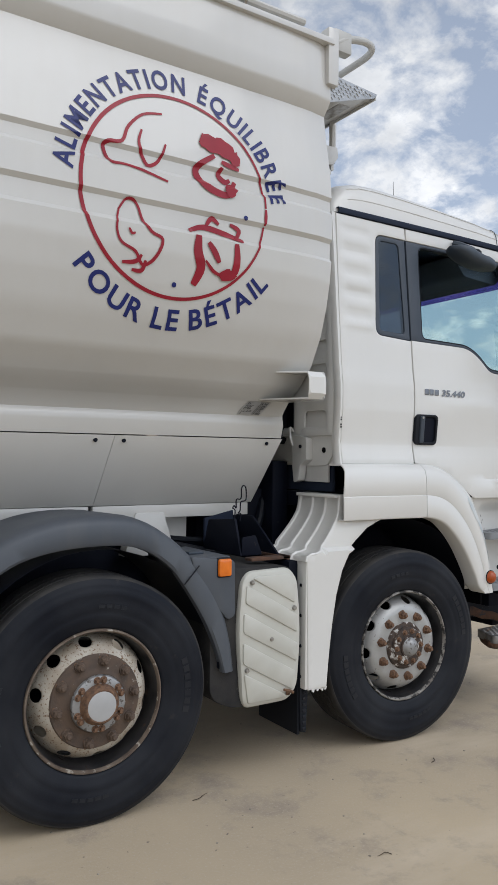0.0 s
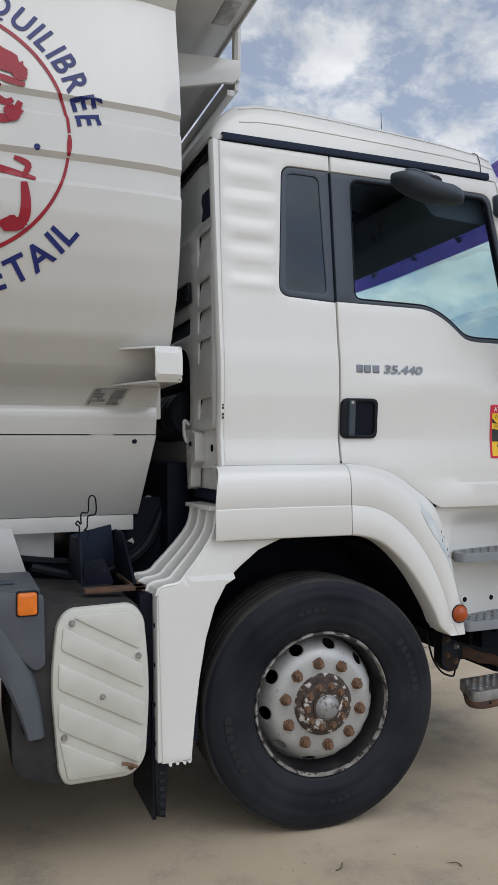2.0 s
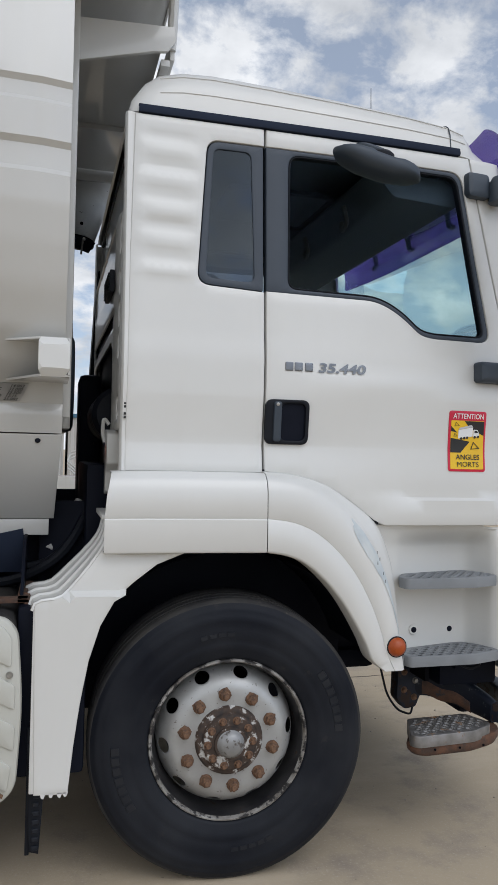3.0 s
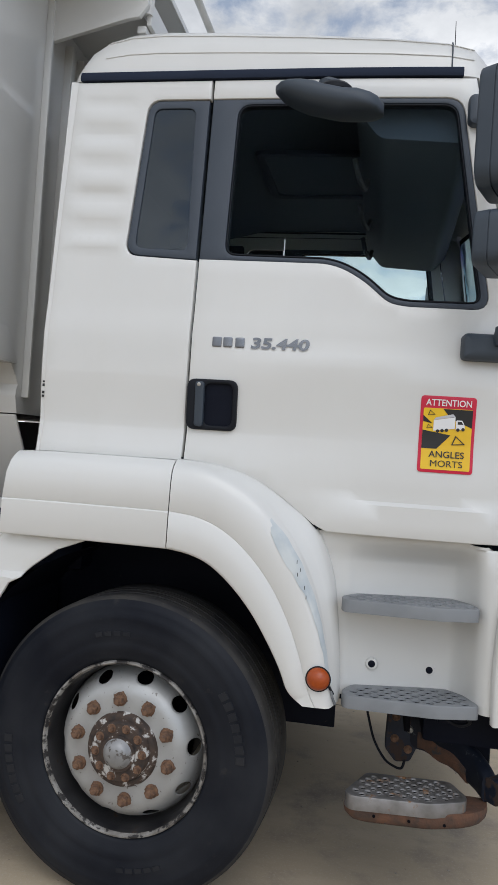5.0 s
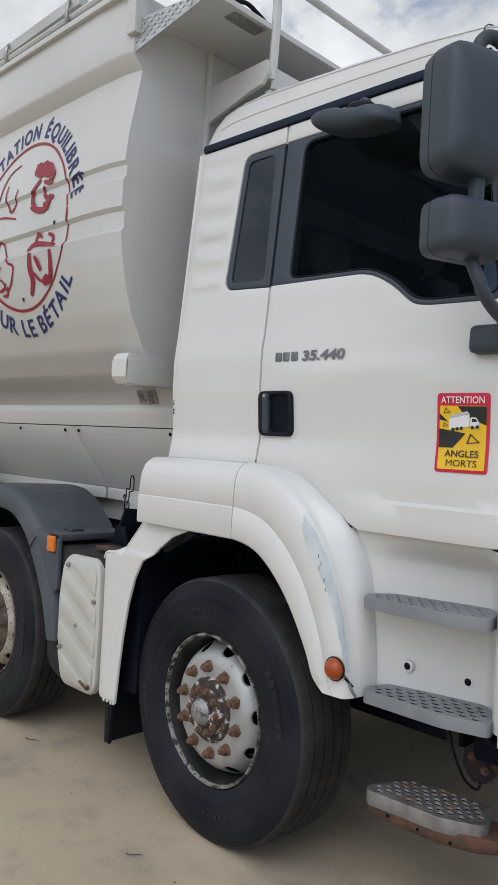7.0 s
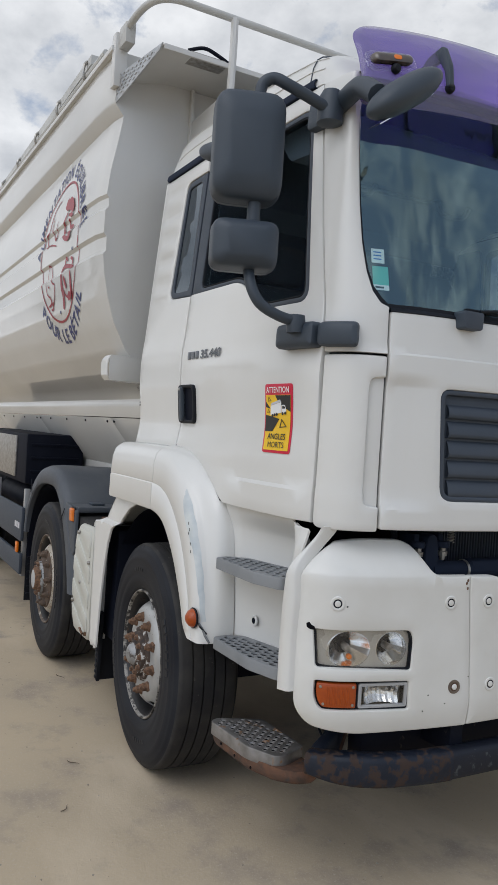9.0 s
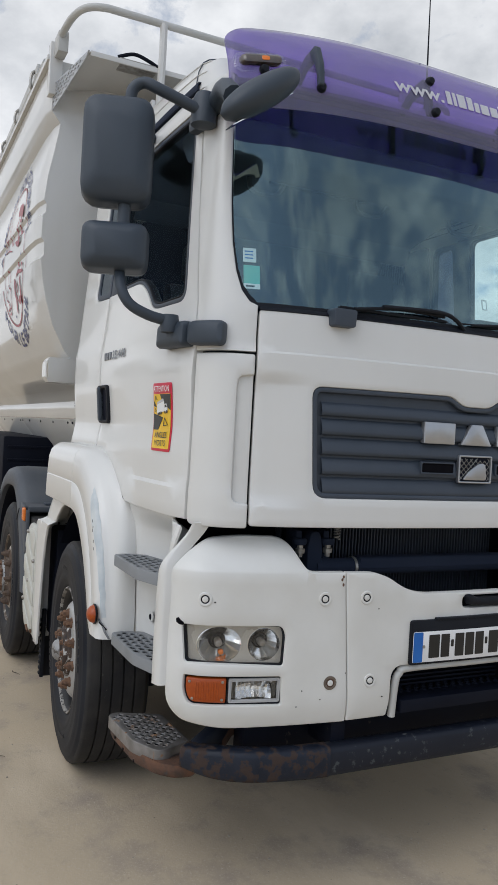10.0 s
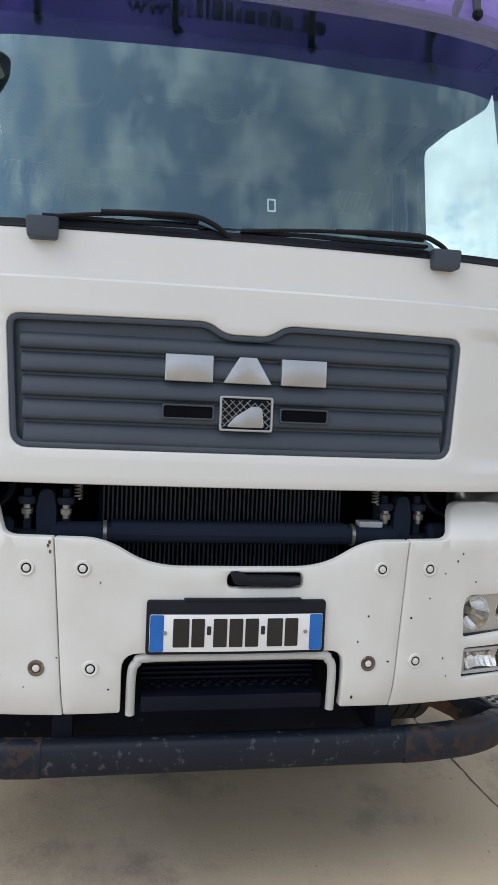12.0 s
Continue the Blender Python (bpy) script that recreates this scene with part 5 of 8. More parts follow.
# ---- the truck: front wings, steps ----
def wing(side):
    y = lambda v: side * v
    O = [(-0.450, 1.497), (-0.38, 1.500), (-0.13, 1.501), (0.118, 1.500)]
    I = [(-0.474, 1.213), (-0.38, 1.213), (-0.13, 1.212), (0.118, 1.210)]
    O2 = [(0.1215, 1.500), (0.24, 1.488), (0.36, 1.440), (0.47, 1.355), (0.56, 1.240), (0.622, 1.11), (0.660, 0.98), (0.684, 0.86), (0.700, 0.748)]
    I2 = [(0.1215, 1.210), (0.20, 1.197), (0.27, 1.168), (0.345, 1.108), (0.415, 1.030), (0.475, 0.94), (0.520, 0.86), (0.552, 0.79), (0.600, 0.750)]

    D2 = [(0.1215, 1.506), (0.26, 1.494), (0.39, 1.456), (0.51, 1.382), (0.605, 1.305), (0.665, 1.17), (0.690, 1.03), (0.706, 0.88), (0.714, 0.748)]

    def skin(O, I, n, D=None):
        o, i2 = curve(O, n), curve(I, n)
        rows = []
        for a, b, dd in zip(o, i2, curve(D or O, n)):
            a, b = Vector(a), Vector(b)
            roll = lambda k, v: (dd[0] + (a[0] - dd[0]) * k, y(v), dd[1] + 0.002 + (a[1] - dd[1]) * k)
            row = [(dd[0], y(1.050), dd[1] + 0.002), roll(0.0, 1.072), roll(0.08, 1.092), roll(0.28, 1.112), roll(0.60, 1.130)]
            for f, yy in ((0.0, 1.146), (0.02, 1.156), (0.06, 1.172), (0.12, 1.186), (0.25, 1.196), (0.56, 1.200), (0.575, 1.197), (0.59, 1.201), (0.97, 1.203), (1.0, 1.198), (1.01, 1.188), (1.01, 1.10)):
                p = a.lerp(b, f)
                row.append((b[0] + (a[0] - b[0]) * (1 - f if D else max(0.0, 1 - 2.6 * f)), y(yy), p[1]))
            rows.append(row)
        return loft(rows, 0.006)

    part("wing_extension", skin(O, I, 3), white, truck, "white plastic wing extension")
    part("wing_seal", tube([(p[0] + 0.002, y(1.090), p[1] + 0.003) for p in curve(D2[:5], 4)], 0.006, 6), black_rubber, truck, "dark seal between wing and door")
    w = part("front_wing", skin(O2, I2, 5, D2), white, truck, "white front wing with scuffed grey edge", sharp=60)
    if side < 0:
        o, i2 = curve(O2, 5), curve(I2, 5)
        rows = []
        for k in range(15, 37):
            a, b = Vector(o[k]), Vector(i2[k])
            f0 = interp(k, [15, 18, 22, 28, 36], [0.07, 0.06, 0.055, 0.04, 0.03]) + 0.005 * math.sin(k * 1.7)
            wv = interp(k, [15, 16, 18, 21, 24, 30, 36], [0.02, 0.12, 0.19, 0.18, 0.13, 0.08, 0.05]) * (1 + 0.05 * math.sin(k * 2.3))
            row = []
            for f in np.linspace(f0, f0 + wv, 9):
                p = a.lerp(b, f)
                yy = interp(f, [0, 0.02, 0.06, 0.12, 0.25, 0.56], [1.146, 1.156, 1.172, 1.186, 1.196, 1.200])
                row.append((p[0], y(yy + 0.002), p[1]))
            rows.append(row)
        part("scuff_mark", loft(rows, 0.0005), scuff, w, "greyish rubbed primer patch")
        for k, (x, z) in enumerate(((0.556, 1.20), (0.568, 1.175), (0.585, 1.12), (0.592, 1.09), (0.560, 1.16))):
            part("scratch", box(x, x + 0.002, y(1.2035) - 0.0008, y(1.2035) + 0.0008, z, z + 0.012, 0), st_black, w)
        part("crack", tube([(0.676, -1.190, 0.828), (0.688, -1.176, 0.806), (0.694, -1.166, 0.780), (0.704, -1.150, 0.752)], 0.005, 6, flat=0.4), crack_grey, w)
        part("crack", tube([(0.684, -1.188, 0.816), (0.692, -1.170, 0.798), (0.697, -1.160, 0.786)], 0.004, 6, flat=0.4), black_rubber, w)
    lamp = part("side_lamp", lathe([(0.0, side * 0.034), (0.018, side * 0.032), (0.031, side * 0.021), (0.037, side * 0.008), (0.037, 0.0)], 24, "y", (0.648, y(1.196), 0.842)), orange_deep, truck, "round amber side indicator")
    part("bezel", lathe([(0.040, 0.0), (0.041, side * 0.006), (0.037, side * 0.008)], 24, "y", (0.648, y(1.196), 0.842)), black_rubber, lamp)
    # lower fairing behind the wheel with its ribbed shoulder
    path = [(-0.712, 1.020), (-0.704, 1.044), (-0.680, 1.056), (-0.640, 1.060), (-0.612, 1.068), (-0.590, 1.084), (-0.552, 1.128), (-0.518, 1.170), (-0.488, 1.212), (-0.472, 1.240), (-0.463, 1.268), (-0.457, 1.302), (-0.452, 1.342)]
    out_y = lambda z: 1.196 - 0.034 * smooth(1.062, 1.078, z) - 0.024 * smooth(1.10, 1.34, z)
    face = path[1:] + [(-0.42, 1.342), (-0.42, 1.205), (-0.17, 1.208), (-0.28, 1.165), (-0.360, 1.105), (-0.388, 1.080), (-0.392, 1.064), (-0.432, 1.042), (-0.478, 0.96), (-0.515, 0.84), (-0.542, 0.69), (-0.560, 0.55), (-0.576, 0.383), (-0.690, 0.388)]
    f = part("wing_fairing", panel(face, lambda x, z, d: Vector((x, y(out_y(z) - d), z)), 0.012, r=0.005, step=0.03, lines=(1.062, 1.078)), white, truck, "white ribbed wing fairing with ragged lower edge")
    ribs = [(0.004, -0.004), (0.0, 0.003), (-0.012, 0.003), (-0.022, -0.004), (-0.105, -0.004), (-0.112, 0.003), (-0.126, 0.003), (-0.135, -0.004), (-0.215, -0.004), (-0.222, 0.003), (-0.236, 0.003), (-0.245, -0.004), (-0.325, -0.004), (-0.332, 0.003), (-0.348, 0.003), (-0.355, -0.03)]
    rows = []
    for i, (x, z) in enumerate(path):
        p0, p1 = path[max(i - 1, 0)], path[min(i + 1, len(path) - 1)]
        t = Vector((p1[0] - p0[0], p1[1] - p0[1])).normalized()
        n2 = Vector((-t[1], t[0]))
        rows.append([(x + n2[0] * o + 0.10 * dy * smooth(1.30, 1.05, z), y(out_y(z) + dy), z + n2[1] * o) for dy, o in ribs])
    part("ribbed_shoulder", loft(rows, 0.006), white, f)
    part("shoulder_top", box(-0.480, -0.40, min(y(0.80), y(1.135)), max(y(0.80), y(1.135)), 1.325, 1.343, 0.004), white, f)
    part("flange", box(-0.706, -0.686, min(y(1.105), y(1.190)), max(y(1.105), y(1.190)), 0.392, 1.03, 0.004), white, f)
    for z in (0.45, 0.60, 0.75, 0.90):
        part("screw", lathe([(0.0, -0.004), (0.008, -0.003), (0.009, 0.0)], 10, "x", (-0.706, y(1.150), z)), black, f)
    if side < 0:
        for k, x in enumerate((-0.668, -0.640, -0.612, -0.592)):
            part("torn_edge", prism([(x, 0.392), (x + 0.018, 0.392), (x + 0.012, 0.374 + 0.004 * (k % 2)), (x + 0.004, 0.378)], "y", -1.196, -1.188, 0), white, f)
    flap = part("mud_flap", panel([(-0.715, 0.55), (-0.705, 0.25), (-0.700, 0.175), (-0.668, 0.165), (-0.645, 0.55)], lambda x, z, d: Vector((x, y(1.15 - d), z)), 0.02, r=0.004), black_rubber, truck, "black rubber mud flap")
    for k in range(11):
        z = 0.18 + 0.030 * k
        x = interp(z, [0.13, 0.22, 0.55], [-0.684, -0.684, -0.680])
        part("rib", box(x - 0.010, x + 0.014, min(y(1.148), y(1.156)), max(y(1.148), y(1.156)), z, z + 0.017, 0.003, 1), rubber, flap)
    part("flap_sheet", box(-0.715, -0.700, min(y(0.80), y(1.14)), max(y(0.80), y(1.14)), 0.16, 0.60, 0.003), black_rubber, flap)


def bar_ring(c, d, w, h, n=16):
    side_v = Vector((d[1], -d[0], 0)).normalized()
    return [c + side_v * (w / 2 * math.copysign(abs(math.cos(a)) ** 0.5, math.cos(a))) + Vector((0, 0, h / 2 * math.copysign(abs(math.sin(a)) ** 0.5, math.sin(a)))) for a in np.linspace(0, 2 * math.pi, n, endpoint=False)]


def tread(pts, z, th, mat, name, parent, label, side, hr=0.0105, pitch=0.042):
    y = lambda v: side * v
    pts = [(p[0], y(p[1])) for p in pts]
    holes = []
    xs, ys = [p[0] for p in pts], [p[1] for p in pts]
    pc = pts if area2(pts) > 0 else pts[::-1]
    safe = inset(pc, 0.020)
    j = 0
    v = min(ys) + 0.024
    while v < max(ys):
        u = min(xs) + 0.02 + (pitch / 2 if j % 2 else 0)
        while u < max(xs):
            if inside((u, v), safe):
                holes.append(ellipse(u, v, hr * 1.35, hr * 0.9, 8))
            u += pitch
        v += pitch * 0.62
        j += 1
    st = part(name, panel(round_poly(pc, 0.02), lambda a, b, d: Vector((a, b, z - d)), th, holes, 0.004, 0.08), mat, parent, label)
    part("hole_shadow", panel(inset(pc, 0.012), lambda a, b, d: Vector((a, b, z - 0.0045 - d)), 0.003, r=0.0, step=0.2), hole_dark, st)
    lips = bmesh.new()
    for h in holes:
        c = (sum(p[0] for p in h) / 8, sum(p[1] for p in h) / 8)
        join(lips, lathe([(hr * 1.20, 0.0), (hr * 1.24, 0.0012), (hr * 1.34, 0.0012), (hr * 1.46, 0.0)], 8, "z", (c[0], c[1], z - 0.0005)))
    tagged(part("grip_pattern", lips, mat, st), kind="stuff")
    return st


def entrance(side):
    y = lambda v: side * v
    rows = []
    plan = curve([(0.600, 1.052), (0.660, 1.050), (0.715, 1.042), (0.760, 1.022), (0.90, 0.982), (1.04, 0.958), (1.085, 0.965), (1.120, 1.01), (1.145, 1.065), (1.175, 1.095), (1.205, 1.098)], 4)
    for z in (0.755, 0.76, 0.80, 0.90, 1.00, 1.07, 1.10, 1.16, 1.20, 1.215, 1.23, 1.245, 1.26, 1.272, 1.284, 1.300):
        top = smooth(1.20, 1.29, z)
        rows.append([(p[0] + 0.045 * smooth(1.13, 1.2, p[0]) * smooth(1.08, 1.24, z), y(p[1] + (1.075 - p[1]) * top * 0.75 if p[1] < 1.075 else p[1] - 0.02 * top), min(z, 1.300 - 0.020 * smooth(1.09, 1.13, p[0]))) for p in plan])
    well = part("step_well", loft(rows, 0.008), white, truck, "white moulded step well", sharp=85)
    left = curve([(1.196, 0.735), (1.193, 0.871), (1.197, 1.00), (1.203, 1.08), (1.215, 1.15), (1.234, 1.21), (1.256, 1.255), (1.272, 1.286)], 5)
    edge_rows = []
    for k, (x, z) in enumerate(left):
        w, yy = 0.066 - 0.042 * smooth(1.02, 1.26, z), 1.136 - 0.085 * smooth(1.12, 1.29, z)
        edge_rows.append([(x - 0.004, y(yy - 0.030), z), (x, y(yy - 0.006), z), (x + 0.008, y(yy), z), (x + w - 0.010, y(yy - 0.004), z + 0.006), (x + w, y(yy - 0.014), z + 0.008), (x + w + 0.002, y(yy - 0.06), z + 0.008)])
    part("front_edge", loft(edge_rows, 0.004), white, well, sharp=60)
    for x, yy, z in ((0.812, 1.012, 0.860), (1.006, 0.957, 0.846)):
        part("screw", lathe([(0.0, side * 0.010), (0.008, side * 0.010), (0.012, side * 0.007), (0.013, 0.0)], 16, "y", (x, y(yy), z)), black, well)
        part("washer", lathe([(0.012, side * 0.006), (0.019, side * 0.005), (0.021, 0.0)], 18, "y", (x, y(yy), z)), white, well)
    for z, x0, x1 in ((1.094, 0.700, 1.145), (0.786, 0.718, 1.160)):
        tread([(x0, 1.095), (x0 + 0.012, 1.152), (1.02, 1.150), (x1, 1.108), (x1 - 0.02, 1.02), (1.06, 0.945), (0.75, 1.02)], z, 0.042, step_grey, "step", truck, "grey perforated entry step", side, 0.0125, 0.044)
    # hanging lower step on its rusty tray, the swept arm and the black hanger box
    low = tread([(0.750, 1.125), (0.772, 1.158), (1.03, 1.138), (1.140, 1.085), (1.146, 1.045), (1.10, 0.94), (0.82, 0.955)], 0.472, 0.046, alu_dull, "low_step", truck, "worn metal lower step with rust", side, 0.0095, 0.038)
    rim = [(0.745, 1.100), (0.768, 1.150), (1.03, 1.134), (1.160, 1.085), (1.215, 1.03), (1.225, 0.95), (0.84, 0.95)]
    mid = (sum(p[0] for p in rim) / 7, sum(p[1] for p in rim) / 7)
    rows = [[(mid[0] + (p[0] - mid[0]) * k, y(mid[1] + (p[1] - mid[1]) * k), z) for p in round_poly(rim, 0.03, 4)] for z, k in ((0.436, 0.985), (0.420, 1.0), (0.404, 0.985), (0.390, 0.93), (0.383, 0.82))]
    tray = part("rust_tray", loft(rows, closed=True), rust, low, "rust-eaten tray under the step")
    for x in (0.85, 0.96, 1.07):
        # hole drawn as a near-black disc, its shade put into the colour
        part("drain_hole", lathe([(0.0, side * 0.003), (0.005, side * 0.003), (0.005, 0.0)], 10, "y", (x, y(1.146 - 0.09 * max(0, x - 1.0)), 0.412)), hole_dark, tray)
    line = curve([(0.93, 0.690), (1.03, 0.735), (1.12, 0.810), (1.19, 0.890), (1.225, 0.975)], 5)
    zs, hs = [0.560, 0.565, 0.540, 0.505, 0.478], [0.150, 0.150, 0.135, 0.115, 0.085]
    rows, flank = [], []
    for i, p in enumerate(line):
        q = line[min(i + 1, len(line) - 1)], line[max(i - 1, 0)]
        d, f = Vector((q[0][0] - q[1][0], side * (q[0][1] - q[1][1]), 0)), 4 * i / (len(line) - 1)
        z, h = interp(f, range(5), zs), interp(f, range(5), hs)
        rows.append(bar_ring(Vector((p[0], y(p[1]), z)), d, 0.055, h))
        flank.append(bar_ring(Vector((p[0], y(p[1]), z - h * (0.24 + 0.04 * math.sin(i)))), d, 0.060, h * 0.5))
    part("arm", loft(rows, closed=True), bar_paint, low, "swept navy arm")
    part("rust_flank", loft(flank[4:15], closed=True), rust, low, "rusted flank of the arm")
    hang = part("hanger", prism(round_poly([(0.885, 0.640), (0.985, 0.645), (1.00, 0.50), (0.975, 0.440), (0.92, 0.432), (0.880, 0.480)], 0.012), "y", min(y(0.66), y(0.735)), max(y(0.66), y(0.735)), 0.008), bar_rusty, low, "navy hanger box spotted with rust")
    for x, z in ((0.970, 0.560), (0.915, 0.600), (0.915, 0.520), (0.965, 0.485)):
        part("bolt", lathe([(0.0, side * 0.012), (0.009, side * 0.011), (0.012, side * 0.004), (0.016, 0.0)], 10, "y", (x, y(0.735), z)), steel if x > 0.968 else rust_nut, hang)
    part("cable", tube([(0.80, y(0.72), 0.640), (0.815, y(0.72), 0.580), (0.84, y(0.72), 0.500), (0.88, y(0.73), 0.440), (0.915, y(0.74), 0.420), (0.945, y(0.74), 0.415), (0.955, y(0.74), 0.445)], 0.005, 6), black_rubber, truck, "thin drooping black cable")
    part("valve", box(1.045, 1.085, min(y(0.90), y(0.95)), max(y(0.90), y(0.95)), 0.665, 0.745, 0.008), black, truck)
    part("hose_loop", tube([(1.02, y(0.93), 0.735), (1.08, y(0.96), 0.735), (1.13, y(0.97), 0.722), (1.148, y(0.97), 0.69), (1.115, y(0.96), 0.672), (1.07, y(0.95), 0.690), (1.045, y(0.94), 0.735)], 0.008, 6), black_rubber, truck, "looped black air hose")


for side in (-1, 1):
    wing(side)
    entrance(side)

# ---- the truck: bumper, lamps, plate ----
bump = Plan([(1.478, 0), (1.472, 0.25), (1.462, 0.45), (1.440, 0.64), (1.413, 0.80), (1.382, 0.94), (1.350, 1.030), (1.300, 1.085), (1.235, 1.115), (1.15, 1.125)],
            lambda z: 0.0, lambda z: 0.0)
by = bump.sy


def bump_map(s, z, d):
    # the top edge rolls back, the lower edge tucks in
    roll = 0.095 * min(max((z - 1.140) / 0.105, 0), 1) ** 1.1 - 0.003 * smooth(1.10, 1.136, z) + 0.02 * smooth(0.70, 0.61, z)
    return bump(s, z, d + roll)


centre = [(-0.500, 0.617), (-0.335, 0.622), (-0.335, 0.805), (0.335, 0.805), (0.335, 0.622), (0.500, 0.617), (0.537, 1.142), (0.43, 1.142), (0.37, 1.125), (0.29, 1.078), (0.21, 1.060),
          (-0.21, 1.060), (-0.29, 1.078), (-0.37, 1.125), (-0.43, 1.142), (-0.537, 1.142)]
centre = round_poly(centre, [0.006, 0.01, 0.05, 0.05, 0.01, 0.006, 0.006, 0.03, 0.04, 0.04, 0.04, 0.04, 0.04, 0.04, 0.03, 0.006])
slot = rrect(-0.035, 0.195, 1.000, 1.046, 0.02)
bumper = part("bumper", panel(centre, bump_map, 0.03, [slot], 0.006, 0.05), white_old, truck, "white steel bumper with chips and rust specks")
# near-black sheet standing in for the shade inside the slot
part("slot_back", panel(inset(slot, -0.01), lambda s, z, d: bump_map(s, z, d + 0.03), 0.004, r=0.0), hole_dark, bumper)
part("pull_handle", panel(round_poly([(-0.030, 1.050), (-0.014, 1.014), (0.060, 1.008), (0.150, 1.004), (0.184, 1.012), (0.186, 1.034), (0.110, 1.040), (0.022, 1.040), (-0.004, 1.052)], 0.008), lambda s, z, d: bump_map(s, z, d - 0.018), 0.03, r=0.010, step=0.03), black_rubber, bumper, "black pull handle")


def corner(side):
    S2 = lambda s, z, d: bump_map(side * s, z, d)
    e = by(1.115)
    a = by(0.5015), by(0.5385), by(0.70), by(0.735)
    line = [(a[0], 0.615), (by(0.94), 0.612), (by(1.085), 0.640), (e - 0.024, 0.70), (e - 0.018, 1.10), (e - 0.05, 1.19), (by(1.06), 1.235), (by(0.90), 1.252), (a[3], 1.250), (a[2] - 0.02, 1.152), (by(0.655), 1.143), (a[1], 1.143)]
    line = round_poly(line, [0.006, 0.05, 0.05, 0.04, 0.05, 0.05, 0.05, 0.05, 0.05, 0.02, 0.02, 0.006])
    lo, hi = by(0.748), by(1.068)
    head = round_poly([(lo, 0.826), (hi, 0.838), (hi + 0.015, 0.962), (lo + 0.01, 0.960), (lo - 0.004, 0.93)], [0.012, 0.012, 0.012, 0.02, 0.02])
    mid = lo + 0.55 * (hi - lo)
    low = round_poly([(lo, 0.694), (hi - 0.02, 0.700), (hi, 0.74), (hi, 0.795), (lo + 0.005, 0.790)], [0.01, 0.03, 0.02, 0.01, 0.01])
    c = part("bumper_corner", panel(line, S2, 0.03, [head, low], 0.006, 0.04, (1.100, 1.136, 1.146)), white_old, truck, "white corner bumper section with chips")
    # headlamp
    lamp = part("headlamp", panel(inset(head if area2(head) > 0 else head[::-1], -0.004), lambda s, z, d: S2(s, z, d + 0.030), 0.003, [ellipse(lo + f * (hi - lo), 0.893, q * (1.25 if f > 0.5 else 1.0), q, 32) for f, q in ((0.19, 0.056), (0.65, 0.060))], 0.0, 0.04), lamp_beige, truck, "twin headlamp behind clear glass")
    hp = head if area2(head) > 0 else head[::-1]
    n = len(hp)
    part("bezel", loft([[S2(p[0], p[1], 0.010) for p in hp + hp[:1]], [S2(p[0], p[1], 0.088) for p in hp + hp[:1]]], 0.003), black_rubber, lamp)
    part("pane", panel(inset(hp, 0.002), lambda s, z, d: S2(s, z, d + 0.018), 0.003, r=0.0), lens_glass, lamp)
    for f, rr in ((0.19, 0.057), (0.65, 0.061)):
        s0 = lo + f * (hi - lo)
        p, q = S2(s0, 0.893, 0.046), S2(s0, 0.893, 0.0)
        turn = (q - p).to_track_quat("Z", "Y").to_matrix().to_4x4()
        M = Matrix.Translation(p) @ turn
        wide = Vector((1.25, 1.0)) if f > 0.5 else Vector((1.0, 1.0))
        rows = []
        for r0, z0 in ((0.014, -0.048), (0.024, -0.042), (0.034, -0.032), (0.044, -0.018), (0.053, -0.002), (rr, 0.0155)):
            # stepped facets fan out across the bowl
            rows.append([M @ Vector((wide[0] * r0 * math.cos(a), wide[1] * r0 * math.sin(a), z0 + 0.003 * ((k // 3 * 7) % 5 > 2) * (r0 > 0.03) * (r0 < rr))) for k, a in enumerate(np.linspace(0, 2 * math.pi, 33))])
        bowl = part("reflector_bowl", loft(rows, 0.002), reflector, lamp, sharp=14)
        part("bulb_shield", warp(lathe([(0.0, 0.006), (0.010, 0.004), (0.013, -0.004), (0.013, -0.02), (0.011, -0.045)], 18, "z"), lambda v: M @ v), steel, bowl)
        part("bulb_collar", warp(lathe([(0.013, -0.036), (0.022, -0.036), (0.024, -0.044), (0.014, -0.048)], 18, "z"), lambda v: M @ v), black_rubber, bowl)
        if f > 0.5:
            part("amber_bulb", warp(lathe([(0.0, 0.0), (0.009, -0.004), (0.010, -0.014), (0.0, -0.02)], 12, "z"), lambda v: M @ (v + Vector((0.010, -0.030, 0.004)))), orange, bowl)
    # indicator and fog lamp
    lp = low if area2(low) > 0 else low[::-1]
    ind = round_poly([(mid + 0.004, 0.702), (hi - 0.024, 0.706), (hi - 0.006, 0.742), (hi - 0.006, 0.788), (mid + 0.004, 0.786)], [0.008, 0.03, 0.02, 0.01, 0.008])
    il = part("indicator", panel(ind, lambda s, z, d: S2(s, z, d + 0.006), 0.03, r=0.008, step=0.03), orange_deep, truck, "orange front indicator lens")
    for u, v in ((mid + 0.018, 0.715), (mid + 0.018, 0.774), (hi - 0.034, 0.718), (hi - 0.022, 0.774)):
        part("screw", panel(ellipse(u, v, 0.005, 0.005, 10), lambda s, z, d: S2(s, z, d + 0.004), 0.01, r=0.001), steel, il)
    for k in range(11):
        u = mid + 0.030 + 0.0085 * k
        if u < hi - 0.04:
            part("lens_rib", panel(rrect(u, u + 0.004, 0.716, 0.774, 0.0015, 2), lambda s, z, d: S2(s, z, d + 0.0045), 0.006, r=0.0015, step=0.05), orange_deep, il)
    fog = rrect(lo + 0.004, mid - 0.004, 0.702, 0.784, 0.008)
    fl = part("fog_lamp", panel(fog, lambda s, z, d: S2(s, z, d + 0.060), 0.004, r=0.0), lamp_beige, truck, "rectangular fog lamp")
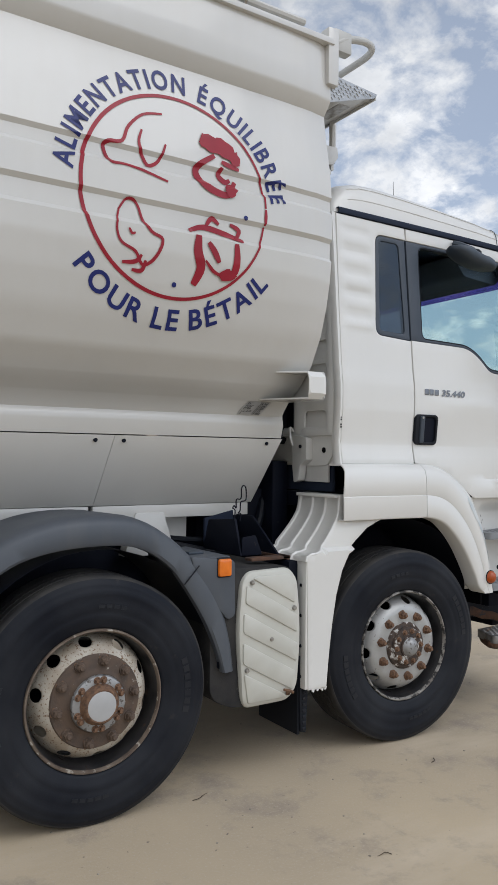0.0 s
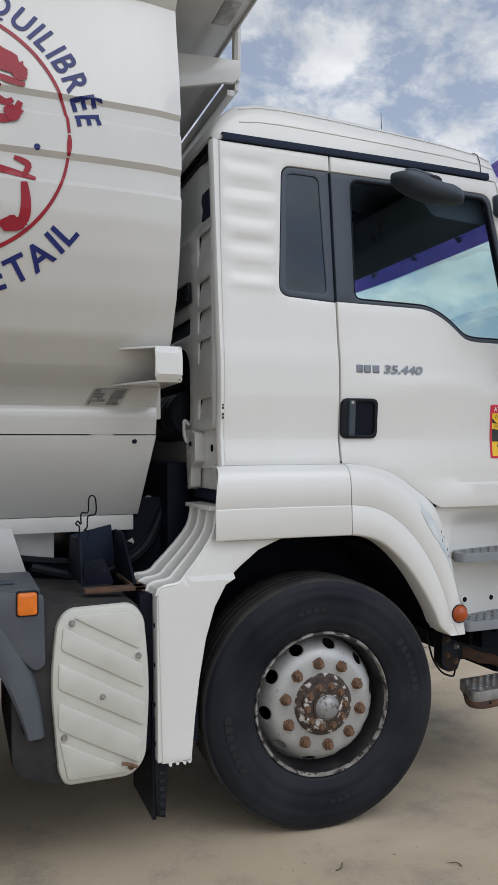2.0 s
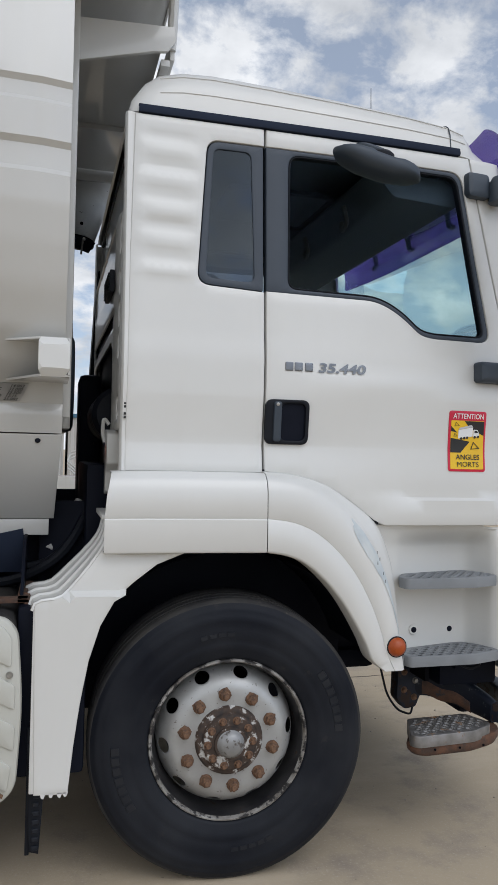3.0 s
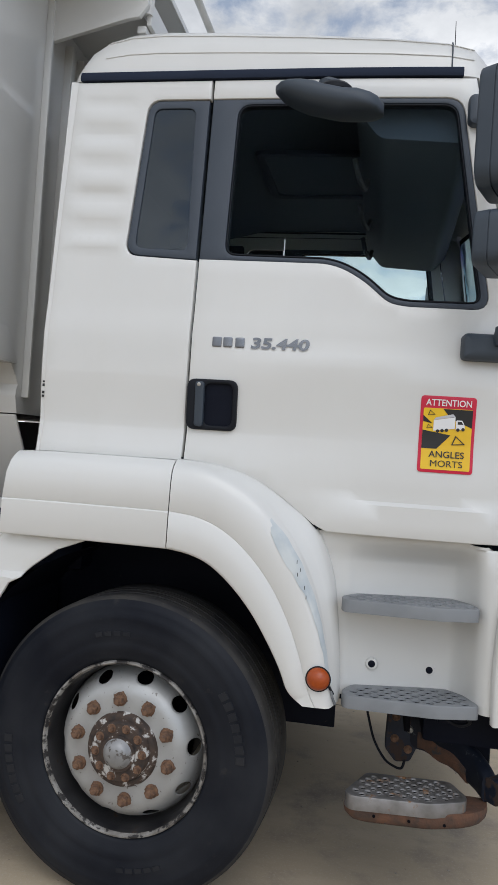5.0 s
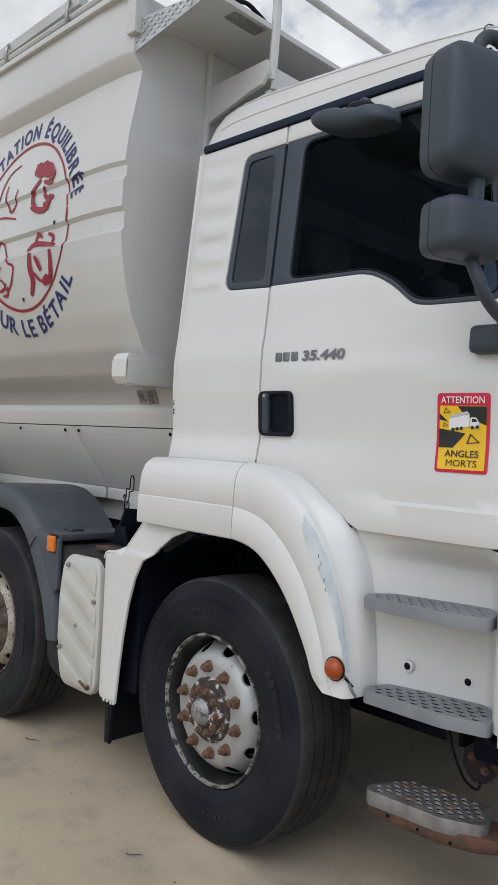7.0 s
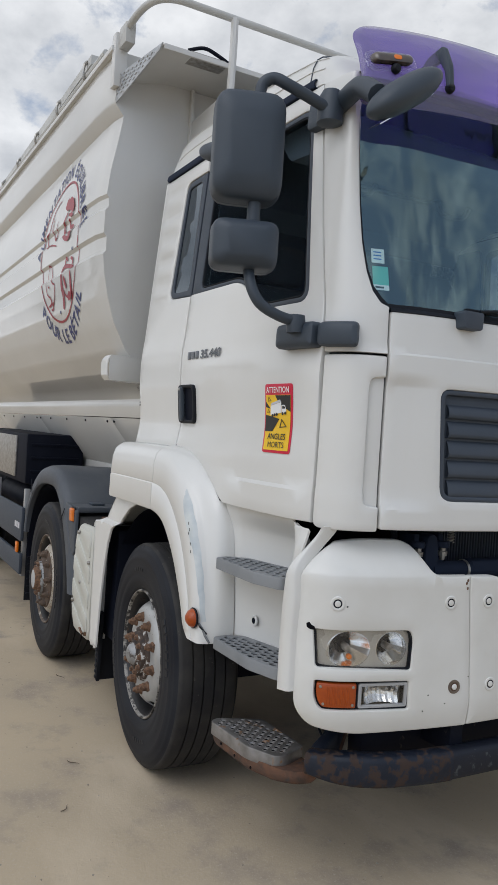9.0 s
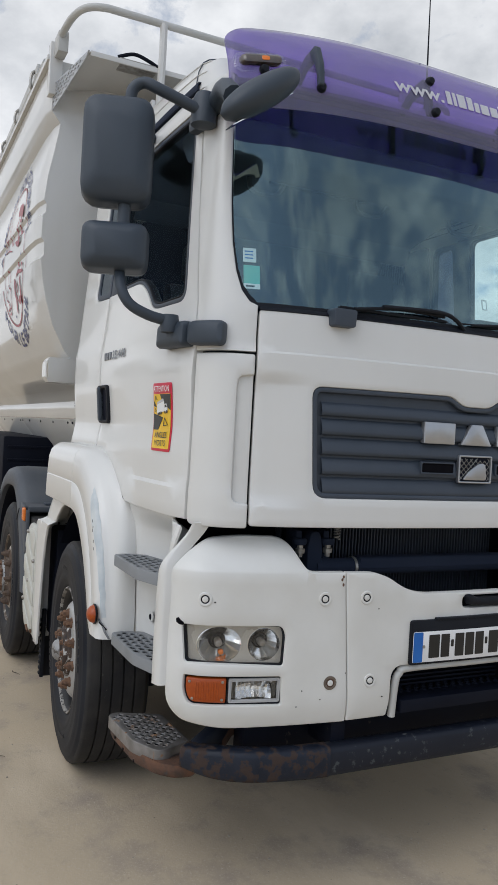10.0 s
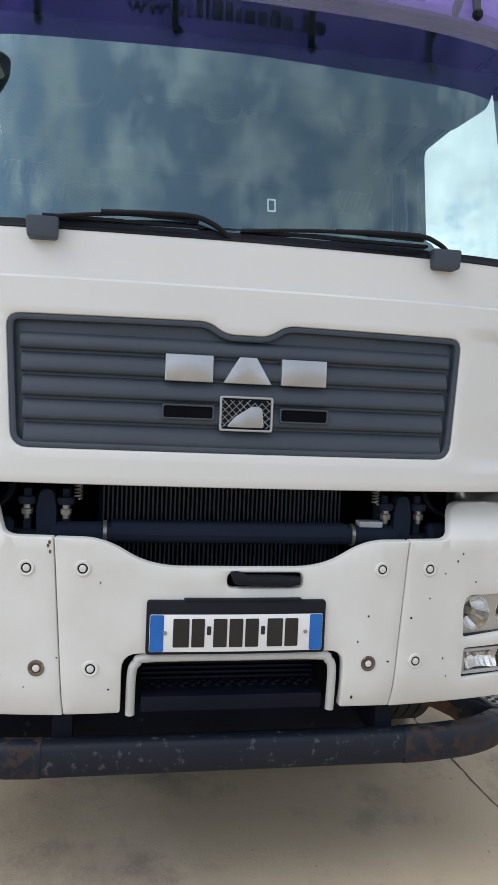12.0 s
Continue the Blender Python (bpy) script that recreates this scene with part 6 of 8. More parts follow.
    part("bezel", panel(lp, lambda s, z, d: S2(s, z, d + 0.014), 0.05, [inset(fog, -0.001), inset(ind if area2(ind) > 0 else ind[::-1], -0.002)], 0.002, 0.06), black_rubber, fl)
    part("frame", panel(fog, lambda s, z, d: S2(s, z, d + 0.010), 0.01, [inset(fog, 0.010)], 0.002), cap_grey, fl)
    part("pane", panel(inset(fog, 0.008), lambda s, z, d: S2(s, z, d + 0.014), 0.002, r=0.0), lens_glass, fl)
    s0 = (lo + mid) / 2
    part("reflector_bowl", loft([[S2(s0 + 0.062 * u, 0.743 + 0.032 * v, 0.022 + 0.036 * (1 - min(1, u * u * 0.8 + v * v * 0.5)) + 0.004 * (k % 2)) for k, u in enumerate(np.linspace(-1, 1, 15))] for v in np.linspace(-1, 1, 7)], 0.002), reflector, fl, sharp=14)
    part("bulb", lathe([(0.0, 0.012), (0.007, 0.008), (0.008, 0.0), (0.008, -0.02)], 12, "x", S2(s0 - 0.02, 0.756, 0.040)), steel, fl)
    if side < 0:
        part("broken_corner", panel(round_poly([(hi + 0.008, 0.958), (hi + 0.024, 0.958), (hi + 0.036, 0.964), (hi + 0.038, 0.976), (hi + 0.028, 0.982), (hi + 0.020, 0.973), (hi + 0.008, 0.969)], 0.003, 3), lambda s, z, d: S2(s, z, d - 0.002), 0.006, r=0.001), hole_dark, c, "dark broken paint edge")
    # round cap bolts, the panel gap's rust is in the paint
    for yy, z, k in ((1.018, 1.050, 0), (0.611, 1.052, 0), (0.576, 0.762, 1)):
        cap_bolt(lambda s, z, d: S2(s, z, d), by(yy), z, c, rusty=(k == 1 and side < 0))
    return c


def cap_bolt(S3, s, z, parent, rusty=False):
    ringb = part("cap_ring", panel(ellipse(s, z, 0.024, 0.024, 28), lambda a, b, d: S3(a, b, d - 0.004), 0.006, [ellipse(s, z, 0.0145, 0.0145, 24)], 0.003, 0.02), rim_rusty if rusty else white_old, parent)
    part("cap_gap", panel(ellipse(s, z, 0.0150, 0.0150, 20), lambda a, b, d: S3(a, b, d - 0.0015), 0.003, r=0.0), rust if rusty else black, ringb)
    part("bolt_head", panel(ellipse(s, z, 0.0105, 0.0105, 16), lambda a, b, d: S3(a, b, d - 0.005), 0.006, r=0.003, step=0.02), white_old, ringb)


for side in (-1, 1):
    corner(side)
for yy, z in ((-0.453, 1.054), (0.448, 1.054), (-0.423, 0.762), (0.416, 0.762)):
    cap_bolt(bump_map, by(yy), z, bumper, rusty=yy > 0.41 and z < 1 or (yy < -0.44 and z < 0.9))
for yy, z in ((-0.548, 1.128), (-0.546, 1.10), (-0.552, 1.118)):
    part("rust_speck", panel(ellipse(by(yy), z, 0.004, 0.006, 8), lambda s, zz, d: bump_map(s, zz, d - 0.0008), 0.001, r=0.0), rust_nut, bumper)
random.seed(7)
for k in range(60):
    s, z = random.uniform(-1.05, 1.05), random.uniform(0.63, 1.10)
    if abs(s) > 0.70 and 0.66 < z < 0.98 or abs(s) < 0.36:
        continue
    q = random.uniform(0.0018, 0.0046)
    part("paint_chip", panel(ellipse(s, z, q, q * random.uniform(0.6, 1.8), 6), lambda a, b, d: bump_map(a, b, d - 0.0008), 0.001, r=0.0), st_black, bumper)

# number plate with plain bars
plate = part("number_plate", panel(rrect(-0.268, 0.268, 0.806, 0.966, 0.012), lambda s, z, d: bump_map(s, z, d - 0.012), 0.012, r=0.004, step=0.08), black_rubber, truck, "white number plate in black holder")
pm = lambda lift: (lambda s, z, d: bump_map(s, z, d - 0.012 - lift))
part("plate_field", panel(rrect(-0.258, 0.258, 0.815, 0.925, 0.006, 3), pm(0.002), 0.002, r=0.001, step=0.08), st_white, plate)
for a, b in ((-0.257, -0.217), (0.218, 0.257)):
    part("blue_band", panel(rrect(a, b, 0.816, 0.924, 0.004, 2), pm(0.003), 0.001, r=0.0), st_blue, plate)
y = -0.190
for w in (0.055, 0.046, 0.020, 0.048, 0.048, 0.048, 0.020, 0.055, 0.048):
    h = (0.062, 0.076) if w == 0.020 else (0.026, 0.098)
    part("character_bar", panel(rrect(y, y + w - 0.008, 0.815 + h[0] - 0.012, 0.815 + h[1], 0.003, 2), pm(0.0034), 0.001, r=0.0), st_black, plate)
    y += w - 0.001
for yy in (-0.213, 0.205):
    part("screw", lathe([(0.0, 0.003), (0.006, 0.002), (0.006, 0.0)], 10, "x", pm(0.003)(yy, 0.872, 0)), steel, plate)
part("plate_cover", panel(rrect(-0.16, 0.19, 0.964, 0.972, 0.003, 2), pm(0.004), 0.02, r=0.001), black_rubber, plate)

# opening under the plate: grey tube frame, tread step
hoop = part("step_hoop", tube([(1.44, -0.305, 0.615), (1.452, -0.304, 0.74), (1.455, -0.290, 0.775), (1.457, -0.255, 0.790), (1.46, 0.0, 0.792), (1.457, 0.255, 0.790), (1.455, 0.290, 0.775), (1.452, 0.304, 0.74), (1.44, 0.305, 0.615)], 0.014, 10, 6), galv, truck, "grey tubular step hoop")
fs = part("front_step", box(1.36, 1.455, -0.275, 0.275, 0.625, 0.672, 0.006), black, truck, "black perforated front step")
grip = bmesh.new()
for i in range(15):
    for j in range(3):
        join(grip, lathe([(0.004, 0.0), (0.006, 0.004), (0.009, 0.004), (0.012, 0.0)], 8, "z", (1.325 + 0.024 * j, -0.255 + 0.036 * i + (0.018 if j % 2 else 0), 0.672)))
tagged(part("grip_pattern", grip, black, fs), kind="stuff")
for k in range(6):
    part("louvre", box(1.335, 1.35, -0.27, 0.27, 0.685 + 0.016 * k, 0.693 + 0.016 * k, 0.002), black, fs)
# added dark sheet: the step recess's deep shade put into its colour
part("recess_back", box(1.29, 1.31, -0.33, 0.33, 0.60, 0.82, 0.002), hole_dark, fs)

# underrun bar
def bar(pts, w, h, taper=0.0):
    line = [Vector((p[0], p[1], 0.482)) for p in pts]
    return loft([bar_ring(p, (line[min(i + 1, len(line) - 1)] - line[max(i - 1, 0)]), w, h * (1 - taper * smooth(0.6, 1.0, i / (len(line) - 1)))) for i, p in enumerate(line)], closed=True)


ub = part("underrun_bar", bar([(1.415, y) for y in np.linspace(-0.56, 0.56, 15)], 0.075, 0.105), bar_paint, truck, "scraped dark navy steel underrun bar")
for side in (-1, 1):
    part("bar_end", bar([(p[0], side * p[1]) for p in curve([(1.416, 0.555), (1.405, 0.68), (1.37, 0.83), (1.30, 0.945), (1.225, 1.005)], 5)], 0.078, 0.108, 0.28), bar_rusty, ub, "navy bar end blotched with rust")
    part("bar_strut", box(1.22, 1.40, side * 0.50 - 0.03, side * 0.50 + 0.03, 0.50, 0.66, 0.008), black, ub)
part("lower_beam", box(1.16, 1.25, -0.80, 0.50, 0.42, 0.70, 0.02), black, truck, "black beam behind the bumper")
part("guard_plate", prism(round_poly([(-0.93, 1.22), (0.34, 1.22), (0.30, 1.385), (-0.60, 1.385), (-0.80, 1.345)], 0.02), "z", 0.492, 0.505, 0.003), bar_paint, ub, "flat navy plate behind the bar")
for side in (-1, 1):
    part("bumper_backing", box(1.00, 1.28, min(side * 0.90, side * 0.54), max(side * 0.90, side * 0.54), 0.58, 1.14, 0.02), black, truck)

# radiator and pipes in the gap over the bumper
rad = part("radiator", box(1.02, 1.10, -0.42, 0.42, 0.78, 1.30, 0.006), black, truck, "black finned radiator")
for k in range(56):
    part("fin", box(1.10, 1.125, -0.405 + 0.0147 * k, -0.400 + 0.0147 * k, 0.80, 1.29, 0.0), grey_plastic, rad)
# added dark sheet that closes the gap and stands for its shade
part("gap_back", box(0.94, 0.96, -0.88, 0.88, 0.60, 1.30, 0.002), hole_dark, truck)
pipe = part("hinge_tube", tube([(1.27, -0.56, 1.128), (1.27, 0.56, 1.128)], 0.033, 16, 1), cab_dark, truck, "black cross tube with steel clamps")
for y in (-0.395, 0.405):
    part("clamp", lathe([(0.035, -0.006), (0.037, -0.005), (0.037, 0.005), (0.035, 0.006)], 20, "y", (1.27, y, 1.128)), steel, pipe)
part("tube_shell", prism(round_poly([(1.222, 1.118), (1.245, 1.166), (1.296, 1.164), (1.306, 1.118)], 0.012), "y", -0.375, 0.385, 0.006), cab_dark, pipe)
part("connector", box(1.245, 1.295, 0.425, 0.505, 1.156, 1.176, 0.005), visor_text, pipe, "pale cable connector")
for side in (-1, 1):
    # a forged lug between two hanging bolts, a round knuckle outside, a spring above
    hb = part("hinge_block", prism(round_poly([(side * 0.545, 1.085), (side * 0.600, 1.085), (side * 0.604, 1.20), (side * 0.592, 1.262), (side * 0.553, 1.262), (side * 0.541, 1.20)], 0.020), "x", 1.17, 1.295, 0.012), cab_dark, truck, "black forged hinge lug with bolts")
    part("yoke", prism(round_poly([(side * 0.49, 1.075), (side * 0.665, 1.075), (side * 0.655, 1.130), (side * 0.500, 1.130)], 0.015), "x", 1.18, 1.285, 0.010), cab_dark, hb)
    for dy in (0.515, 0.630):
        part("bolt", lathe([(0.0, -0.020), (0.009, -0.020), (0.010, -0.006), (0.017, -0.006), (0.018, 0.010), (0.011, 0.012), (0.011, 0.040)], 8, "z", (1.285, side * dy, 1.190)), steel, hb, "tarnished hanging bolt")
        part("eye", lathe([(0.012, 0.012), (0.024, 0.010), (0.028, 0.0), (0.024, -0.012)], 16, "z", (1.280, side * dy, 1.226)), cab_dark, hb)
        part("strap", box(1.19, 1.275, side * dy - 0.012, side * dy + 0.012, 1.13, 1.262, 0.006), cab_dark, hb)
    part("spring", tube([(1.285 + 0.011 * math.cos(a), side * 0.478 + 0.011 * math.sin(a), 1.232 + 0.0075 * a / 6.283 * 1.4) for a in np.linspace(0, 44, 90)], 0.0028, 5, 1), steel, hb)
    part("knuckle", lathe([(0.0, 0.035), (0.022, 0.035), (0.036, 0.022), (0.036, -0.022), (0.022, -0.035), (0.0, -0.035)], 20, "y", (1.26, side * 0.705, 1.135)), cab_dark, hb)
    part("hose", tube([(1.20, side * 0.68, 1.28), (1.215, side * 0.685, 1.24), (1.23, side * 0.72, 1.20), (1.20, side * 0.78, 1.17)], 0.012, 8), black_rubber, hb)


# ---- the truck: wheels ----
HUB_Z, TYRE_R, TYRE_W = 0.515, 0.519, 0.315
mesh_of = {}


def shared(key, make, mat, sharp=40):
    if key not in mesh_of:
        mesh_of[key] = to_mesh(make(), mat, sharp)
    return mesh_of[key]


TYRE_PROF = [(0.292, 0.040), (0.300, 0.022), (0.312, 0.014), (0.325, 0.012), (0.335, 0.006), (0.360, 0.002), (0.368, 0.0035), (0.376, 0.0005), (0.410, 0.0), (0.440, 0.003), (0.446, 0.0015), (0.462, 0.007),
             (0.478, 0.012), (0.486, 0.013), (0.492, 0.018), (0.506, 0.026)]


def tyre_bm():
    # outer side at -y; along runs inwards from the outer sidewall
    prof = TYRE_PROF + [(0.500, 0.040)]
    return lathe(prof + [(r, TYRE_W - h) for r, h in prof[::-1]], 96)


def tread_bm():
    w = TYRE_W
    tread = [(0.496, 0.0245), (0.5055, 0.0250), (0.508, 0.0265), (0.514, 0.034)]
    for k in range(5):
        a = 0.036 + k * (w - 0.072) / 5
        b = 0.036 + (k + 1) * (w - 0.072) / 5
        r = TYRE_R - 0.0005 * (k - 2) ** 2
        tread += [(r, a + 0.0040), (r, b - 0.0040)]
        if k < 4:
            tread += [(TYRE_R - 0.012, b - 0.0035), (TYRE_R - 0.012, b + 0.0035)]
    return lathe(tread + [(0.514, w - 0.034), (0.508, w - 0.0265), (0.5055, w - 0.0250), (0.496, w - 0.0245)], 96)


def relief_bm():
    """Plain low-relief blocks where the sidewall carries unreadable lettering."""
    bm = bmesh.new()
    for a0, n, r0, r1 in ((0.25, 7, 0.400, 0.432), (3.35, 7, 0.400, 0.432), (1.75, 4, 0.385, 0.402), (4.95, 5, 0.385, 0.402)):
        for k in range(n):
            a, b = a0 + 0.085 * k, a0 + 0.085 * k + 0.062
            rows = [[((r0 + (r1 - r0) * v) * math.cos(a + (b - a) * u), y, (r0 + (r1 - r0) * v) * math.sin(a + (b - a) * u)) for v, y in ((0.0, 0.003), (0.06, -0.0020), (0.94, -0.0020), (1.0, 0.003))] for u in (0, 0.33, 0.67, 1)]
            join(bm, loft(rows, 0.001))
    return bm


def rim_bm():
    def y_of(r):
        return interp(r, [0.0, 0.185, 0.200, 0.214, 0.228, 0.242, 0.254, 0.264], [0.046, 0.046, 0.049, 0.057, 0.071, 0.092, 0.120, 0.150])
    holes = [ellipse(0.238 * math.cos(a), 0.238 * math.sin(a), 0.017, 0.029, 16, a) for a in (2 * math.pi * (k + 0.5) / 10 for k in range(10))]
    return panel(ellipse(0, 0, 0.264, 0.264, 64), lambda u, v, d: Vector((u, y_of(math.hypot(u, v)) + d, v)), 0.010, holes, 0.002, 0.016)


def barrel_bm():
    return lathe([(0.258, 0.29), (0.262, 0.16), (0.268, 0.12), (0.272, 0.080), (0.274, 0.056), (0.279, 0.040), (0.285, 0.026)], 72)


def lip_bm():
    return lathe([(0.283, 0.030), (0.286, 0.020), (0.290, 0.016), (0.295, 0.017), (0.298, 0.024), (0.298, 0.040)], 72)


def nut_bm():
    bm = bmesh.new()
    join(bm, lathe([(0.0, -0.040), (0.008, -0.0395), (0.0115, -0.035), (0.0115, -0.022)], 10))
    join(bm, lathe([(0.0115, -0.0285), (0.0165, -0.0275), (0.0190, -0.023), (0.0195, -0.006)], 6))
    join(bm, lathe([(0.0150, -0.0085), (0.0215, -0.0075), (0.0235, -0.003), (0.0240, 0.002)], 14))
    return bm


def stain_bm():
    """A crooked patch of rust-stained washer under a nut."""
    return prism(round_poly([(-0.021, -0.019), (0.017, -0.022), (0.023, 0.015), (-0.012, 0.024)], 0.004), "y", -0.0015, 0.003, 0.0005)


def small_bolt_bm():
    return join(lathe([(0.0, -0.015), (0.0085, -0.0145), (0.0105, -0.011), (0.0110, 0.0)], 6), lathe([(0.0110, -0.004), (0.0145, -0.003), (0.0155, 0.0)], 12))


def ring_bm(steer):
    if steer:
        return lathe([(0.0, 0.0), (0.060, 0.0), (0.062, 0.008), (0.074, 0.010), (0.096, 0.012), (0.101, 0.018), (0.104, 0.030), (0.116, 0.030), (0.122, 0.034), (0.127, 0.046)], 48)
    return lathe([(0.118, 0.010), (0.122, 0.024), (0.130, 0.030), (0.140, 0.034), (0.190, 0.040), (0.196, 0.050)], 48)


def drum_bm():
    return lathe([(0.078, -0.006), (0.088, -0.006), (0.106, -0.004), (0.113, 0.0), (0.117, 0.012), (0.118, 0.030)], 48)


def cap_bm(steer):
    if steer:
        return lathe([(0.0, -0.028), (0.016, -0.027), (0.032, -0.023), (0.043, -0.014), (0.049, -0.002), (0.051, 0.0), (0.060, 0.0005), (0.062, 0.010)], 32)
    return lathe([(0.0, -0.040), (0.055, -0.0395), (0.060, -0.038), (0.061, -0.036)], 40)


def cap_ring_bm():
    return lathe([(0.058, -0.037), (0.065, -0.0385), (0.070, -0.035), (0.074, -0.028), (0.076, -0.014), (0.081, -0.008), (0.088, -0.004)], 40)


def wheel(x, side, steer, turn=0.0, out=1.172, lock=0.0):
    """One wheel: the rim is the part, with tyre, hub and nuts under it."""
    m = Matrix.Translation((x, side * (out + 0.022), HUB_Z)) @ Matrix.Rotation(radians(lock), 4, "Z") @ Matrix.Rotation(0 if side < 0 else math.pi, 4, "Z") @ Matrix.Rotation(turn, 4, "Y")
    rim_mat = rim_silver if steer else rim_worn
    w = link("wheel", shared(("rim", steer), rim_bm, rim_mat), truck, "silver-painted steel wheel with rusty nuts" if steer else "worn cream steel wheel with rusty hub", m)
    link("tyre", shared("tyre", tyre_bm, rubber), w, "worn black tyre", Matrix.Translation((0, 0.022, 0)))
    link("tread", shared("tread", tread_bm, tread_rubber), w, "dusty ribbed tread", Matrix.Translation((0, 0.022, 0)))
    tagged(link("sidewall_relief", shared("relief", relief_bm, relief_rubber), w, "", Matrix.Translation((0, 0.022, 0))), kind="stuff")
    link("rim", shared("barrel", barrel_bm, rim_barrel), w, "dark rim well", Matrix.Translation((0, 0.022, 0)))
    link("rim_lip", shared(("lip", steer), lip_bm, rim_lip if steer else rim_rusty), w, "chipped rim edge", Matrix.Translation((0, 0.022, 0)))
    link("hub", shared(("ring", steer), lambda: ring_bm(steer), hub_rust if steer else hub_brown), w, "rusty hub flange")
    if not steer:
        link("hub_drum", shared("drum", drum_bm, hub_silver), w, "silver hub drum")
    link("hub_cap", shared(("cap", steer), lambda: cap_bm(steer), hub_silver if steer else cap_grey), w, "flaking silver hub cap")
    if not steer:
        link("cap_ring", shared("cap_ring", cap_ring_bm, rust_nut), w, "rusty cap ring")
    for k in range(10):
        a = 2 * math.pi * k / 10
        link("wheel_nut", shared(("nut", steer), nut_bm, rust_nut if steer else hub_brown), w, "", Matrix.Translation((0.1675 * math.cos(a), 0.046 if steer else 0.036, 0.1675 * math.sin(a))) @ Matrix.Rotation(-a + 0.25 * math.sin(7 * k + 1), 4, "Y"))
        link("washer_plate", shared("stain", stain_bm, hub_stain), w, "", Matrix.Translation((0.169 * math.cos(a), 0.0455 if steer else 0.0355, 0.169 * math.sin(a))) @ Matrix.Rotation(-a + 0.5 * math.sin(5 * k + 2), 4, "Y"))
    n, r, y = (10, 0.083, 0.011) if steer else (12, 0.099, -0.006)
    for k in range(n):
        a = 2 * math.pi * (k + 0.4) / n + (0.12 if k % 2 else -0.12) * (0 if steer else 1)
        link("hub_bolt", shared("bolt", small_bolt_bm, rust_nut if steer else hub_silver), w, "", Matrix.Translation((r * math.cos(a), y, r * math.sin(a))))
    return w


for x, steer, turn, out, lock in ((0.0, True, 0.2, 1.176, -3.5), (-1.79, False, 0.5, 1.200, -2.0), (-5.60, False, 0.9, 1.18, 0), (-6.98, False, 0.3, 1.18, 0)):
    for side in (-1, 1):
        wheel(x, side, steer, turn, out, lock)
    part("axle", tube([(x, -0.95, HUB_Z), (x, 0.95, HUB_Z)], 0.075, 12, 1), black, truck)
    for side in (-1, 1):
        part("brake_drum", lathe([(0.0, side * 0.72), (0.20, side * 0.72), (0.21, side * 0.74), (0.21, side * 0.98)], 28, "y", (x, 0, HUB_Z)), black, truck)
        if x < -5:
            m = Matrix.Translation((x, side * 0.82, HUB_Z)) @ Matrix.Rotation(0 if side < 0 else math.pi, 4, "Z")
            link("inner_tyre", shared("tyre", tyre_bm, rubber), truck, "worn black inner twin tyre", m)

# ---- the truck: chassis between the axles ----
for y in (-0.43, 0.43):
    part("frame_rail", box(-8.4, 1.1, y - 0.04, y + 0.04, 0.80, 1.08, 0.008), black, truck, "black chassis rail")
for x in (-1.2, -2.6, -3.8, -4.9, -6.3, -7.9):
    part("cross_member", box(x - 0.06, x + 0.06, -0.40, 0.40, 0.84, 1.04, 0.01), black, truck)
part("subframe", box(-8.4, -1.0, -0.50, 0.50, 1.08, 1.24, 0.01), white_tank, truck, "white tipper subframe")

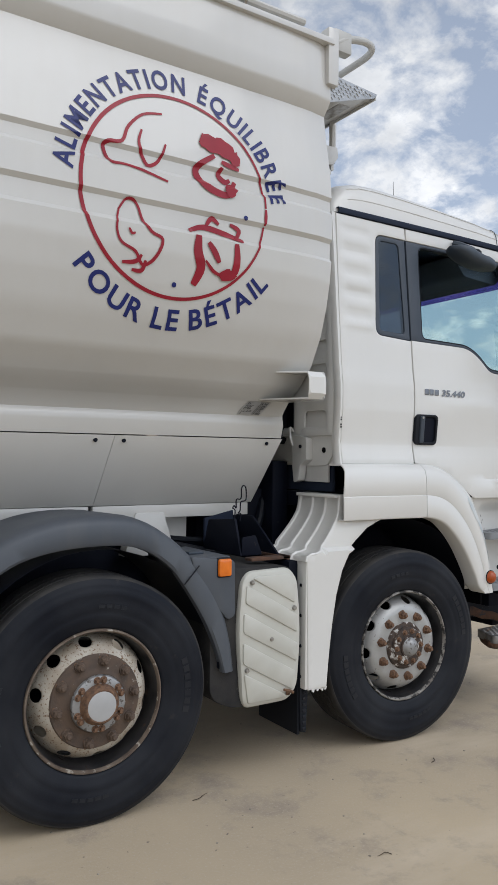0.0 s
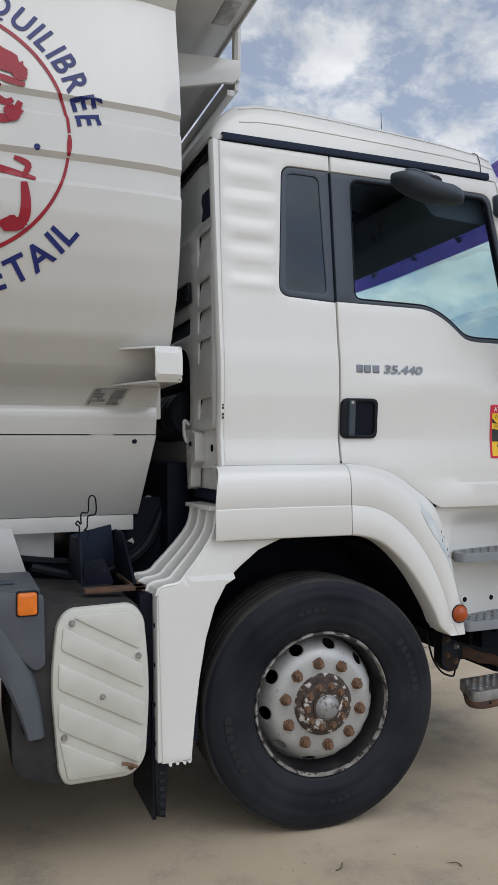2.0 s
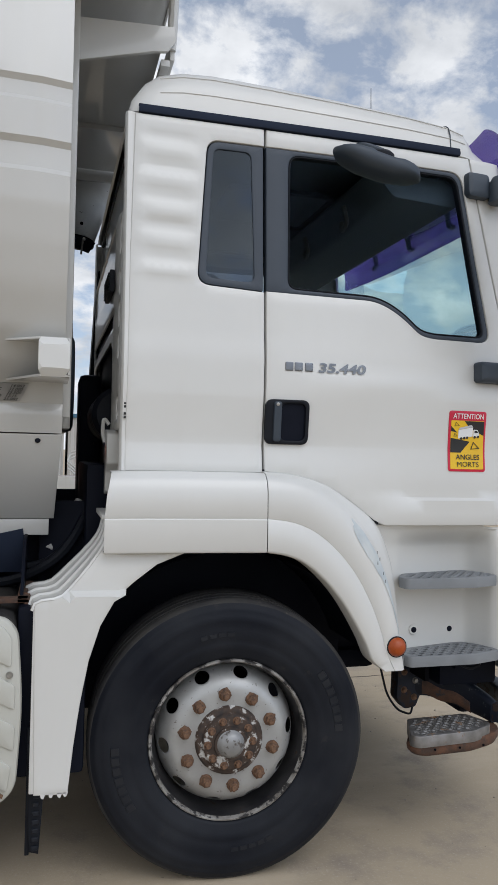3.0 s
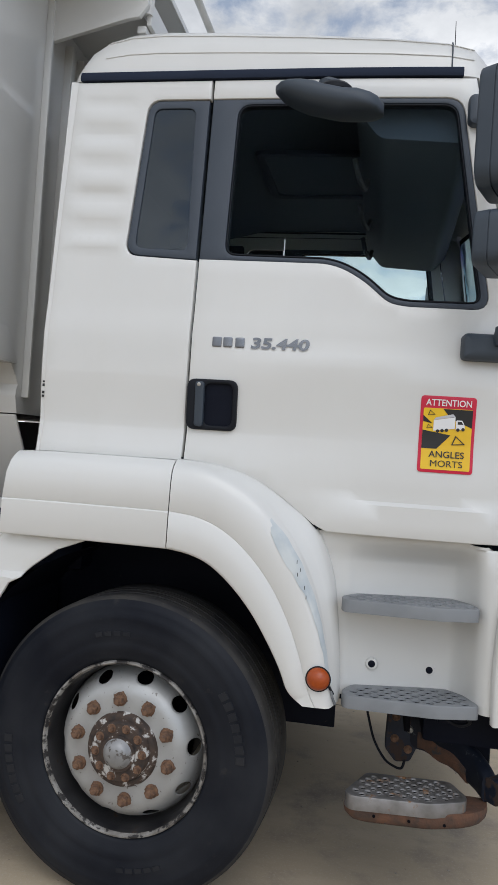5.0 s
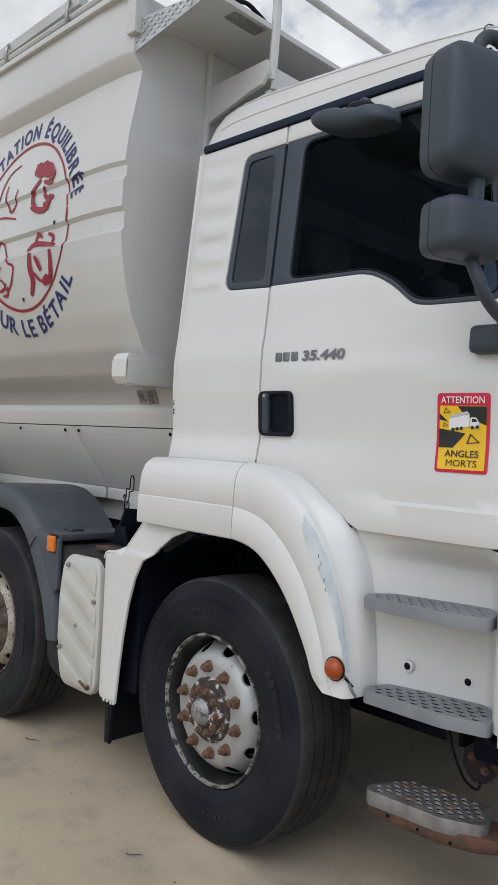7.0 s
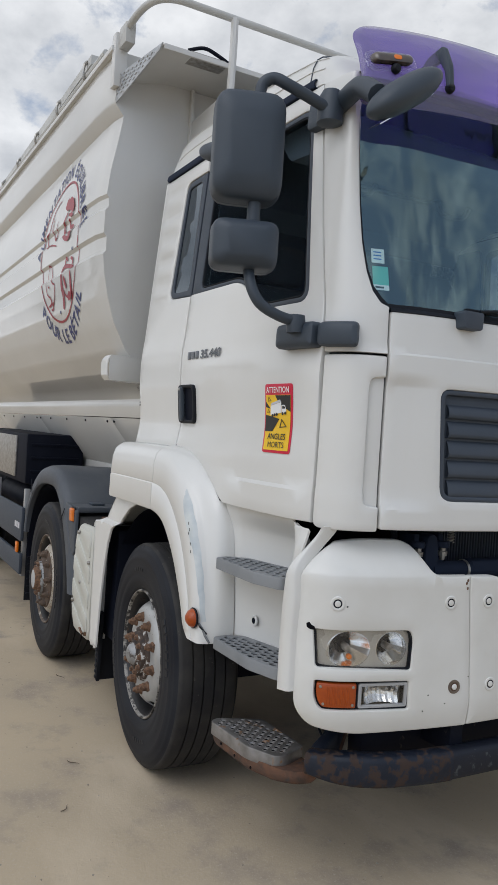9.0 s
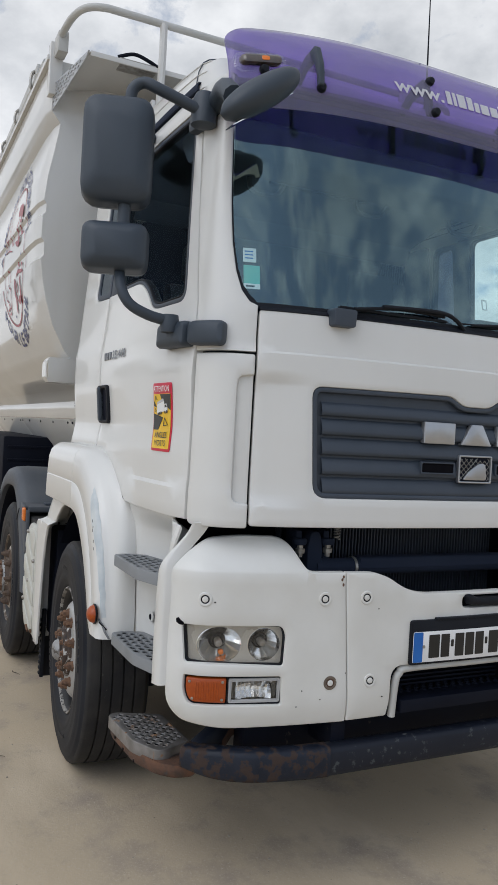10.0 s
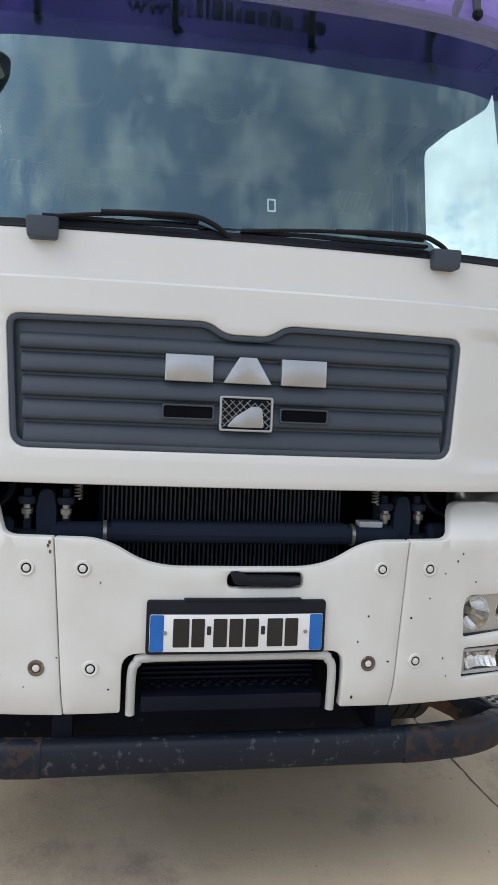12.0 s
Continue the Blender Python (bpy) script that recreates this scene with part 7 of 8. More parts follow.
# rear steering axle mudguard of grey plastic
def mudguard(side):
    y = lambda v: side * v
    cx = -1.79
    O = curve([(cx - 0.70, 0.74), (cx - 0.655, 0.90), (cx - 0.57, 1.04), (cx - 0.42, 1.18), (cx - 0.22, 1.262), (cx, 1.286), (cx + 0.20, 1.262), (cx + 0.37, 1.165), (cx + 0.495, 1.045), (cx + 0.605, 0.89), (cx + 0.662, 0.70), (cx + 0.682, 0.545)], 4)
    I = curve([(cx - 0.62, 0.74), (cx - 0.585, 0.87), (cx - 0.50, 0.985), (cx - 0.36, 1.09), (cx - 0.20, 1.140), (cx, 1.156), (cx + 0.18, 1.140), (cx + 0.32, 1.060), (cx + 0.41, 0.955), (cx + 0.51, 0.80), (cx + 0.575, 0.66), (cx + 0.612, 0.545)], 4)
    rows = []
    for a, b in zip(O, I):
        a, b = Vector(a), Vector(b)
        rows.append([(a.lerp(b, f)[0], y(yy), a.lerp(b, f)[1]) for f, yy in ((0.05, 0.72), (0.0, 1.08), (0.04, 1.145), (0.15, 1.178), (0.35, 1.192), (0.90, 1.198), (1.0, 1.190), (1.02, 1.16))])
    g = part("mudguard", loft(rows, 0.007), grey_fender, truck, "dusty slate-grey plastic mudguard")
    part("joint_line", tube([(cx + 0.475, y(1.203), 1.045), (cx + 0.40, y(1.203), 0.965)], 0.003, 6, 1), black_rubber, g)
    for sgn in (-1,):
        part("joint_line", tube([(cx - 0.46, y(1.203), 1.15), (cx - 0.42, y(1.203), 1.04)], 0.003, 6, 1), black_rubber, g)
    # flat shelf towards the front, with the marker lamp on its end plate
    part("shelf", box(cx + 0.44, cx + 0.66, min(y(0.74), y(1.17)), max(y(0.74), y(1.17)), 1.040, 1.075, 0.01), grey_fender, g)
    part("end_plate", panel(round_poly([(cx + 0.44, 1.085), (cx + 0.672, 1.055), (cx + 0.678, 0.80), (cx + 0.640, 0.78), (cx + 0.48, 0.95)], 0.02), lambda x, z, d: Vector((x, y(1.189 - d), z)), 0.02, r=0.006), grey_fender, g)
    part("latch", box(cx + 0.50, cx + 0.58, min(y(0.98), y(1.06)), max(y(0.98), y(1.06)), 1.075, 1.088, 0.006), mirror_plastic, g)
    lamp = part("marker_lamp", panel(rrect(cx + 0.580, cx + 0.648, 0.985, 1.065, 0.012), lambda x, z, d: Vector((x, y(1.204 - d), z)), 0.022, r=0.008, step=0.03), orange, truck, "square amber marker lamp")
    part("bezel", panel(rrect(cx + 0.574, cx + 0.654, 0.979, 1.071, 0.014), lambda x, z, d: Vector((x, y(1.190 - d), z)), 0.010, r=0.003), black_rubber, lamp)
    part("inner_liner", lathe([(0.60, side * 0.70), (0.60, side * 1.178)], 26, "y", (cx, 0, 0.54), radians(2), radians(178)), black, g)
    part("mud_flap", box(cx - 0.74, cx - 0.725, min(y(0.78), y(1.15)), max(y(0.78), y(1.15)), 0.20, 0.80, 0.003), black_rubber, g, "black rubber mud flap")
    for k in range(9):
        part("flap_rib", box(cx - 0.722, cx - 0.710, min(y(0.80), y(1.14)), max(y(0.80), y(1.14)), 0.25 + 0.055 * k, 0.262 + 0.055 * k, 0.002), black_rubber, g)


for side in (-1, 1):
    mudguard(side)

# tank with the white ribbed cover between the first two wheels
def cover_unit():
    def cm(x, z, d):
        return Vector((x, -1.190 + d + 0.035 * ((z - 0.68) / 0.31) ** 4 * 0.4, z))
    out = round_poly([(-1.068, 0.400), (-1.042, 0.352), (-0.800, 0.352), (-0.749, 0.412), (-0.733, 0.689), (-0.752, 0.945), (-0.795, 0.998), (-1.035, 0.994), (-1.075, 0.944), (-1.097, 0.734)], [0.04, 0.03, 0.05, 0.05, 0.10, 0.04, 0.04, 0.04, 0.04, 0.10])
    c = part("tank_cover", panel(out, cm, 0.035, r=0.014, step=0.05), cover_white, truck, "yellowed white ribbed plastic side cover")
    # slanting raised fields, leaving grooves between them
    for field in ([(-1.015, 0.960), (-0.772, 0.826), (-0.772, 0.925), (-0.805, 0.970), (-0.99, 0.970)],
                  [(-1.060, 0.850), (-0.758, 0.682), (-0.758, 0.768), (-1.052, 0.934)],
                  [(-1.071, 0.712), (-0.758, 0.542), (-0.756, 0.630), (-1.069, 0.806)],
                  [(-1.071, 0.568), (-0.778, 0.404), (-0.765, 0.495), (-1.072, 0.668)],
                  [(-1.036, 0.376), (-0.822, 0.374), (-0.812, 0.384), (-1.067, 0.524)]):
        part("rib_field", panel(round_poly(field, 0.016), lambda x, zz, d: cm(x, zz, d - 0.008), 0.010, r=0.005, step=0.06), cover_white, c)
    for x, z in ((-0.913, 0.668), (-1.020, 0.942), (-0.778, 0.803), (-1.050, 0.537), (-0.806, 0.394)):
        part("screw", lathe([(0.0, -0.010), (0.008, -0.009), (0.011, -0.003), (0.012, 0.004)], 12, "y", cm(x, z, -0.006)), rust_nut if z < 0.5 else steel, c)
    part("toggle", tube([(-0.845, -1.206, 0.420), (-0.815, -1.208, 0.412), (-0.790, -1.206, 0.400)], 0.007, 8), rust_nut, c)
    part("fuel_tank", prism(round_poly([(-1.23, 0.42), (-1.10, 0.355), (-0.80, 0.355), (-0.76, 0.60), (-0.76, 1.00), (-1.23, 1.02)], 0.06), "y", -1.158, -0.52, 0.015), tread_rubber, truck, "dusty black tank box")


cover_unit()
# black bracket with rusty foot and bent wire hook
fr = part("bracket_box", prism([(-0.98, 1.06), (-0.78, 1.06), (-0.80, 1.24), (-0.98, 1.20)], "y", -0.60, -0.585, 0.003), cab_dark, truck, "black steel bracket with rusty foot", Matrix.Translation((0.035, 0, 0)))
part("side_plate", prism([(-0.60, 1.04), (-0.98, 1.04), (-0.92, 1.22), (-0.66, 1.20)], "x", -0.99, -0.978, 0.002), black, fr)
part("side_plate", prism([(-0.62, 1.04), (-1.02, 1.04), (-0.78, 1.22), (-0.62, 1.22)], "x", -0.792, -0.780, 0.002), black, fr)
part("foot", box(-0.99, -0.76, -1.08, -1.02, 1.024, 1.040, 0.003), rust, fr)
part("foot", box(-0.80, -0.75, -1.08, -0.70, 1.024, 1.040, 0.003), rust, fr)
part("foot_lip", prism([(-0.775, 1.036), (-0.752, 1.036), (-0.755, 0.985), (-0.768, 0.975)], "y", -1.080, -1.068, 0.002), rust, fr)
part("front_plate", prism(round_poly([(-0.98, 1.04), (-0.86, 1.04), (-0.90, 1.14), (-0.98, 1.13)], 0.01), "y", -0.98, -0.97, 0.002), black, fr)
part("wire_hook", tube([(-0.958, -0.92, 1.21), (-0.952, -0.92, 1.262), (-0.966, -0.92, 1.275), (-0.958, -0.92, 1.288), (-0.946, -0.92, 1.275), (-0.945, -0.92, 1.318), (-0.918, -0.92, 1.322), (-0.915, -0.92, 1.372), (-0.902, -0.92, 1.388), (-0.888, -0.92, 1.372),
                        (-0.888, -0.92, 1.315), (-0.918, -0.92, 1.305), (-0.922, -0.92, 1.262), (-0.934, -0.92, 1.250), (-0.918, -0.92, 1.245), (-0.922, -0.92, 1.21)], 0.0032, 6, 4), black, truck, "bent black wire hook")
part("battery_box", box(-0.76, -0.52, -1.12, -0.55, 0.42, 1.02, 0.02), black, truck)
part("air_filter", lathe([(0.0, -0.66), (0.10, -0.66), (0.12, -0.64), (0.12, -0.58), (0.108, -0.575), (0.108, -0.55), (0.12, -0.545), (0.12, -0.48), (0.108, -0.475), (0.108, -0.45), (0.12, -0.445), (0.12, -0.2), (0.0, -0.2)], 32, "y", (-0.375, 0.08, 1.73)), black_rubber, truck, "black ribbed air intake bellows")
part("engine_hump", box(-0.52, -0.40, 0.30, 0.62, 1.0, 1.98, 0.03), black, truck)
part("intake_box", box(-0.515, -0.40, -0.62, 0.6, 1.0, 1.515, 0.025), black, truck)
duct = part("intake_duct", prism(round_poly([(-0.40, 2.66), (-0.415, 2.64), (-0.445, 2.0), (-0.445, 1.68), (-0.40, 1.66)], 0.02), "y", 0.76, 0.94, 0.01), black_rubber, truck, "black plastic air intake duct")
part("corrugated_hose", lathe([(0.030 + (0.012 if k % 2 else 0.0), 1.50 + 0.011 * k) for k in range(18)], 20, "z", (-0.425, 0.72, 0.0)), black_rubber, duct, "black corrugated hose")
part("hose", tube([(-0.50, -0.50, 1.30), (-0.62, -0.60, 1.12), (-0.85, -0.62, 1.02), (-1.1, -0.55, 1.06)], 0.022, 8), black_rubber, truck)
part("hose", tube([(-0.48, -0.40, 1.30), (-0.66, -0.55, 1.10), (-0.95, -0.55, 1.08), (-1.3, -0.50, 1.12)], 0.016, 8), black_rubber, truck)
# end of the unloading chute behind the cab, on its bracket
rows = []
for z, x0, x1 in ((2.875, -0.583, -0.432), (2.90, -0.585, -0.425), (3.05, -0.584, -0.372), (3.20, -0.582, -0.308), (3.30, -0.580, -0.265)):
    rows.append([((x0 + x1) / 2 + (x1 - x0) / 2 * math.cos(a), 0.90 + 0.085 * math.sin(a), z - 0.018 * math.cos(a)) for a in np.linspace(0, 2 * math.pi, 28, endpoint=False)])
ex = part("chute", loft(rows, closed=True), chute_grey, truck, "mottled grey sheet-metal chute end with a red sign")
part("collar", lathe([(0.0, 2.815), (0.070, 2.82), (0.074, 2.83), (0.074, 2.885), (0.06, 2.89)], 28, "z", (-0.508, 0.90, 0.0)), black, ex)
part("bracket", prism([(-0.635, 2.90), (-0.58, 2.88), (-0.43, 2.83), (-0.47, 2.765), (-0.58, 2.80), (-0.635, 2.81)], "y", 0.800, 0.812, 0.002), black, ex, "black folded bracket")
part("bolt", lathe([(0.0, -0.02), (0.009, -0.02), (0.011, 0.0)], 8, "y", (-0.50, 0.80, 2.845)), steel, ex)
part("pin", tube([(-0.505, 0.79, 2.85), (-0.515, 0.785, 2.75)], 0.006, 6, 1), steel, ex)
part("dot", lathe([(0.0, -0.003), (0.010, -0.002), (0.010, 0.003)], 12, "y", (-0.515, 0.813, 2.945)), hole_dark, ex)
sign = part("prohibition_sign", lathe([(0.050, -0.002), (0.068, -0.002), (0.068, 0.002), (0.050, 0.002)], 28, "y", (-0.44, 0.808, 3.275)), st_red, ex, "red and grey round sign")
part("slash", box(-0.49, -0.39, 0.805, 0.808, 3.268, 3.282, 0), st_red, sign)
# round hatch low on the tank's front wall
part("front_hatch", lathe([(0.0, -0.568), (0.20, -0.568), (0.215, -0.575), (0.225, -0.60), (0.225, -0.63)], 40, "x", (0.0, -0.28, 1.875)), mirror_plastic, truck, "dark grey round inspection hatch")
part("white_stay", tube([(-0.66, -0.50, 1.14), (-0.62, -0.46, 1.22), (-0.57, -0.40, 1.27), (-0.53, -0.35, 1.34)], 0.020, 8), white_tank, truck, "bent white pipe stay")

# ---- the truck: tank body ----
TZ = [1.635, 1.70, 1.725, 1.748, 1.780, 1.818, 1.89, 2.0, 2.14, 2.274, 2.40, 2.496, 2.515, 2.590, 2.609, 2.731, 2.749, 2.798, 2.816, 2.95, 3.10, 3.20, 3.245, 3.300, 3.318, 3.42, 3.58]
TY = [0.866, 0.886, 0.884, 0.872, 0.895, 0.932, 1.030, 1.135, 1.210, 1.253, 1.280, 1.291, 1.277, 1.278, 1.295, 1.293, 1.277, 1.276, 1.290, 1.275, 1.245, 1.228, 1.222, 1.270, 1.275, 1.270, 1.262]
FRONT, TAIL = -0.622, -8.7


def tank_y(z):
    return interp(z, TZ, TY)


section = [(z, tank_y(z)) for z in sorted(set(TZ) | {round(v, 3) for v in np.linspace(1.82, 2.5, 18)})]

ring = [(-y, z) for z, y in section] + [(y, z) for z, y in section[::-1]]
tank = part("tank_body", loft([[(x, y * interp(x, [-0.90, -0.72, FRONT], [1.0, 0.994, 0.980]), z) for y, z in ring] for x in [TAIL] + list(np.linspace(-8.0, -0.9, 11)) + [-0.80, -0.72, -0.67, FRONT]], closed=True), white_tank, truck, "white steel feed tank with pressed ribs", sharp=28)
for side in (-1, 1):
    y = lambda v: side * v
    # lower side panels
    for x0, x1, slant in ((-8.6, -5.654, 0), (-5.65, -3.654, 0), (-3.65, -1.5815, 0), (-1.580, -0.622, 0.02)):
        sk = part("side_skirt", panel([(x0, 1.282), (x1 - slant, 1.282), (x1, 1.630), (x0, 1.630)], lambda x, z, d: Vector((x, y(0.862 - 0.262 * (1.63 - z) / 0.34 - d), z)), 0.012, r=0.003, step=0.2), white, truck, "white lower side panel")
        for x in np.arange(x1 - 0.09, x0, -0.52 if x1 < -1 else -2.0):
            part("screw", lathe([(0.0, side * 0.007), (0.008, side * 0.006), (0.011, side * 0.001), (0.011, 0.0)], 10, "y", (x, y(0.845), 1.606)), black, sk)
        part("screw", lathe([(0.0, side * 0.007), (0.008, side * 0.006), (0.011, side * 0.001), (0.011, 0.0)], 10, "y", (x0 + 0.05, y(0.845), 1.606)), black, sk)
        part("return_lip", box(x0, x1 - slant - 0.02, min(y(0.55), y(0.590)), max(y(0.55), y(0.590)), 1.212, 1.280, 0.004), white_tank, sk)
    for x in np.arange(-1.25, -8.0, -1.2):
        part("hopper_leg", prism([(x - 0.10, 1.24), (x + 0.06, 1.24), (x + 0.13, 1.02), (x - 0.16, 1.02)], "y", y(0.52), y(0.60), 0.004), white_tank, truck)
    # bracket box at the front edge
    pk = part("tank_pocket", panel([(-0.712, 1.845), (-0.700, 1.825), (-0.622, 1.825), (-0.606, 1.850), (-0.606, 1.940), (-0.620, 1.960), (-0.705, 1.960), (-0.712, 1.945)],
                                   lambda x, z, d: Vector((x, y(1.213 - d - 0.75 * max(0, abs(z - 1.893) - 0.040)), z)), 0.006, r=0.002, step=0.03, lines=(1.853, 1.933)), white, tank, "white folded steel pocket", sharp=14)
    for z, inn in ((1.957, 1.02), (1.828, 0.90)):
        part("flange", prism([(-0.606, 1.192 * side), (-0.706, 1.192 * side), (-0.835, (tank_y(z) - 0.01) * side), (-0.606, inn * side)], "z", z - 0.004, z + 0.004, 0.001), white_tank, pk)
    part("end_plate", prism([(y(1.20), 1.83), (y(1.20), 1.955), (y(1.00), 1.955), (y(0.90), 1.83)], "x", -0.612, -0.605, 0.001), white_tank, pk)
    # parapet cap, tarpaulin rail with clips
    part("top_cap", box(TAIL, FRONT, min(y(1.225), y(1.285)), max(y(1.225), y(1.285)), 3.575, 3.605, 0.006), white_tank, tank)
    bar_z = lambda x: 3.715 + 0.022 * (x + 1.0)
    part("roller_bar", loft([[(x, y(1.24) + a, bar_z(x) + b) for a, b in ((-0.026, -0.028), (0.026, -0.028), (0.026, 0.028), (-0.026, 0.028))] for x in (-8.5, -4.0, -1.08)], closed=True), galv, truck, "grey square tarpaulin roller bar")
    part("lower_tube", tube([(-8.5, y(1.27), 3.60), (-4.0, y(1.27), 3.615), (-0.80, y(1.262), 3.64)], 0.018, 8, 1), galv, truck)
    for x in np.arange(-1.15, -8.4, -0.62):
        part("clip", tube([(x, y(1.27), 3.60), (x, y(1.290), 3.635), (x, y(1.285), bar_z(x) - 0.01), (x - 0.03, y(1.25), bar_z(x) + 0.034)], 0.010, 6), steel, truck)
    part("corner_post", box(-0.655, -0.590, min(y(1.205), y(1.275)), max(y(1.205), y(1.275)), 3.38, 3.665, 0.008), white_tank, truck, "welded corner post")
    part("corner_block", box(-0.60, -0.49, min(y(1.20), y(1.255)), max(y(1.20), y(1.255)), 3.575, 3.685, 0.008), galv, truck, "welded grey rail socket")

# front wall stiffeners and the forward platform over the cab
for yy in (-0.62, -0.50, -0.30, 0.0, 0.30, 0.50, 0.62):
    part("wall_stiffener", box(FRONT - 0.002, FRONT + 0.035, yy - 0.02, yy + 0.02, 1.66, 3.2, 0.006), white_tank, tank)
platform = [(FRONT, -1.19), (-0.222, -1.145), (-0.222, 1.145), (FRONT, 1.19)]


def plat_map(x, yv, d):
    return Vector((x, yv, 3.484 - 0.05 * smooth(0.95, 1.19, abs(yv)) * min(max((-0.25 - x) / 0.3, 0), 1) - d))


pl = part("platform", panel(platform, plat_map, 0.006, r=0.0, step=0.08), white_tank, truck, "white steel platform with checker-plate edge")
part("front_fold", box(-0.226, -0.218, -1.14, 1.14, 3.462, 3.488, 0.002), white_tank, pl)
for side in (-1, 1):
    gusset = lambda u, z, d: Vector((FRONT + u, side * (1.246 - 0.235 * u - d), z))
    part("checker_edge", panel([(0.0, 3.305), (0.375, 3.458), (0.402, 3.488), (0.0, 3.450)], gusset, 0.006, r=0.001, step=0.08), checker, pl, "aluminium checker plate edging")
    studs = bmesh.new()
    for i in range(21):
        for j in range(9):
            u, z = 0.012 + 0.019 * i, 3.480 - 0.019 * j
            if 3.318 + 0.408 * u < z < 3.442 + 0.095 * u:
                a = 0.7 if (i + j) % 2 else -0.7
                du, dz = 0.0075 * math.cos(a), 0.0075 * math.sin(a)
                join(studs, tube([gusset(u - du, z - dz, -0.001), gusset(u, z, -0.003), gusset(u + du, z + dz, -0.001)], 0.002, 5, 1))
    tagged(part("studs", studs, checker, pl), kind="stuff")
    part("upright", tube([(-0.222, side * 0.768, 3.24), (-0.216, side * 0.768, 3.34), (-0.212, side * 0.766, 3.55), (-0.218, side * 0.765, 3.72)], 0.021, 8, 4), white_tank, truck, "white guard-rail upright")
# underside of the platform: side brackets, a flat floor plate and a cross fold
for side in (-1, 1):
    part("nose_side", prism([(FRONT, 3.298), (-0.215, 3.318), (-0.206, 3.262), (-0.240, 3.214), (-0.295, 3.206), (FRONT, 3.118 if side < 0 else 3.20)], "y", side * 0.790, side * 0.812, 0.003), white_tank, truck, "white tapering front bracket")
    part("wall_edge", box(FRONT, FRONT + 0.030, side * 0.812 - 0.010, side * 0.812 + 0.010, 1.70, 3.48, 0.004), white_tank, tank)
part("nose_floor", box(FRONT, -0.255, -0.765, 0.765, 3.262, 3.270, 0.001), white_tank, truck, "grey-white underside of the platform")
part("floor_fold", box(FRONT, -0.26, 0.10, 0.12, 3.235, 3.262, 0.002), white_tank, truck)
part("nose_front", box(-0.225, -0.205, -0.77, 0.77, 3.20, 3.295, 0.004), white_tank, truck)
part("nose_lip", box(-0.262, -0.225, -0.77, 0.77, 3.172, 3.200, 0.004), white_tank, truck)
half = [(-0.60, -1.240, 3.60), (-0.54, -1.238, 3.64), (-0.47, -1.232, 3.672), (-0.36, -1.208, 3.704), (-0.275, -1.165, 3.718), (-0.232, -1.085, 3.723), (-0.225, -0.95, 3.723), (-0.225, -0.45, 3.723)]
part("guard_rail", tube(half + [(p[0], -p[1], p[2]) for p in half[::-1]], 0.019, 10, 5), galv, truck, "grey tubular guard rail")
lk = part("latch_block", box(-0.34, -0.26, -0.98, -0.78, 3.475, 3.515, 0.006), steel, truck, "steel tarpaulin latch with black lever")
part("lever", tube([(-0.30, -0.98, 3.53), (-0.28, -0.90, 3.555), (-0.28, -0.82, 3.54), (-0.27, -0.76, 3.51)], 0.010, 6), black, lk)

# lettering and emblem on the tank side


def on_tank(x, z, lift=0.003):
    return Vector((x, -(tank_y(z) + lift), z))


def lay(bm, parent, name, mat, label="", lift=0.003):
    """Puts a flat drawing in (x, z) onto the tank's side, cut into bands so that it follows the ribs."""
    zs = [v.co.z for v in bm.verts]
    for z in [q for q in sorted(set(TZ) | {round(v, 2) for v in np.arange(2.0, 3.3, 0.05)}) if min(zs) < q < max(zs)]:
        bmesh.ops.bisect_plane(bm, geom=bm.verts[:] + bm.edges[:] + bm.faces[:], plane_co=(0, 0, z), plane_no=(0, 0, 1))
    return part(name, warp(bm, lambda c: on_tank(c.x, c.z, lift)), mat, parent, label)


def arc_text(text, start, end, radius, size, up, centre):
    adv = [0.0]
    glyphs = []
    for ch in text:
        if ch == " ":
            adv.append(adv[-1] + size * 0.30)
            glyphs.append(None)
            continue
        g = letters(ch, size, 0.022)
        xs = [v.co.x for v in g.verts]
        w = max(xs) - min(xs)
        warp(g, lambda c: Vector((c.x - min(xs) - w / 2, c.y, 0)))
        adv.append(adv[-1] + w + size * 0.13)
        if text[len(glyphs):len(glyphs) + 2] in ("TA", "AT"):
            adv[-1] -= size * 0.10
        glyphs.append((g, w))
    total = adv[-1]
    for i, gw in enumerate(glyphs):
        if gw is None:
            continue
        g, w = gw
        mid = (adv[i] + w / 2) / total
        a = radians(start + (end - start) * mid)
        k = abs(radians(end - start)) * radius / total
        out_v = Vector((math.cos(a), 0, math.sin(a)))
        along = Vector((math.sin(a), 0, -math.cos(a))) if up else Vector((-math.sin(a), 0, math.cos(a)))
        rise = out_v if up else -out_v
        c = Vector((centre[0], 0, centre[1])) + out_v * radius
        yield warp(g, lambda q: c + along * q.x * min(k, 1.05) + rise * q.y)


for text, start, end, radius, up, middle in (("ALIMENTATION", 177.0, 83.0, 0.480, True, (-1.482, 2.639)), ("ÉQUILIBRÉE", 77.5, 6.5, 0.480, True, (-1.482, 2.639)),
                                           ("POUR LE BÉTAIL", 220.0, 325.5, 0.600, False, (-1.484, 2.688))):
    for g in arc_text(text, start, end, radius, 0.120, up, middle):
        lay(g, tank, "letter", navy)


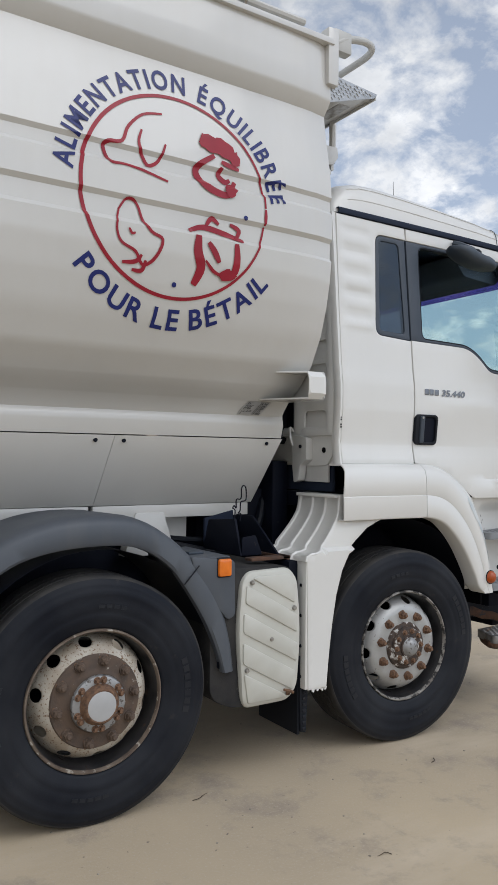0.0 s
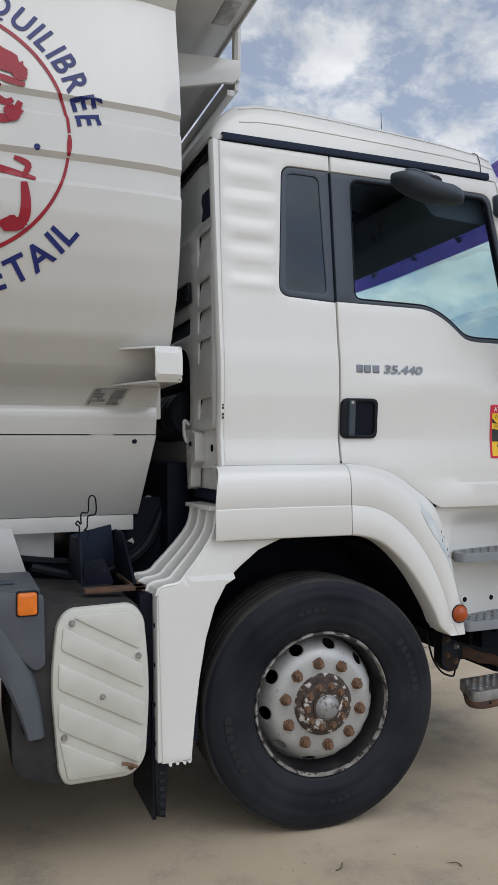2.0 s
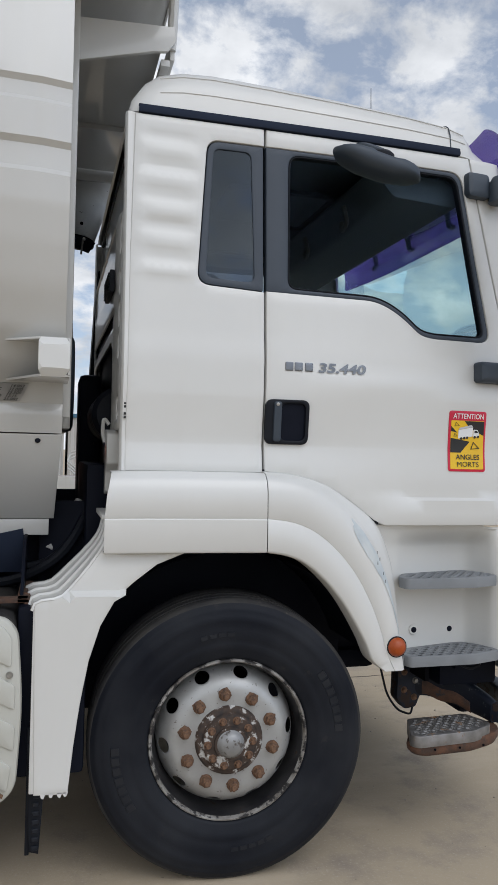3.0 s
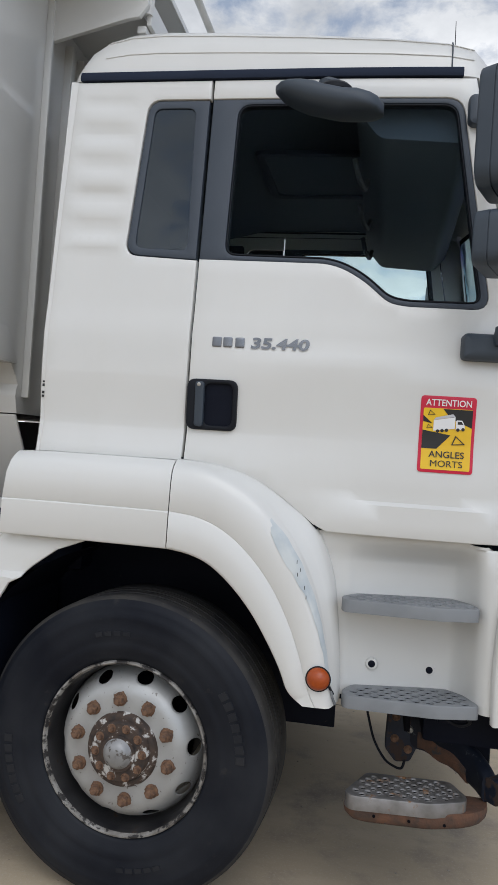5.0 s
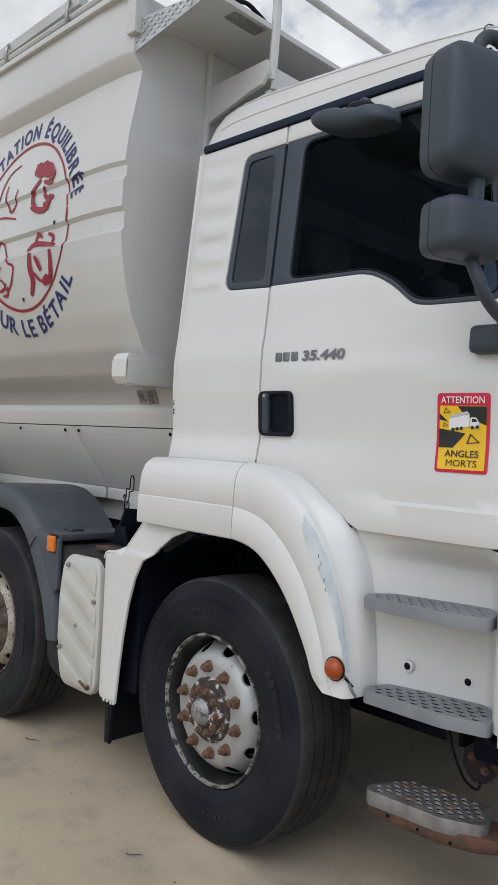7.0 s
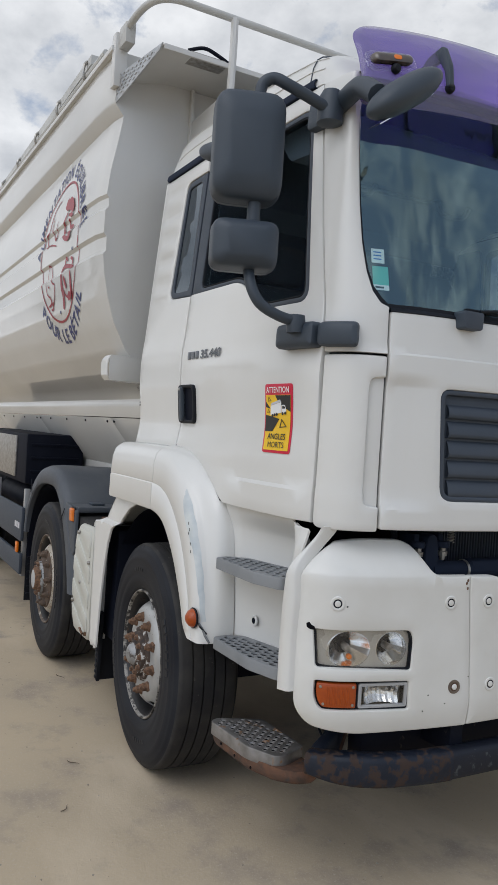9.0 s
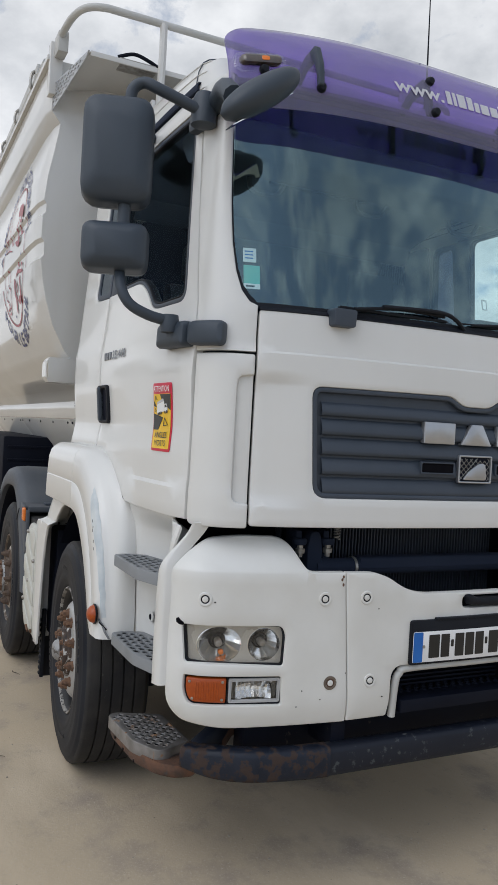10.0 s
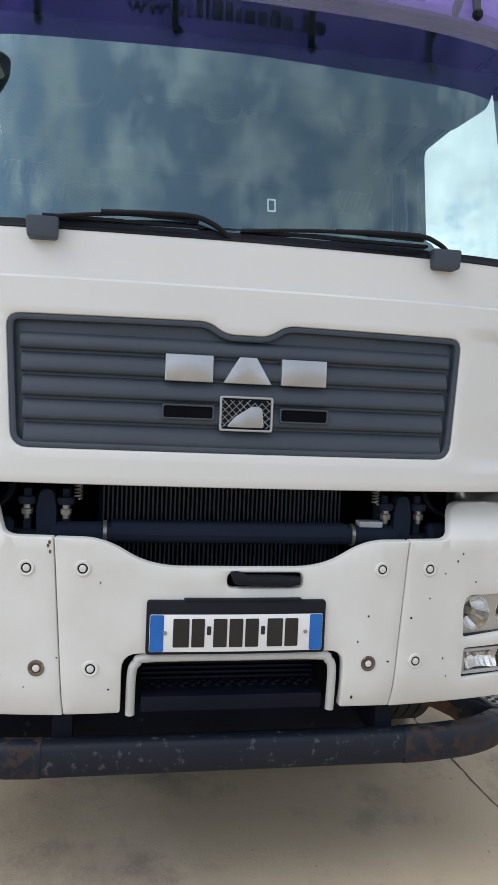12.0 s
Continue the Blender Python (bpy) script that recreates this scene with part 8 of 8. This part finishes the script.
def stroke(pts, w, closed=False, n=5):
    """A brush line of varying width through points, as a flat drawing in (x, z)."""
    line = curve(pts, n, closed)
    bm = bmesh.new()
    m = len(line)
    rows = []
    for i, p in enumerate(line):
        a, b = (line[i - 1], line[(i + 1) % m]) if closed else (line[max(i - 1, 0)], line[min(i + 1, m - 1)])
        d = Vector((b[0] - a[0], b[1] - a[1])).normalized()
        q = w if closed else w * (0.45 + 0.55 * math.sin(math.pi * (0.08 + 0.84 * i / max(m - 1, 1))))
        rows.append((bm.verts.new((p[0] - d.y * q / 2, 0, p[1] + d.x * q / 2)), bm.verts.new((p[0] + d.y * q / 2, 0, p[1] - d.x * q / 2))))
    for i in range(m if closed else m - 1):
        a, b = rows[i], rows[(i + 1) % m]
        bm.faces.new((a[0], a[1], b[1], b[0]))
    return bm


for a0, a1 in ((0.06, 2 * math.pi - 0.135), (-0.122, 0.047)):
    lay(stroke([(-1.482 + 0.446 * math.cos(a), 2.652 + 0.434 * math.sin(a)) for a in np.linspace(a0, a1, 60)], 0.017, False, 2), tank, "emblem_ring", crimson, "crimson emblem ring")
# plain brush strokes and patches, one group to each quarter of the ring
for k, (w, pts) in enumerate(((0.016, [(-1.56, 2.995), (-1.65, 2.97), (-1.72, 2.90), (-1.75, 2.83), (-1.81, 2.815), (-1.83, 2.79), (-1.80, 2.735), (-1.74, 2.735), (-1.66, 2.725), (-1.54, 2.70)]),
               (0.016, [(-1.66, 2.90), (-1.675, 2.84), (-1.65, 2.78), (-1.625, 2.755), (-1.58, 2.785), (-1.55, 2.86)]),
               (0.014, [(-1.76, 2.545), (-1.725, 2.595), (-1.68, 2.585), (-1.65, 2.52), (-1.61, 2.475), (-1.558, 2.45), (-1.585, 2.375), (-1.64, 2.335), (-1.68, 2.385), (-1.745, 2.415), (-1.768, 2.47), (-1.758, 2.545)]),
               (0.018, [(-1.65, 2.375), (-1.675, 2.345), (-1.735, 2.335)]), (0.018, [(-1.63, 2.355), (-1.645, 2.312), (-1.69, 2.310)]), (0.012, [(-1.715, 2.475), (-1.70, 2.455), (-1.685, 2.46)]),
               (0.034, [(-1.31, 2.865), (-1.385, 2.81), (-1.40, 2.77), (-1.36, 2.725), (-1.29, 2.70), (-1.235, 2.705), (-1.20, 2.77)]),
               (0.024, [(-1.275, 2.845), (-1.24, 2.835), (-1.185, 2.825)]), (0.026, [(-1.27, 2.82), (-1.285, 2.785), (-1.25, 2.762), (-1.225, 2.775)]),
               (0.026, [(-1.43, 2.515), (-1.36, 2.54), (-1.26, 2.53), (-1.15, 2.508)]), (0.046, [(-1.385, 2.50), (-1.385, 2.43), (-1.365, 2.36), (-1.395, 2.285)]),
               (0.036, [(-1.19, 2.49), (-1.183, 2.42), (-1.195, 2.36), (-1.25, 2.335)]), (0.022, [(-1.345, 2.55), (-1.318, 2.585), (-1.28, 2.565)]), (0.022, [(-1.222, 2.575), (-1.175, 2.555), (-1.19, 2.515)]),
               (0.030, [(-1.335, 2.475), (-1.30, 2.435), (-1.275, 2.395)]), (0.016, [(-1.345, 2.395), (-1.30, 2.355), (-1.25, 2.338)]))):
    lay(stroke(pts, w), tank, "emblem_line", crimson, lift=0.003 + 0.0004 * (k % 8))
patch_rnd = random.Random(5)
for k, (u, v, a, b, turn) in enumerate(((-1.325, 2.915, 0.062, 0.042, -0.3), (-1.255, 2.905, 0.062, 0.042, -0.5), (-1.205, 2.872, 0.030, 0.036, 0.0), (-1.225, 2.345, 0.046, 0.026, 0.2), (-1.225, 2.725, 0.030, 0.030, 0.0))):
    bm = bmesh.new()
    bm.faces.new([bm.verts.new((p[0] + patch_rnd.uniform(-0.006, 0.006), 0, p[1] + patch_rnd.uniform(-0.006, 0.006))) for p in ellipse(u, v, a, b, 22, turn)])
    lay(bm, tank, "emblem_patch", crimson, lift=0.0064 + 0.0004 * k)
for u, v in ((-1.146, 2.615), (-1.486, 2.274)):
    bm = bmesh.new()
    bm.faces.new([bm.verts.new((p[0], 0, p[1])) for p in ellipse(u, v, 0.011, 0.011, 14)])
    lay(bm, tank, "emblem_dot", navy)
# weight plate on the belly
def belly(u, v, lift):
    # u along the truck, v down the belly from its upper edge
    z = 1.818 - 0.74 * v
    return Vector((-0.835 + (u + 0.83) * 0.84 - 0.40 * (v - 0.042), -(tank_y(z) + lift), z - lift * 0.7))


wp = part("weight_plate", panel(rrect(-0.915, -0.745, 0.0, 0.085, 0.003, 2), lambda u, v, d: belly(u, v, 0.004 - d), 0.002, r=0.0, step=0.03), alu, tank, "small bare metal weight plate with black figures")
for k, (a, b) in enumerate((("PV", "14.063"), ("PTAC", "32.000"), ("PTRA", "35.500"), ("L.L 2.55", "12.15"), ("S", "25.882"))):
    for text, u0 in ((a, -0.907), (b, -0.820)):
        part("lettering", warp(letters(text, 0.018, 0.012), lambda c: belly(u0 + c.x * 1.25, 0.016 * (k + 1) - c.y, 0.006)), st_black, wp)

# side guard boards, storage box and air tanks behind the second axle
for z0, z1 in ((0.655, 0.910), (0.405, 0.560)):
    gb = part("side_guard", box(-5.0, -2.50, -1.205, -1.180, z0, z1, 0.006), grey_plastic, truck, "dark grey side guard board")
    part("far_side_guard", box(-5.0, -2.50, 1.180, 1.205, z0, z1, 0.006), grey_plastic, gb)
    if z0 > 0.6:
        for x in (-2.72, -2.66, -2.60):
            part("lettering_bar", box(x, x + 0.045, -1.2075, -1.205, 0.745, 0.79, 0), visor_text, gb)
for x in (-2.56, -3.7, -4.8):
    gp = part("guard_post", box(x - 0.02, x + 0.02, -1.180, -1.140, 0.38, 1.05, 0.004), alu, truck, "aluminium side guard post")
lamp = part("marker_lamp", box(-2.60, -2.54, -1.222, -1.205, 0.565, 0.645, 0.006), orange, truck, "square amber marker lamp")
sb = part("storage_box", box(-5.2, -2.95, -1.10, -0.62, 1.05, 1.47, 0.03), black, truck, "black plastic storage box")
for z in (1.16, 1.27, 1.38):
    part("rib", box(-2.955, -2.940, -1.06, -0.66, z - 0.01, z + 0.01, 0.004), black, sb)
part("lid", box(-4.6, -3.3, -1.115, -1.098, 1.09, 1.44, 0.008), steel, sb, "metal box lid")
for y0, z in ((-0.86, 0.88), (-0.86, 0.62)):
    part("air_tank", lathe([(0.0, -4.6), (0.10, -4.58), (0.13, -4.5), (0.13, -2.9), (0.10, -2.82), (0.0, -2.80)], 24, "x", (0, y0, z)), black, truck, "black cylindrical air tank")
part("far_tank", box(-4.6, -2.7, 0.55, 1.15, 0.45, 1.05, 0.05), black, truck)
part("under_gear", box(-0.6, 0.9, -0.45, 0.45, 0.54, 0.64, 0.04), black, truck)
part("axle_beam", box(-0.06, 0.06, -0.85, 0.85, 0.36, 0.46, 0.02), black, truck, "black front axle beam")
for side in (-1, 1):
    part("leaf_spring", prism(curve([(-0.75, 0.70), (0.0, 0.60), (0.85, 0.72)], 4) + curve([(0.85, 0.76), (0.0, 0.67), (-0.75, 0.74)], 4), "y", side * 0.40, side * 0.48, 0.002), black, truck)


# ---- beyond the truck: a farm building and a red lorry, seen through the gap behind the cab ----
wall_white = surf("weathered_render", (0.55, 0.54, 0.51), (0.45, 0.44, 0.41), 0.8, 0.9, bump=0.2, bscale=30, streak=((0.30, 0.29, 0.26), 0.5))
roof_grey = surf("old_corrugated_roofing", (0.17, 0.165, 0.155), (0.10, 0.098, 0.092), 1.5, 0.9, bump=0.3, bscale=25)
lorry_red = surf("faded_red_paint", (0.50, 0.075, 0.035), (0.42, 0.06, 0.035), 2.0, 0.5)
barn = tagged(new("farm_building"), "pale farm building with grey corrugated roof", "building")
BX0, BX1, BY0, BY1 = -13.0, -0.2, 24.0, 32.0
part("wall", box(BX0, BX1, BY0, BY0 + 0.3, 0.0, 4.3, 0.02), wall_white, barn)
part("wall", box(BX0, BX1, BY1 - 0.3, BY1, 0.0, 4.3, 0.02), wall_white, barn)
for x in (BX0, BX1 - 0.3):
    part("gable", prism([(BY0 + 0.3, 0.0), (BY1 - 0.3, 0.0), (BY1 - 0.3, 4.3), ((BY0 + BY1) / 2, 6.6), (BY0 + 0.3, 4.3)], "x", x, x + 0.3, 0.01), wall_white, barn)
for y0, y1 in ((BY0 - 0.5, (BY0 + BY1) / 2), (BY1 + 0.5, (BY0 + BY1) / 2)):
    rows = []
    for i in range(201):
        x = BX0 - 0.3 + (BX1 - BX0 + 0.6) * i / 200
        o = 0.03 * math.cos(i * math.pi / 2)
        rows.append([(x, y0, 4.12 + o), (x, (y0 + y1) / 2, 5.40 + o), (x, y1, 6.68 + o)])
    part("roof", loft(rows, 0.02), roof_grey, barn)
for x in (-2.6, -1.3, -0.35):
    part("downpipe", tube([(x, BY0 - 0.08, 0.1), (x, BY0 - 0.08, 4.15)], 0.06, 8, 1), galv, barn)
part("window", box(-5.0, -3.6, BY0 - 0.03, BY0 + 0.02, 1.6, 2.8, 0.01), hole_dark, barn)

# low shed with a blue fascia beside it
blue_trim = surf("blue_fascia", (0.05, 0.14, 0.22), (0.06, 0.16, 0.24), 3.0, 0.5)
shed = tagged(new("low_shed"), "low white corrugated shed with blue fascia", "shed")
rows = []
for i in range(121):
    x, o = -0.05 + 0.05 * i, 0.02 * math.cos(i * math.pi / 2)
    rows.append([(x, 24.0 + o, 0.0), (x, 24.0 + o, 1.4), (x, 24.0 + o, 2.69)])
part("wall", loft(rows, 0.02), wall_white, shed)
part("wall", box(-0.05, 5.95, 24.1, 29.0, 0.0, 2.68, 0.02), wall_white, shed)
part("fascia", box(-0.10, 6.0, 23.9, 24.05, 2.69, 2.83, 0.01), blue_trim, shed)
part("roof", box(-0.10, 6.0, 24.0, 29.1, 2.70, 2.80, 0.01), roof_grey, shed)
part("door_frame", panel(rrect(0.62, 1.5, 0.05, 2.35, 0.01), flat("y", 23.95), 0.06, [rrect(0.70, 1.42, 0.0501, 2.27, 0.01)], 0.004, 0.3), galv, shed)
trough = part("water_trough", box(-0.62, 0.45, 14.8, 15.5, 0.40, 0.92, 0.04), wall_white, None)
tagged(trough, "low white plastic water trough on blocks", "trough")
for x in (-0.45, 0.28):
    part("block", box(x - 0.1, x + 0.1, 14.9, 15.4, 0.0, 0.40, 0.01), roof_grey, trough)
coil = part("hose_coil", tube([(0.10 + 0.33 * math.cos(a) + 0.02 * math.sin(7 * a), 15.1 + 0.05 * math.sin(3 * a), 1.185 + 0.25 * math.sin(a) - 0.04 + 0.012 * a) for a in np.linspace(0, 18.8, 60)], 0.022, 6, 2), galv, None)
tagged(coil, "coiled grey hose lying on the trough", "hose")

old = tagged(new("red_lorry"), "old red-orange lorry with ribbed dropside body", "lorry")
LX, LY = -3.30, 15.0
bed = part("load_body", box(LX, LX + 2.3, LY, LY + 3.5, 1.00, 1.98, 0.03), lorry_red, old)
for k in range(8):
    part("rib", box(LX + 0.02 + 0.31 * k, LX + 0.09 + 0.31 * k, LY - 0.05, LY, 1.00, 1.98, 0.01), lorry_red, bed)
part("top_rail", box(LX, LX + 2.3, LY - 0.06, LY, 1.90, 1.98, 0.01), lorry_red, bed)
cabr = part("cab", prism(round_poly([(LX + 0.1, 0.75), (LX + 2.15, 0.75), (LX + 2.15, 2.20), (LX + 2.0, 2.62), (LX + 0.25, 2.62), (LX + 0.1, 2.20)], 0.10), "y", LY + 3.65, LY + 5.3, 0.05), lorry_red, old)
part("cab_window", box(LX + 0.45, LX + 1.95, LY + 3.62, LY + 3.66, 2.05, 2.40, 0.01), hole_dark, cabr)
part("chassis", box(LX + 0.6, LX + 1.7, LY + 0.2, LY + 5.2, 0.62, 0.98, 0.03), black, old)
for y in (LY + 0.9, LY + 4.5):
    for x in (LX + 0.25, LX + 2.05):
        part("wheel", lathe([(0.0, -0.14), (0.24, -0.14), (0.26, -0.12), (0.44, -0.14), (0.48, -0.10), (0.48, 0.10), (0.44, 0.14), (0.0, 0.14)], 28, "x", (x, y, 0.48)), rubber, old)

# ---- on the yard: a slab joint, grit, dry twigs ----
rnd = random.Random(11)
joint = surf("crack_dirt", (0.06, 0.052, 0.043), (0.09, 0.078, 0.062), 20.0, 0.95)
rows = []
x = -1.0
while x < 7.0:
    w, c = rnd.uniform(0.0015, 0.004), 1.165 + rnd.uniform(-0.007, 0.007)
    rows.append([(x, c - w, 0.0022), (x, c + w, 0.0022)])
    x += rnd.uniform(0.03, 0.09)
tagged(part("slab_crack", loft(rows, 0.0015), joint), "thin dark crack along a joint in the yard", "crack", kind="structure")
stone = surf("grit_stone", (0.24, 0.21, 0.17), (0.40, 0.36, 0.29), 15.0, 0.9)
grit = bmesh.new()
for k in range(420):
    a, r = rnd.uniform(0, 6.283), 0.0
    x, y = rnd.uniform(-3.0, 3.4), rnd.uniform(-3.6, 1.6)
    q = rnd.uniform(0.0018, 0.0055)
    rr = bmesh.ops.create_icosphere(grit, subdivisions=1, radius=q)
    for v in rr["verts"]:
        v.co = Vector((x + v.co.x * rnd.uniform(0.7, 1.4), y + v.co.y * rnd.uniform(0.7, 1.4), q * 0.3 + v.co.z * 0.6))
tagged(part("grit", grit, stone), "small loose stones scattered on the yard", "grit", kind="stuff")
straw = surf("dry_twig", (0.07, 0.05, 0.035), (0.11, 0.085, 0.055), 30.0, 0.9)
for tx, ty, ta, tl in ((-1.33, -1.19, 0.2, 0.10), (-0.10, -1.45, 0.5, 0.07), (0.35, -1.60, 2.2, 0.06), (0.9, -2.1, 1.0, 0.05), (-0.9, -2.0, 2.7, 0.06), (1.9, -1.7, 0.4, 0.06)):
    c, s = math.cos(ta), math.sin(ta)
    pts = [(tx + c * tl * f + s * 0.01 * math.sin(5 * f), ty + s * tl * f - c * 0.01 * math.sin(5 * f), 0.003 + 0.004 * math.sin(3 * f)) for f in np.linspace(0, 1, 6)]
    tw = part("twig", tube(pts, 0.0016, 5, 1, radii=[0.0022, 0.002, 0.0018, 0.0016, 0.0012, 0.0007]), straw)
    tagged(tw, "small dry brown twig lying on the yard", "twig", "twigs on the yard")
    part("side_shoot", tube([pts[2], (pts[2][0] + c * 0.02 - s * 0.014, pts[2][1] + s * 0.02 + c * 0.014, 0.006)], 0.001, 4, 1), straw, tw)

# ---- trees across the yard behind the camera, mirrored in the side windows ----
bark = surf("bark", (0.09, 0.07, 0.05), (0.05, 0.04, 0.03), 6.0, 0.95, bump=0.5, bscale=20)
leaf = surf("leaves", (0.050, 0.085, 0.030), (0.035, 0.060, 0.022), 0.8, 0.7)


def tree(x, y, h, seed):
    rnd = random.Random(seed)
    t = tagged(new("tree"), "leafy green tree at the yard's edge", "tree", "trees at the yard's edge")
    t.location = (x, y, 0)
    part("trunk", tube([(0, 0, 0), (0.1, 0.05, h * 0.25), (0.0, 0.1, h * 0.5), (0.1, 0, h * 0.8)], 0.3, 8, 3, radii=list(np.linspace(0.32, 0.06, 10))), bark, t)
    tips = []
    for k in range(9):
        a, z0 = rnd.uniform(0, 6.28), h * rnd.uniform(0.25, 0.6)
        r = h * rnd.uniform(0.18, 0.32)
        tip = (r * math.cos(a), r * math.sin(a), z0 + h * rnd.uniform(0.12, 0.35))
        part("limb", tube([(0, 0, z0), (tip[0] * 0.5, tip[1] * 0.5, z0 + (tip[2] - z0) * 0.6), tip], 0.1, 6, 2, radii=[0.12, 0.09, 0.06, 0.04, 0.03]), bark, t)
        tips.append(tip)
    tips += [(0, 0, h * 0.9), (0.4, 0.3, h * 0.75)]
    verts, faces = [], []
    for tip in tips:
        for k in range(150):
            d = Vector((rnd.gauss(0, 1), rnd.gauss(0, 1), rnd.gauss(0, 0.8))) * h * 0.075
            c = Vector(tip) + d
            s = rnd.uniform(0.12, 0.30)
            q = Euler((rnd.uniform(0, 6.28), rnd.uniform(0, 6.28), rnd.uniform(0, 6.28))).to_matrix()
            i = len(verts)
            verts += [c + q @ Vector(v) * s for v in ((-1, 0, 0), (0, -0.55, 0.1), (1, 0, 0), (0, 0.55, 0.1))]
            faces.append((i, i + 1, i + 2, i + 3))
    me = bpy.data.meshes.new("crown")
    me.from_pydata(verts, [], faces)
    me.materials.append(leaf)
    tagged(link("crown", me, t), kind="stuff")


for k, (x, y, h) in enumerate(((-46, -24, 10), (-40, -30, 12), (-52, -33, 11), (-33, -36, 9), (-58, -20, 12), (-26, -42, 11))):
    tree(x, y, h, k + 3)
